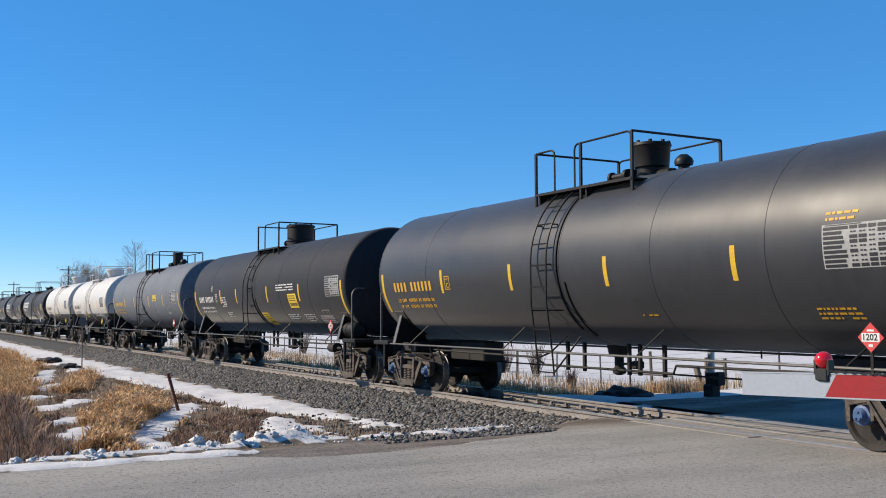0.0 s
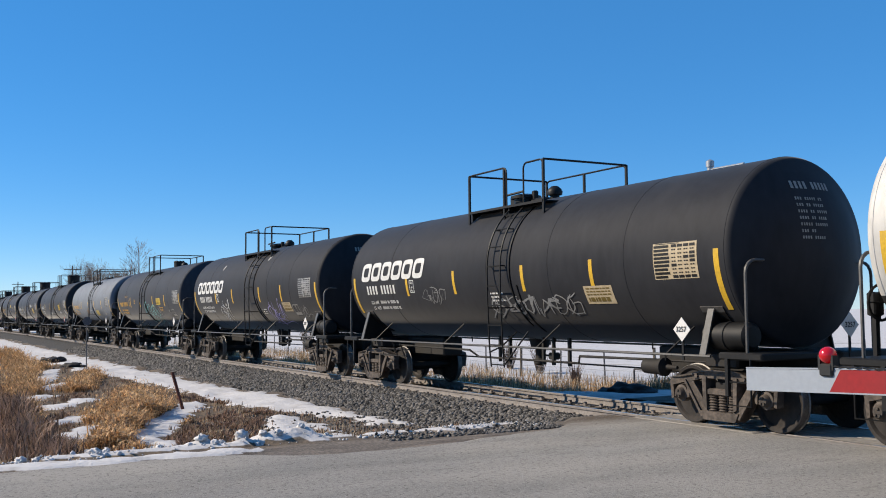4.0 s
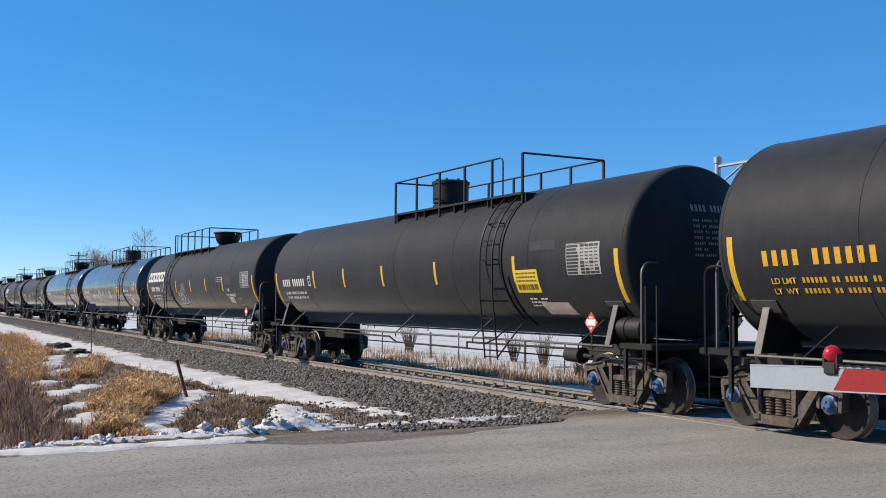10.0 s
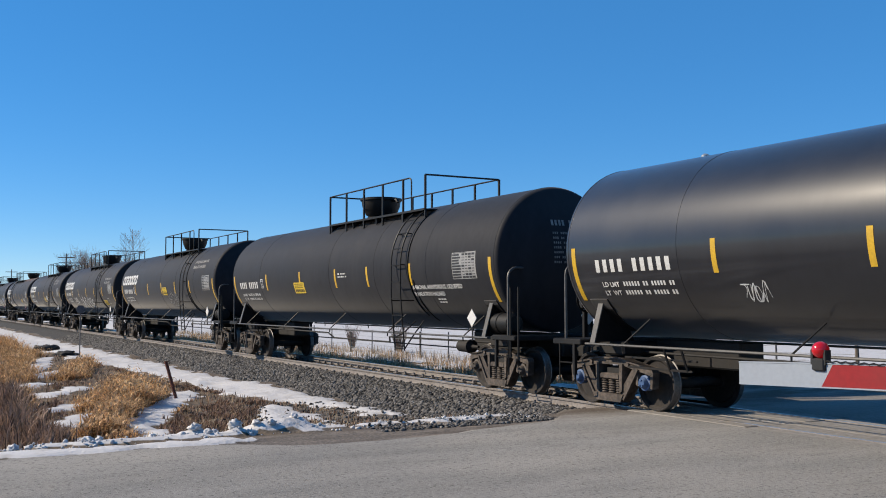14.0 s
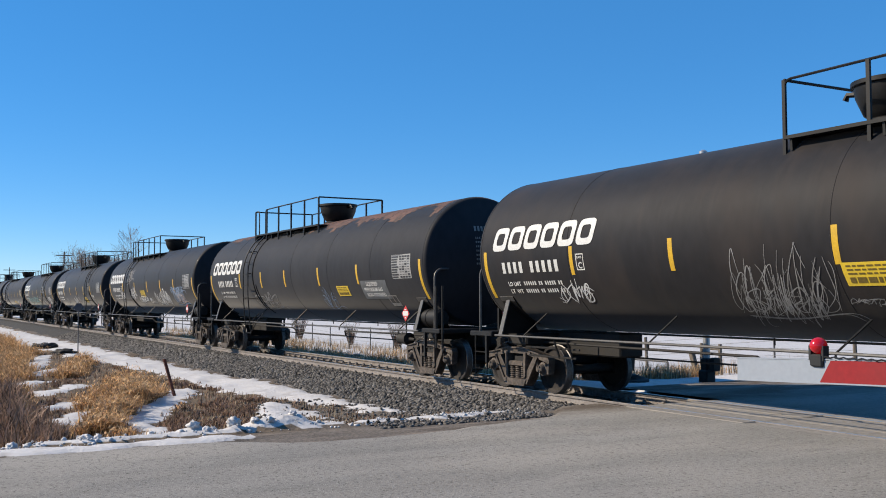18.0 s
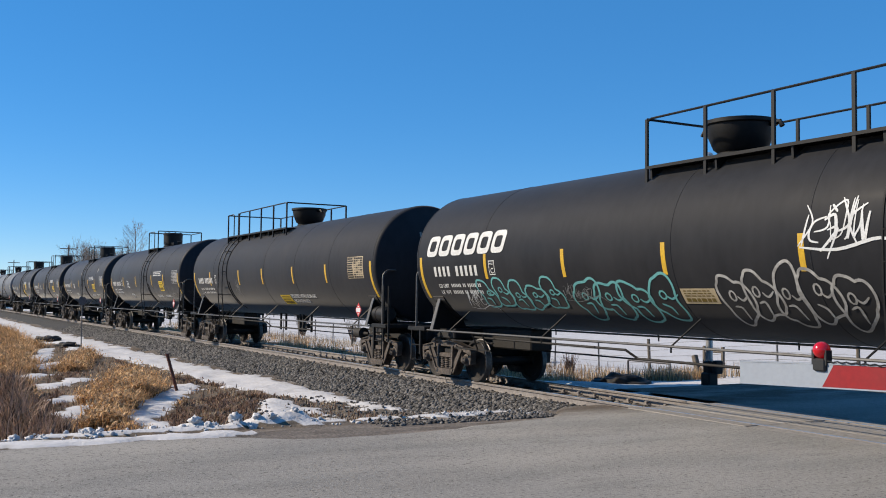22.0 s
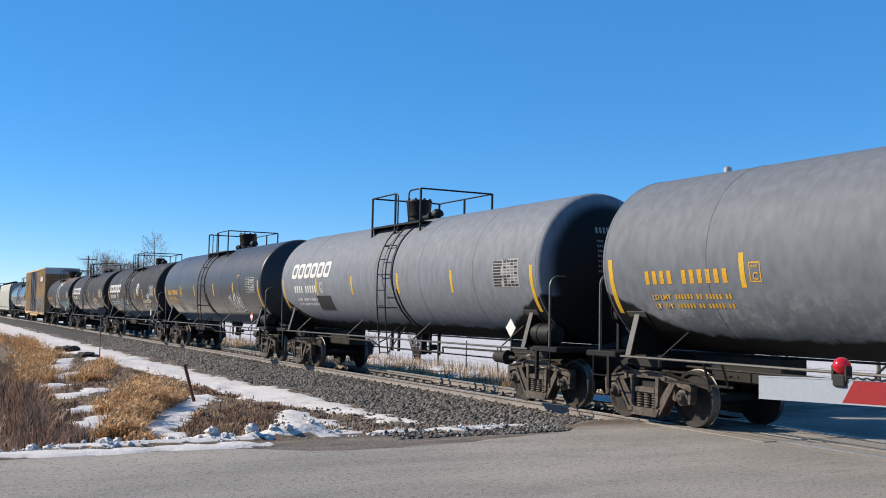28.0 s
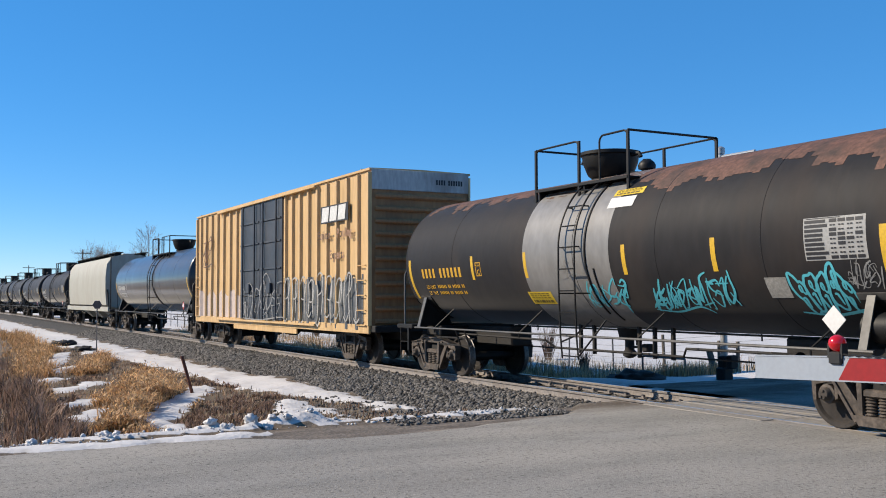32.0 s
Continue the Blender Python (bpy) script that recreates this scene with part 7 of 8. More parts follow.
    for at, hs, box, lad, dome, seed, lab in ((-468.17, 7.34, (-0.44, 1.5), 1.07, 0.14, 26, "black tank car with scuffed dusty patches and white stencils"), (-485.62, 7.32, (-0.4, 1.52), 0.95, 0.25, 27, "black tank car with white stencils and torn white stickers"),
                                              (-503.08, 7.36, (-0.45, 1.6), 1.0, 0.15, 28, "black tank car with a yellow sticker and white fine print"), (-520.53, 7.35, (-0.45, 1.55), 1.0, 0.2, 29, "dull black tank car with yellow stickers")):
        tank_car(at, hs, BLACK_SCUFF if seed == 26 else B, lab, box, lad, dome, seed=seed, stickers=((3.82, -0.74, 0.74, 0.47, YL, -0.06), (2.72, -0.08, 1.85, 0.31, GREY_DARK, 0)) if seed != 29 else ((2.0, -1.15, 0.7, 0.6, YL, -0.3), (3.6, -0.5, 0.7, 0.5, YL, 0)),
                 prints=((-3.2, -0.2, 0.6, 5, W), (-3.0, -0.85, 0.8, 4, W), (2.8, 0.18, 1.6, 3, W), (2.7, -0.95, 1.0, 2, W), (4.2, -0.95, 1.1, 2, W)), plates=((5.8, -1.2, 0.52, 0.36),), discs=((-0.2, 0.45), (5.45, 0.55)) if seed == 27 else (), tags=(), table_x=1.1, valve=0, vent=0.75, **icr)
    tank_car(-537.97, 7.35, GREY_SCUFF, "grey tank car with orange stencils and pale scuffs", (-0.68, 1.62), 0.75, -0.33, "small", marks=Y, seed=30, stripes=(-4.27, -1.5, 1.3, 4.2), hazard=(RED, ""), mark_x=0.9, table_x=1.3, vent=-0.7)
    tank_car(-555.24, 7.39, GREY_ENDED, "grey tank car with a white emblem and a black end", (-1.38, 1.58), 0.58, -0.59, "small", seed=31, logo_x=0.85, mark_x=1.05, stripes=(-4.4, -1.68, 1.28, 4.1), hazard=(WHT, ""), logo=True, groups=(4, 5), stickers=((-4.55, -1.0, 1.15, 0.48, BLACK_MARK, 0),), vent=0.75)
    tank_car(-572.65, 7.29, BLACK_CLEAN, "black tank car with orange-yellow stencils and white tags", (-1.33, 1.63), -0.38, 0.89, "small", marks=Y, seed=32, stripes=(-4.25, -1.73, 1.37, 4.15), radius=1.55, hazard=(RED, ""), words=(("THE TANK CAR PEOPLE", -6.5, -0.56, 0.11, Y),), mark_v=-0.38,
             tags=((3.4, 4.85, -1.1, -0.4, SPRAY_WHITE, 4, 0.04), (-3.35, -1.1, -1.25, -0.78, SPRAY_PALE, 6, 0.035), (-5.2, -4.35, -1.4, -0.8, SPRAY_GREY, 4, 0.025), (4.3, 4.85, -0.95, -0.55, SPRAY_WHITE, 2, 0.025)), prints=((4.6, 0.3, 0.5, 2, Y),), vent=-0.75, valve=0.85)
    tank_car(-589.36, 6.74, BLACK_BROWN, "black tank car with a white emblem and pale blue graffiti", (-1.36, 1.55), -0.52, 0.82, "short", seed=33, drop=0.04, stripes=(-3.76, -1.53, 1.38, 3.52), radius=1.49, hazard=(WHT, "3257"), **pro, stickers=((3.6, -0.85, 0.78, 0.3, TABLE_TAN, 0),),
             tags=((-4.4, -1.0, -1.45, -0.6, SPRAY_BLUE, 7, 0.09), (-4.3, -1.1, -1.4, -0.65, SPRAY_WHITE, 8, 0.035), (-6.2, -5.2, -1.25, -0.8, SPRAY_GREY, 5, 0.025), (-0.15, 1.2, -1.0, -0.55, SPRAY_PALE, 4, 0.035), (1.95, 2.65, -0.25, 0.22, SPRAY_WHITE, 3, 0.05), (2.05, 2.55, 0.24, 0.36, SPRAY_WHITE, 2, 0.03), (1.9, 2.5, -1.3, -0.75, SPRAY_GREY, 3, 0.016), (4.55, 5.2, -0.6, -0.3, SPRAY_WHITE, 3, 0.045), (4.75, 5.5, -0.94, -0.5, SPRAY_GREY, 3, 0.035), (3.3, 3.6, -0.9, -0.6, SPRAY_WHITE, 1, 0.03)), discs=((-3.26, 0.64), (0.22, 0.63), (5.9, 1.3)), plates=((4.4, -0.93, 0.4, 0.3),))
    tank_car(-605.55, 6.68, BLACK_BROWN, "dull black tank car with a white emblem and white tags", (-1.22, 1.62), -0.44, -0.03, "low", seed=34, drop=0.04, lip=0.31, stripes=(-3.65, -1.31, 1.2, 3.56), radius=1.485, hazard=(WHT, "3257"), table_mat=TABLE_TAN, **pro, bands=((-1.2, -0.5, BLACK_FADED),),
             stickers=((3.6, -0.7, 0.72, 0.31, TABLE_TAN, 0),), tags=((-4.5, -2.65, -1.25, -0.68, SPRAY_GREY, 6, 0.03), (-1.0, 0.55, -1.3, -0.8, SPRAY_WHITE, 6, 0.04), (2.7, 3.6, -1.0, -0.34, SPRAY_WHITE, 4, 0.035), (3.6, 4.6, -1.15, -0.82, SPRAY_WHITE, 4, 0.035), (5.5, 5.9, -0.94, -0.58, SPRAY_GREY, 3, 0.02), (2.2, 2.7, -1.2, -0.8, SPRAY_GREY, 3, 0.014)), plates=((4.43, -0.85, 0.52, 0.3),))
    tank_car(-621.73, 6.64, BR, "rust-topped black tank car with a bare band and cyan graffiti", (-1.75, 1.16), 0.02, -0.68, "bowl", marks=Y, seed=35, drop=0.04, table_x=1.25, stripes=(-3.65, -1.56, 1.51, 3.65), radius=1.485, hazard=(WHT, ""), rust_top=1, bands=((-1.62, 1.12, BARE_STEEL),),
             stickers=((-1.75, -1.1, 0.8, 0.3, YL, 0), (0.9, 0.98, 0.8, 0.15, YL, 0), (0.88, 0.72, 0.7, 0.22, W, 0), (4.55, -0.96, 0.4, 0.34, F, 0)),
             tags=((0.2, 1.35, -1.18, -0.65, SPRAY_CYAN, 4, 0.05), (1.95, 2.8, -1.16, -0.68, SPRAY_CYAN, 4, 0.05), (2.87, 3.85, -1.1, -0.63, SPRAY_CYAN, 4, 0.05), (5.05, 6.0, -1.18, -0.55, SPRAY_CYAN, 5, 0.06), (6.0, 6.5, -0.8, -0.45, SPRAY_GREY, 4, 0.02), (-0.6, -0.1, -0.45, -0.2, SPRAY_GREY, 4, 0.012)))
    boxcar(-639.6)
    tank_car(-658.6, 8.4, BS, "glossy blue-black tank car with clean reflections", (-0.8, 3.0), 1.0, 1.6, "bowl", seed=37, hazard=(RED, ""), stripes=0, table=False, lpg=True, outlet=False, valve=0)
    hopper_car(-678.6)
    for at, seed, lab in ((-697.0, 39, "dull black tank car far back in the train"), (-714.6, 40, "dusty black tank car far back in the train"), (-732.2, 41, "black tank car near the end of the view"), (-749.8, 42, "faded black tank car at the end of the view"), (-767.4, 43, "last black tank car in view")):
        tank_car(at, 7.3, BD, lab, (-1.2, 1.6), -0.4, 0.5, seed=seed, hazard=(RED, ""))


def boxcar(at):
    car = thing("boxcar", "weathered yellow double-door boxcar with graffiti along the bottom", "boxcar", "cars of the freight train", m=pose(at, 0, 0))
    CARS.append((car, at))
    hl, hw, z0, z1 = 8.92, 1.48, 0.98, 5.33
    part("body_shell", Geo().box(-hl, hl, -hw, hw, z0, z1 - 0.05, 0.02).mesh("body_shell", BOX_YELLOW, 30), car)
    g = Geo()
    g.rings([[(x, -hw - 0.06, z1 - 0.10), (x, -hw - 0.06, z1 - 0.04), (x, 0, z1 - 0.015), (x, hw + 0.06, z1 - 0.04), (x, hw + 0.06, z1 - 0.10)] for x in (-hl - 0.03, hl + 0.03)], caps=True)
    part("roof", g.mesh("roof", BOX_YELLOW, 20), car)
    for k in range(0, 14, 13):
        part("roof_rib", cached("roof_rib", lambda: Geo().tube([(0, -hw - 0.04, z1 - 0.03), (0, 0, z1 + 0.0), (0, hw + 0.04, z1 - 0.03)], 0.03, 5).mesh("roof_rib", BOX_WHITE)), car, pose(-hl + 0.6 + 1.28 * k, 0, 0))
    ribs = [-8.86, -8.2, -7.4, -6.55, -5.7, -4.85, -3.95, -3.1, -2.5, 2.3, 2.95, 3.65, 4.4, 5.15, 5.9, 6.65, 7.4, 8.15, 8.86]
    for s in (-1, 1):
        for x in ribs:
            part("side_post", cached("side_post", lambda: Geo().add([(a, y, z) for z in (z0 + 0.12, z1 - 0.16) for a, y in ((-0.11, 0), (-0.065, -0.085), (0.065, -0.085), (0.11, 0))], [(0, 1, 5, 4), (1, 2, 6, 5), (2, 3, 7, 6), (0, 3, 2, 1), (4, 5, 6, 7)]).mesh("side_post", BOX_YELLOW, 20)), car, pose(x, s * hw, 0, 0, 0, 0 if s < 0 else 180))
        part("side_sill", cached("box_sill", lambda: Geo().box(-hl, hl, -0.05, 0.02, z0 - 0.1, z0 + 0.14, 0.01).box(-3.4, 3.4, -0.04, 0.0, z0 - 0.26, z0 - 0.06).mesh("side_sill", BOX_YELLOW, 30)), car, pose(0, s * (hw + 0.02), 0, 0, 0, 0 if s < 0 else 180))
        for x0, x1 in ((-2.42, -0.17), (-0.13, 2.14)):
            d = part("door", Geo().box(x0, x1, -0.10, 0.0, z0 + 0.12, z1 - 0.2, 0.015).mesh("door", BOX_DOOR, 30), car, pose(0, s * (hw + 0.01), 0, 0, 0, 0 if s < 0 else 180), "blue-black plug door")
            for z in (1.9, 2.8, 3.7, 4.45):
                part("door_rib", Geo().box(x0 + 0.08, x1 - 0.08, -0.14, -0.1, z, z + 0.06, 0.01).mesh("door_rib", BOX_DOOR), d)
            for x in (x0 + 0.45, x1 - 0.45):
                part("lock_bar", Geo().tube([(x, -0.16, z0 + 0.15), (x, -0.16, z1 - 0.25)], 0.03, 6).mesh("lock_bar", BOX_DOOR), d)
            part("gear_box", Geo().box((x0 + x1) / 2 - 0.18, (x0 + x1) / 2 + 0.18, -0.2, -0.1, 2.0, 2.35, 0.02).mesh("gear_box", BOX_DOOR), d)
        for z in (z0 + 0.02, z1 - 0.2):
            part("door_track", cached(("dtrack", z), lambda: Geo().box(-5.4, 5.2, -0.16, 0.0, z, z + 0.07, 0.01).mesh("door_track", BOX_YELLOW)), car, pose(0, s * (hw + 0.02), 0, 0, 0, 0 if s < 0 else 180))
    # corrugated end with a white header
    for s in (-1, 1):
        turn = pose(0, 0, 0, 0, 0, 0 if s > 0 else 180)
        for k in range(11):
            part("end_rib", cached("end_rib", lambda: Geo().tube([(hl, -hw + 0.12, 0), (hl + 0.05, -hw + 0.3, 0), (hl + 0.05, hw - 0.3, 0), (hl, hw - 0.12, 0)], 0.075, 8).mesh("end_rib", BOX_END)), car, turn @ pose(0, 0, 1.2 + 0.335 * k))
        part("end_wall", cached("end_wall", lambda: Geo().box(hl - 0.01, hl + 0.012, -hw + 0.004, hw - 0.004, 1.0, 4.72).mesh("end_wall", BOX_END)), car, turn, "corrugated end wall, its yellow browned by painted shade")
        part("end_header", cached("end_header", lambda: Geo().box(hl, hl + 0.05, -hw, hw, 4.72, z1 - 0.06, 0.01).mesh("end_header", BOX_WHITE)), car, turn, "dirty white end panel")
        on_end = lambda x, v, e: (hl + 0.05 + e, x, v)
        part("end_number", cached("end_number", lambda: bars(0.45, 1.3, 4.92, 5.06, (4, 6), on_end).mesh("end_number", BLACK_MARK, 0)), car, turn)
        part("end_sill", cached("end_sill", lambda: Geo().box(hl - 0.1, hl + 0.28, -hw, hw, 0.92, 1.1, 0.02).mesh("end_sill", UNDER, 30)), car, turn)
        part("coupler", cached("box_coupler", lambda: coupler_mesh(0.75)), car, turn @ pose(hl + 0.2, 0, 0))
        for yy in (-hw - 0.06, hw + 0.06):
            for z in (1.1, 1.5, 1.9, 2.3, 2.7):
                part("grab_iron", cached("grab", lambda: Geo().tube([(-0.28, 0.06, 0), (-0.28, 0, 0), (0.28, 0, 0), (0.28, 0.06, 0)], 0.016, 5).mesh("grab_iron", BOX_YELLOW)), car, pose(s * (hl - 0.4), yy - 0.05 * (1 if yy < 0 else -1), z, 0, 0, 0 if yy < 0 else 180))
    part("center_sill", Geo().box(-hl, hl, -0.32, 0.32, 0.68, 1.0, 0.02).mesh("center_sill", UNDER, 30), car)
    for x in (-6.6, 6.6):
        truck(car, x, False)
    part("brake_cylinder", CACHE["bcyl"], car, pose(-1.6, -0.8, 0.82))
    part("air_reservoir", CACHE["reservoir"], car, pose(0.6, -0.7, 0.8))
    # paint on the side
    def fitted(x, v, e):
        """Over the posts where the paint crosses them."""
        near = min(abs(x - r) for r in ribs)
        return (x, -hw - e - (0.086 if near < 0.085 else 0.0), v)
    g = Geo()
    for k in range(52):
        x = 2.2 + 0.12 * k
        top = 2.35 + 0.12 * math.sin(2.1 * k * 0.12 * 3) + 0.05 * math.sin(k)
        if x < 8.4:
            patch(g, x, x + 0.121, 0.98, top, 0.006, fitted)
    part("graffiti", g.mesh("graffiti", SPRAY_FILL, 0), car, None, "dark grey block of spray paint")
    g = Geo()
    for k in range(50):
        x = -8.6 + 0.12 * k
        if x < -2.5:
            patch(g, x, x + 0.121, 1.1, 2.05 + 0.12 * math.sin(k * 0.5), 0.006, fitted)
    part("graffiti", g.mesh("graffiti", SPRAY_PINK, 0), car, None, "pale pink block of spray paint")
    side = flat_side(-hw - 0.088)
    rng, g = random.Random(77), Geo()
    for k in range(17):
        x = 2.35 + 0.36 * k
        top, low = 2.42 + rng.uniform(-0.12, 0.1), 1.15 + rng.uniform(-0.1, 0.3)
        tapered(g, curve_through([(x, low), (x + rng.uniform(-0.1, 0.1), (low + top) / 2), (x + rng.uniform(-0.05, 0.12), top)]), 0.07, 0.004 + 0.0004 * k, side)
        if k % 2:
            tapered(g, curve_through([(x - 0.3, top - rng.uniform(0, 0.2)), (x - 0.1, top + 0.06), (x + 0.12, top - 0.05), (x + 0.05, top - rng.uniform(0.35, 0.6)), (x - 0.25, top - 0.6)]), 0.06, 0.012 + 0.0004 * k, side)
        else:
            tapered(g, curve_through([(x - 0.1, low + 0.05), (x + 0.1, low - 0.08), (x + 0.3, low + rng.uniform(0.0, 0.2))]), 0.06, 0.02 + 0.0004 * k, side)
    part("graffiti", g.mesh("graffiti", SPRAY_PALE, 0), car, None, "white spray-paint outline letters")
    part("graffiti", scribble(-2.2, 2.1, 1.2, 2.4, 79, 0.05, 6, flat_side(-hw - 0.15)).mesh("graffiti", SPRAY_GREY, 0), car, None, "thin grey spray-paint tags")
    part("graffiti", scribble(-7.7, -6.6, 3.2, 4.3, 81, 0.05, 2, side).mesh("graffiti", RUST_TOP, 0), car, None, "faded brown spray-paint scrawl")
    p = part("emblem_panel", Geo().box(5.55, 7.6, -0.012, 0.0, 4.0, 4.5).mesh("emblem_panel", BLACK_MARK), car, pose(0, -hw - 0.09, 0), "black emblem panel with white shapes")
    g = Geo()
    for k in range(3):
        patch(g, 5.62 + 0.62 * k, 6.14 + 0.62 * k, 4.04, 4.46, 0.02, flat_side(0.0), 0.2)
    part("emblem_shape", g.mesh("emblem_shape", WHITE_MARK, 0), p)
    for body, x, v in (("Railcar", 5.3, 3.55), ("Pooling", 6.75, 3.55), ("Experts", 6.2, 2.95)):
        part("lettering", letters_mesh(body, x, v, 0.36, GRASS_BROWN, side, 1.0, 0.004), car, None, "faded brown lettering")


def hopper_car(at):
    car = thing("hopper_car", "pale grey curved-side covered hopper car", "hopper car", "cars of the freight train", m=pose(at, 0, 0))
    CARS.append((car, at))
    hl, g, rings = 7.9, Geo(), []
    prof = [(-1.0, 1.3), (-1.45, 1.45), (-1.52, 2.2), (-1.53, 3.2), (-1.45, 4.0), (-1.15, 4.45), (-0.6, 4.6), (0.6, 4.6), (1.15, 4.45), (1.45, 4.0), (1.53, 3.2), (1.52, 2.2), (1.45, 1.45), (1.0, 1.3)]
    for x in (-hl, -hl / 3, hl / 3, hl):
        rings.append([(x, y, z) for y, z in prof])
    part("body_shell", g.rings(rings, caps=True).mesh("body_shell", HOPPER, 40), car)
    part("roof_hatch", Geo().box(-hl + 0.8, hl - 0.8, -0.35, 0.35, 4.58, 4.72, 0.03).mesh("roof_hatch", HOPPER, 30), car)
    for s in (-1, 1):
        turn = pose(0, 0, 0, 0, 0, 0 if s > 0 else 180)
        part("end_frame", cached("hop_end", lambda: Geo().box(hl + 0.2, hl + 1.2, -1.45, 1.45, 1.05, 1.2, 0.02).tube([(hl + 1.1, -1.4, 1.2), (hl + 1.1, -1.4, 4.3), (hl, -1.2, 4.5)], 0.035, 6).tube([(hl + 1.1, 1.4, 1.2), (hl + 1.1, 1.4, 4.3), (hl, 1.2, 4.5)], 0.035, 6).tube([(hl + 0.6, -1.4, 1.2), (hl, -1.4, 2.4)], 0.05, 6).tube([(hl + 0.6, 1.4, 1.2), (hl, 1.4, 2.4)], 0.05, 6).mesh("end_frame", UNDER)), car, turn)
        part("end_slope", cached("hop_slope", lambda: Geo().add([(hl, -1.4, 2.6), (hl, 1.4, 2.6), (hl - 1.6, 1.3, 1.2), (hl - 1.6, -1.3, 1.2), (hl, -1.4, 2.55), (hl, 1.4, 2.55), (hl - 1.6, 1.3, 1.15), (hl - 1.6, -1.3, 1.15)], [(0, 1, 2, 3), (7, 6, 5, 4), (0, 4, 5, 1), (2, 6, 7, 3)]).mesh("end_slope", HOPPER)), car, turn)
        part("coupler", CACHE["box_coupler"], car, turn @ pose(hl + 1.1, 0, 0))
        truck(car, s * (hl - 0.6), False)
        part("side_sill", cached("hop_sill", lambda: Geo().box(-hl - 0.9, hl + 0.9, -0.04, 0.04, 1.05, 1.35, 0.01).mesh("side_sill", HOPPER)), car, pose(0, s * 1.47, 0))
    for s in (-1, 1):
        part("roof_walkway", cached("hop_walk", lambda: Geo().box(-hl - 0.4, hl + 0.4, -0.22, 0.22, 4.72, 4.76).mesh("roof_walkway", FITTING)), car, pose(0, s * 0.75, 0))
        for k in range(9):
            part("walkway_bracket", cached("hop_brk", lambda: Geo().box(-0.03, 0.03, -0.2, 0.2, 4.5, 4.73).mesh("walkway_bracket", FITTING)), car, pose(-hl + 0.2 + 1.92 * k, s * 0.75, 0))
    for x in (-4.2, 0, 4.2):
        part("discharge_chute", cached("chute", lambda: Geo().add([(a, b, z) for z, k in ((0.55, 0.3), (1.35, 1.0)) for a, b in ((-1.3 * k, -1.2 * k), (1.3 * k, -1.2 * k), (1.3 * k, 1.2 * k), (-1.3 * k, 1.2 * k))], [(3, 2, 1, 0), (4, 5, 6, 7), (0, 1, 5, 4), (1, 2, 6, 5), (2, 3, 7, 6), (3, 0, 4, 7)]).mesh("discharge_chute", HOPPER, 20)), car, pose(x, 0, 0))
    part("center_sill", Geo().box(-hl - 1.0, hl + 1.0, -0.25, 0.25, 0.85, 1.1).mesh("center_sill", UNDER), car)


add_cars()


# ---- crossing, fence, trees and small things ----
def make_crossing():
    deck = thing("crossing_deck", "dusty worn panel deck of the level crossing", "level crossing", kind="structure")
    for y0, y1 in ((-1.075, -0.793), (-0.69, -0.226), (-0.222, 0.222), (0.226, 0.69), (0.793, 1.225)):
        for k in range(4):
            x0 = -13.35 + 2.72 * k
            part("panel", cached(("panel", round(y1 - y0, 2)), lambda: Geo().box(0.01, 2.70, 0, y1 - y0, -0.16, -0.006, 0.012).mesh("panel", PLANK, 30)), deck, pose(x0, y0, 0.004 * ((k * 7 + int(10 * y0)) % 3 - 1)))


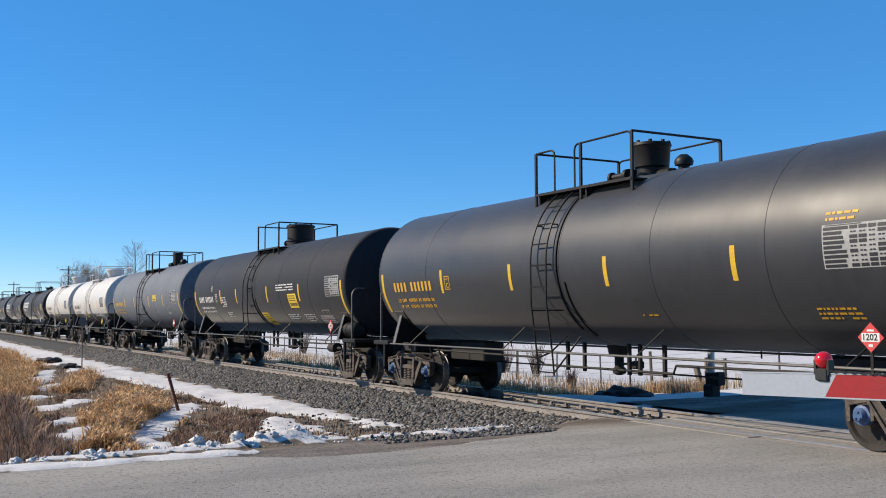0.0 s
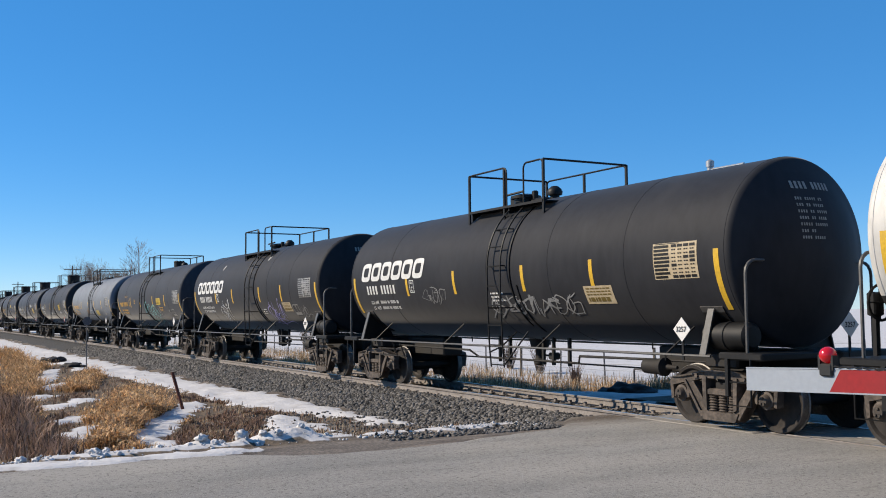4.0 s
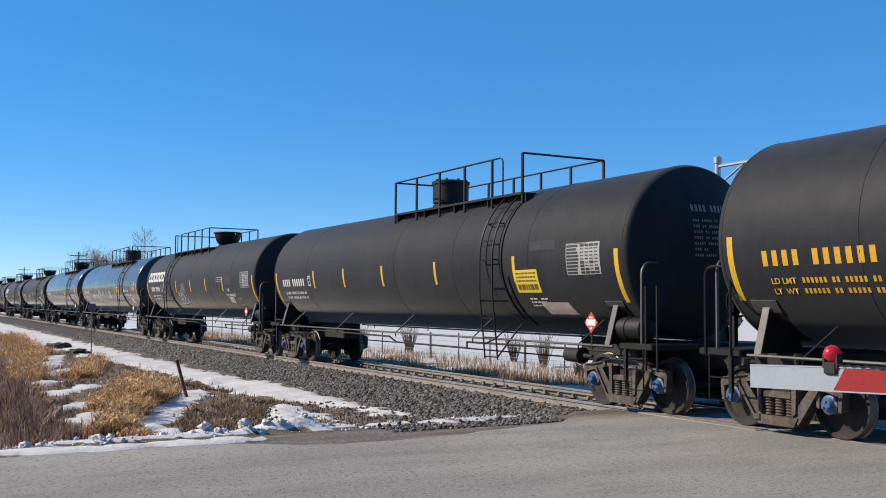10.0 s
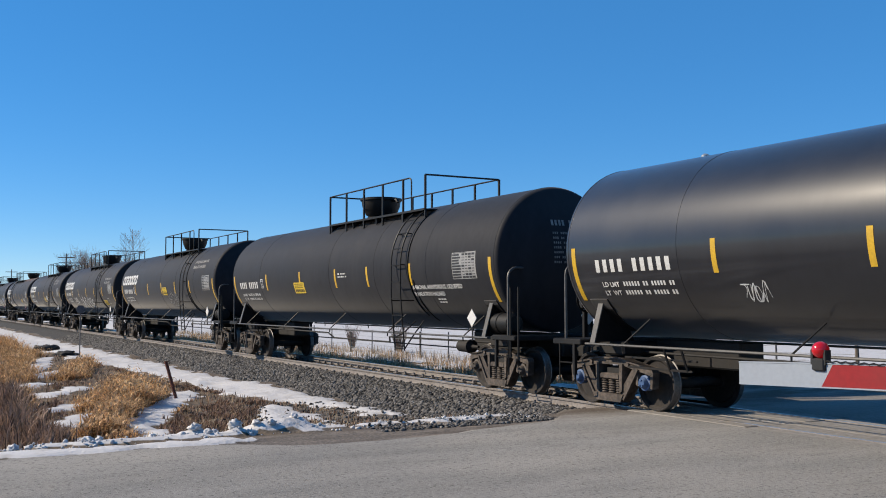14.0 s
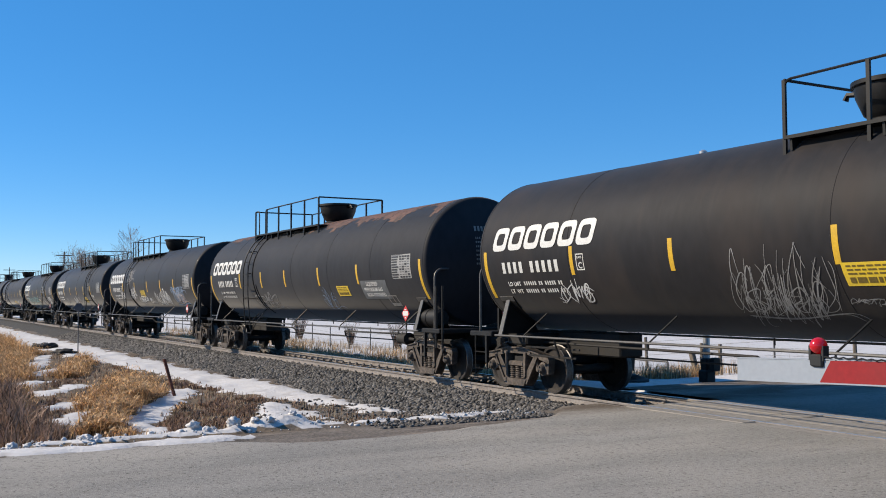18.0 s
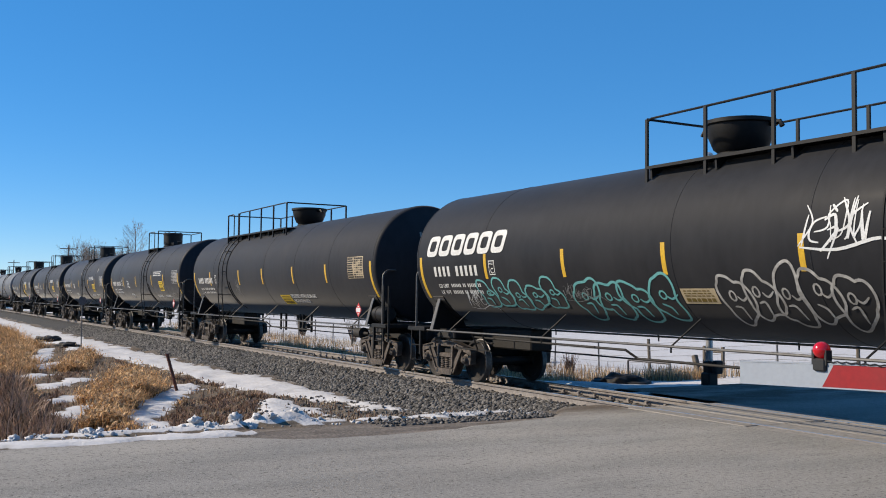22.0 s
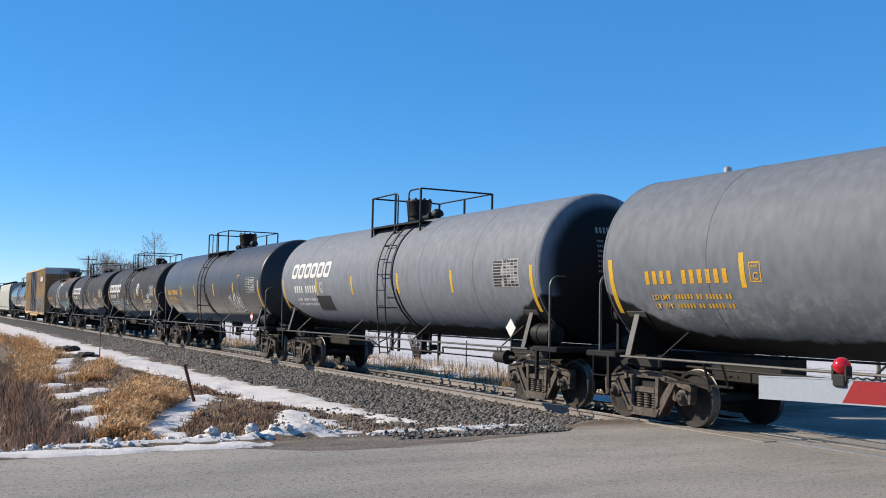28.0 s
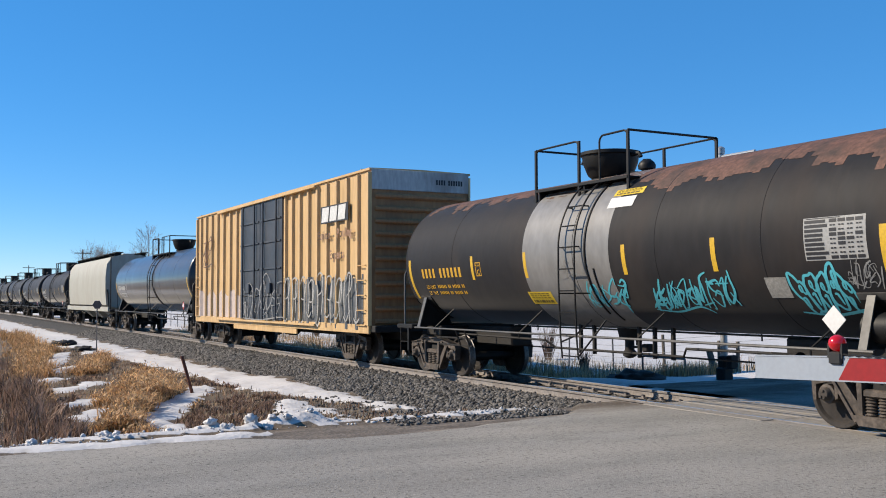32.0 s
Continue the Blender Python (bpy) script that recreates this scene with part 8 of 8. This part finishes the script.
def make_gate():
    gate = thing("crossing_gate", "lowered red and white crossing gate arm with a lit red lamp", "crossing gate", m=pose(0, -4.5, 0))
    z = lambda x: 1.11 + 0.035 * (x + 7.41)
    part("pivot_post", Geo().box(-1.8, -1.5, -0.15, 0.15, -0.1, 1.9, 0.03).box(-2.1, -1.2, -0.4, 0.4, -0.14, 0.05, 0.03).mesh("pivot_post", ALU, 30), gate)
    part("gate_mechanism", Geo().box(-1.95, -1.35, -0.35, -0.15, 0.9, 1.6, 0.04).mesh("gate_mechanism", ALU, 30), gate)
    edges = [-7.41, -6.38, -5.2, -4.0, -2.8, -1.6]
    for k in range(5):
        a, b = edges[k], edges[k + 1]
        g = Geo()
        hh = 0.105
        sk = 0.13
        la, lb = (0 if k == 0 else sk), sk
        pts = [(a, z(a) - hh), (b, z(b) - hh), (b + lb, z(b) + hh), (a + la, z(a) + hh)]
        g.prism(pts, -0.02, 0.02)
        part("arm_panel", g.mesh("arm_panel", GATE_WHITE if k % 2 == 0 else GATE_RED, 0), gate, None, "white gate sheeting" if k % 2 == 0 else "red gate sheeting")
    part("edge_strip", Geo().prism([(-7.41, z(-7.41) + 0.105), (-1.6, z(-1.6) + 0.105), (-1.6, z(-1.6) + 0.118), (-7.41, z(-7.41) + 0.118)], -0.024, 0.024).mesh("edge_strip", GATE_WHITE), gate)
    part("edge_strip", Geo().prism([(-7.41, z(-7.41) - 0.118), (-1.6, z(-1.6) - 0.118), (-1.6, z(-1.6) - 0.105), (-7.41, z(-7.41) - 0.105)], -0.024, 0.024).mesh("edge_strip", GATE_WHITE), gate)
    lx = -6.4
    lz = z(lx) + 0.24
    lamp = part("lamp_bracket", Geo().box(lx - 0.075, lx + 0.075, -0.05, 0.06, lz - 0.2, lz - 0.08, 0.015).box(lx - 0.085, lx - 0.06, -0.04, 0.04, lz - 0.14, lz + 0.0).box(lx + 0.06, lx + 0.085, -0.04, 0.04, lz - 0.14, lz + 0.0).mesh("lamp_bracket", RUBBER, 30), gate)
    g = Geo().lathe([(-0.085 * math.cos(a), max(0.001, 0.08 * math.sin(a))) for a in (math.pi * k / 14 for k in range(15))], 24, "y", (lx, 0, lz))
    part("lamp_lens", g.mesh("lamp_lens", LENS_RED, 60), lamp, None, "round lit red lens")
    part("cable", Geo().tube([(lx + 0.05 + 0.05 * k, -0.03, z(lx) + 0.13 + 0.012 * (k % 2)) for k in range(60)], 0.008, 5).mesh("cable", RUBBER), gate)


def make_far_mast():
    mast = thing("signal_mast", "grey crossing signal mast with a cantilever arm beyond the track", "signal mast", m=pose(-17.6, 5.0, ground_height(-17.6, 5.0) - 0.02))
    part("mast_pole", Geo().lathe([(0, 0.085), (5.5, 0.075)], 16, "z", caps=True).mesh("mast_pole", ALU), mast)
    part("pole_cap", Geo().lathe([(5.46, 0.1), (5.6, 0.1), (5.64, 0.04)], 16, "z", caps=True).mesh("pole_cap", ALU), mast)
    part("arm", Geo().tube([(0, 0, 5.38), (1.1, 0, 5.38)], 0.045, 8).tube([(0, 0, 4.9), (0.9, 0, 5.38)], 0.03, 8).mesh("arm", ALU), mast)
    part("base_box", Geo().box(-0.15, 0.15, -0.15, 0.15, -0.15, 0.32, 0.03).box(-0.11, 0.11, -0.11, 0.11, 0.28, 0.6, 0.03).mesh("base_box", FITTING, 30), mast)
    part("relay_case", Geo().box(0.19, 0.34, -0.12, 0.12, 0.3, 0.62, 0.02).mesh("relay_case", FITTING, 30), mast)


def make_fence():
    fence = thing("wire_fence", "leaning post and wire fence along the snowy field", "fence", m=pose(0, 9.0, 0))
    rng = random.Random(3)
    xs = [-16.5 - 2.6 * k for k in range(34)]
    tops = []
    for k, x in enumerate(xs):
        z = ground_height(x, 9.0)
        lean = rng.uniform(-0.09, 0.05)
        h = rng.uniform(1.05, 1.25)
        thick = 0.028 if k % 3 else 0.05
        part("post", Geo().tube([(x, 0, z - 0.2), (x + lean, 0, z + h)], thick, 7).mesh("post", WOOD if k % 3 == 0 else SIGN_BACK), fence)
        tops.append((x, z, lean))
    for i in range(5):
        hgt = 0.25 + 0.2 * i
        part("wire", Geo().tube([(x + lean * hgt, -0.03, z + hgt + 0.01 * rng.uniform(-1, 1)) for x, z, lean in tops], 0.006, 4).mesh("wire", WIRE), fence)
    brace = thing("pipe_brace", "grey pipe corner brace of the field fence", "fence", m=pose(-23.0, 7.8, ground_height(-23.0, 7.8)))
    part("pipe_frame", round_rail((-0.95, 0.0), (0.95, 0.0), -0.1, 0.62, 0.035, 0.06).mesh("pipe_frame", SIGN_BACK), brace)
    stub = thing("leaning_post", "dark weathered wooden post leaning at the field gate", "fence post", m=pose(-20.4, 7.4, ground_height(-20.4, 7.4) - 0.1, 0, -18, 0))
    part("post", Geo().box(-0.07, 0.07, -0.07, 0.07, 0, 0.75, 0.015).mesh("post", WOOD, 30), stub)
    gatef = thing("field_gate", "grey tubular field gate beside the road", "gate", m=pose(-20.1, 7.6, ground_height(-20.1, 7.6)))
    for x in (-0.35, 0.35):
        part("post", cached("gpost", lambda: Geo().box(-0.04, 0.04, -0.04, 0.04, -0.1, 0.85, 0.01).mesh("post", WOOD, 30)), gatef, pose(x, 0, 0))
    part("bar", Geo().tube([(-0.35, 0, 0.7), (0.35, 0, 0.7)], 0.03, 6).mesh("bar", WOOD), gatef)


def make_stake_and_sign():
    b = Vector((-24.3, -6.0, ground_height(-24.3, -6.0)))
    stake = thing("marker_stake", "leaning rusty red-brown metal marker stake in the snow", "stake", m=pose(*b))
    part("stake_bar", Geo().tube([(0, 0, -0.15), (-0.09, -0.27, 0.86)], 0.04, 6).mesh("stake_bar", STAKE), stake)
    part("cap", Geo().tube([(-0.09, -0.27, 0.84), (-0.094, -0.275, 0.90)], 0.046, 6).mesh("cap", STAKE), stake)
    s = Vector((-45.0, -5.0, ground_height(-45.0, -5.0)))
    sign = thing("track_sign", "small dark trackside sign on a thin steel post", "sign", m=pose(*s))
    part("post", Geo().box(-0.03, 0.03, -0.02, 0.02, -0.2, 2.2, 0.005).mesh("post", SIGN_BACK), sign)
    part("sign_plate", Geo().lathe([(-0.01, 0.001), (-0.01, 0.2), (0.01, 0.2), (0.01, 0.001)], 6, "x", (0.04, 0, 2.05)).mesh("sign_plate", SIGN_BACK, 20), sign)


def make_tree(name, at, height, seed, spread, label, leader=False):
    rng = random.Random(seed)
    tree = thing(name, label, "tree", "bare trees behind the railway", m=pose(*at))
    g, twigs = Geo(), Geo()

    def grow(p, d, length, r, depth):
        pts, rr = [p], [r]
        n = 3
        for k in range(n):
            d = (d + Vector((rng.gauss(0, 0.10), rng.gauss(0, 0.10), rng.gauss(0.04, 0.06)))).normalized()
            p = p + d * length / n
            pts.append(p)
            rr.append(max(0.013, r * (1 - 0.4 * (k + 1) / n)))
        (g if depth < 2 else twigs).tube(pts, rr, 6 if depth < 2 else 3, False)
        if depth >= 6:
            return
        kids = 7 if depth == 0 else 4 if depth < 4 else 2
        for k in range(kids):
            a = rng.random() * 6.283
            side = Vector((math.cos(a), math.sin(a), 0))
            q = pts[rng.choice((1, 2, 3))] if k else pts[-1]
            grow(q, (d * (1.0 if k else 1.6) + side * spread * rng.uniform(0.6, 1.2)).normalized(), length * rng.uniform(0.58, 0.8), rr[-1] * rng.uniform(0.6, 0.85), depth + 1)
    if leader:
        # one straight stem with rising side branches, longest in the middle of the crown
        g.tube([(0, 0, -0.3), (0.1, 0, height * 0.3), (-0.05, 0.1, height * 0.65), (0.05, 0, height * 0.97)], [height * 0.014, height * 0.011, height * 0.006, 0.02], 8, False)
        for k in range(46):
            q = 0.2 + 0.76 * k / 45
            a = k * 2.4 + rng.uniform(-0.5, 0.5)
            wide = math.sin(math.pi * min(1, (q - 0.08) / 0.98)) ** 0.8
            grow(Vector((0, 0, height * q)), Vector((math.cos(a) * 0.75, math.sin(a) * 0.75, rng.uniform(0.55, 0.95))).normalized(), height * 0.105 * wide + 0.3, height * 0.0042 * (1.1 - q), 3)
    else:
        grow(Vector((0, 0, -0.3)), Vector((0, 0, 1)), height * 0.34, height * 0.014, 0)
    k = height / max(v[2] for v in g.v + twigs.v)
    for q in (g, twigs):
        q.v = [(x * k, y * k, z * k) for x, y, z in q.v]
    part("trunk", g.mesh("trunk", BARK, 60), tree)
    part("crown", twigs.mesh("crown", BARK, 60), tree, None, "bare twiggy crown")


def make_background():
    zg = -0.85
    make_tree("bare_tree", (-203, 30, zg), 18.4, 4, 0.5, "tall bare poplar with upright branches", leader=True)
    for k, (x, y, h) in enumerate(((-219, 30, 15.2), (-231, 31, 15.4), (-243, 30, 15.6), (-256, 30, 17.2), (-268, 30, 18.4), (-194, 31, 11.5))):
        make_tree("bare_tree", (x, y, zg), h, 20 + k, 0.5, "bare bushy tree in the distance")
    for x in (-221, -330):
        pole = thing("utility_pole", "weathered wooden utility pole with a crossarm", "utility pole", m=pose(x, 20, zg))
        part("pole", Geo().lathe([(0, 0.2), (13.3, 0.13)], 10, "z", caps=True).mesh("pole", WOOD), pole)
        part("crossarm", Geo().box(-0.1, 0.1, -1.7, 1.7, 12.4, 12.6, 0.02).mesh("crossarm", WOOD), pole)
    # shrubs at the fence
    for k, (x, y, h) in enumerate(((-33, 10.5, 1.5), (-36, 11, 1.3), (-45, 10.5, 1.6), (-52, 11, 1.4), (-27.5, 8.2, 0.8), (-60, 11, 1.8))):
        rng = random.Random(50 + k)
        bush = thing("bare_shrub", "leafless brown shrub by the fence", "shrub", "bare shrubs along the fence", m=pose(x, y, ground_height(x, y)))
        for part_name, count in (("trunk", 26), ("crown", 60)):
            g = Geo()
            for _ in range(count):
                a, s = rng.random() * 6.283, rng.uniform(0.1, 0.5)
                hh = h * rng.uniform(0.5, 1)
                g.tube([(0.1 * math.cos(a), 0.1 * math.sin(a), -0.05), (s * hh * 0.6 * math.cos(a), s * hh * 0.6 * math.sin(a), hh * 0.55), (s * hh * math.cos(a + 0.3), s * hh * math.sin(a + 0.3), hh)], [0.014, 0.009, 0.004], 4, False)
            part(part_name, g.mesh(part_name, BARK if part_name == "trunk" else GRASS_BROWN), bush)


make_gate()
make_far_mast()
make_fence()
make_stake_and_sign()
make_background()


def make_soil_mound(x, y, wide, high, seed, label):
    bm = bmesh.new()
    bmesh.ops.create_icosphere(bm, subdivisions=4, radius=1.0)
    for v in bm.verts:
        d = v.co.normalized()
        o = Vector((seed * 1.7, 0, seed))
        v.co *= 0.85 + 0.35 * noise.noise(d * 2.2 + o) + 0.15 * noise.noise(d * 7 + o)
        v.co = Vector((v.co.x * wide, v.co.y * wide * 0.94, max(-0.1, v.co.z * high)))
    me = bpy.data.meshes.new("soil_mound")
    bm.to_mesh(me)
    bm.free()
    me.polygons.foreach_set("use_smooth", [True] * len(me.polygons))
    me.materials.append(UNDER)
    thing("soil_mound", label, "soil", "dark heaps of soil along the track", me=me, m=pose(x, y, ground_height(x, y) - 0.03))


make_soil_mound(-19.4, 3.75, 0.8, 0.3, 0, "low dark heap of soil beside the crossing")
make_soil_mound(-53.0, -5.3, 0.75, 0.3, 3, "dark clod of soil on the snow strip")
make_soil_mound(-47.4, -5.2, 0.7, 0.26, 5, "dark flat clod of soil on the snow strip")

# pieces of the track and the crossing
make_crossing()
for k in range(230):
    part("tie", cached("tie", lambda: Geo().box(-0.115, 0.115, -1.3, 1.3, -0.35, -0.176, 0.012).mesh("tie", TIE, 30)), track, pose(-13.75 - 0.54 * k, 0.02 * ((k * 37) % 5 - 2), 0.004 * ((k * 13) % 3), 0, 0, 0.8 * ((k * 29) % 3 - 1)))
plates = Geo()
for k in range(230):
    for y in (-0.753, 0.753):
        x = -13.75 - 0.54 * k
        plates.box(x - 0.09, x + 0.09, y - 0.17, y + 0.17, -0.178, -0.162)
        for d in (-0.105, 0.105):
            plates.box(x - 0.035, x + 0.035, y + d - 0.03, y + d + 0.03, -0.17, -0.105, 0.008)
part("tie_plates", plates.mesh("tie_plates", RAIL_SIDE, 30), track, None, "rail clips and tie plates")["kind"] = "stuff"


def motions():
    """The train rolls past, slowing very slightly."""
    for car, at in CARS:
        walk(car, [(t, pose(at + SPEED * t + SLOWING * t * t, 0, 0)) for t in (0, 4, 8, 12, 16, 20, 24, 28, 32)])


motions()
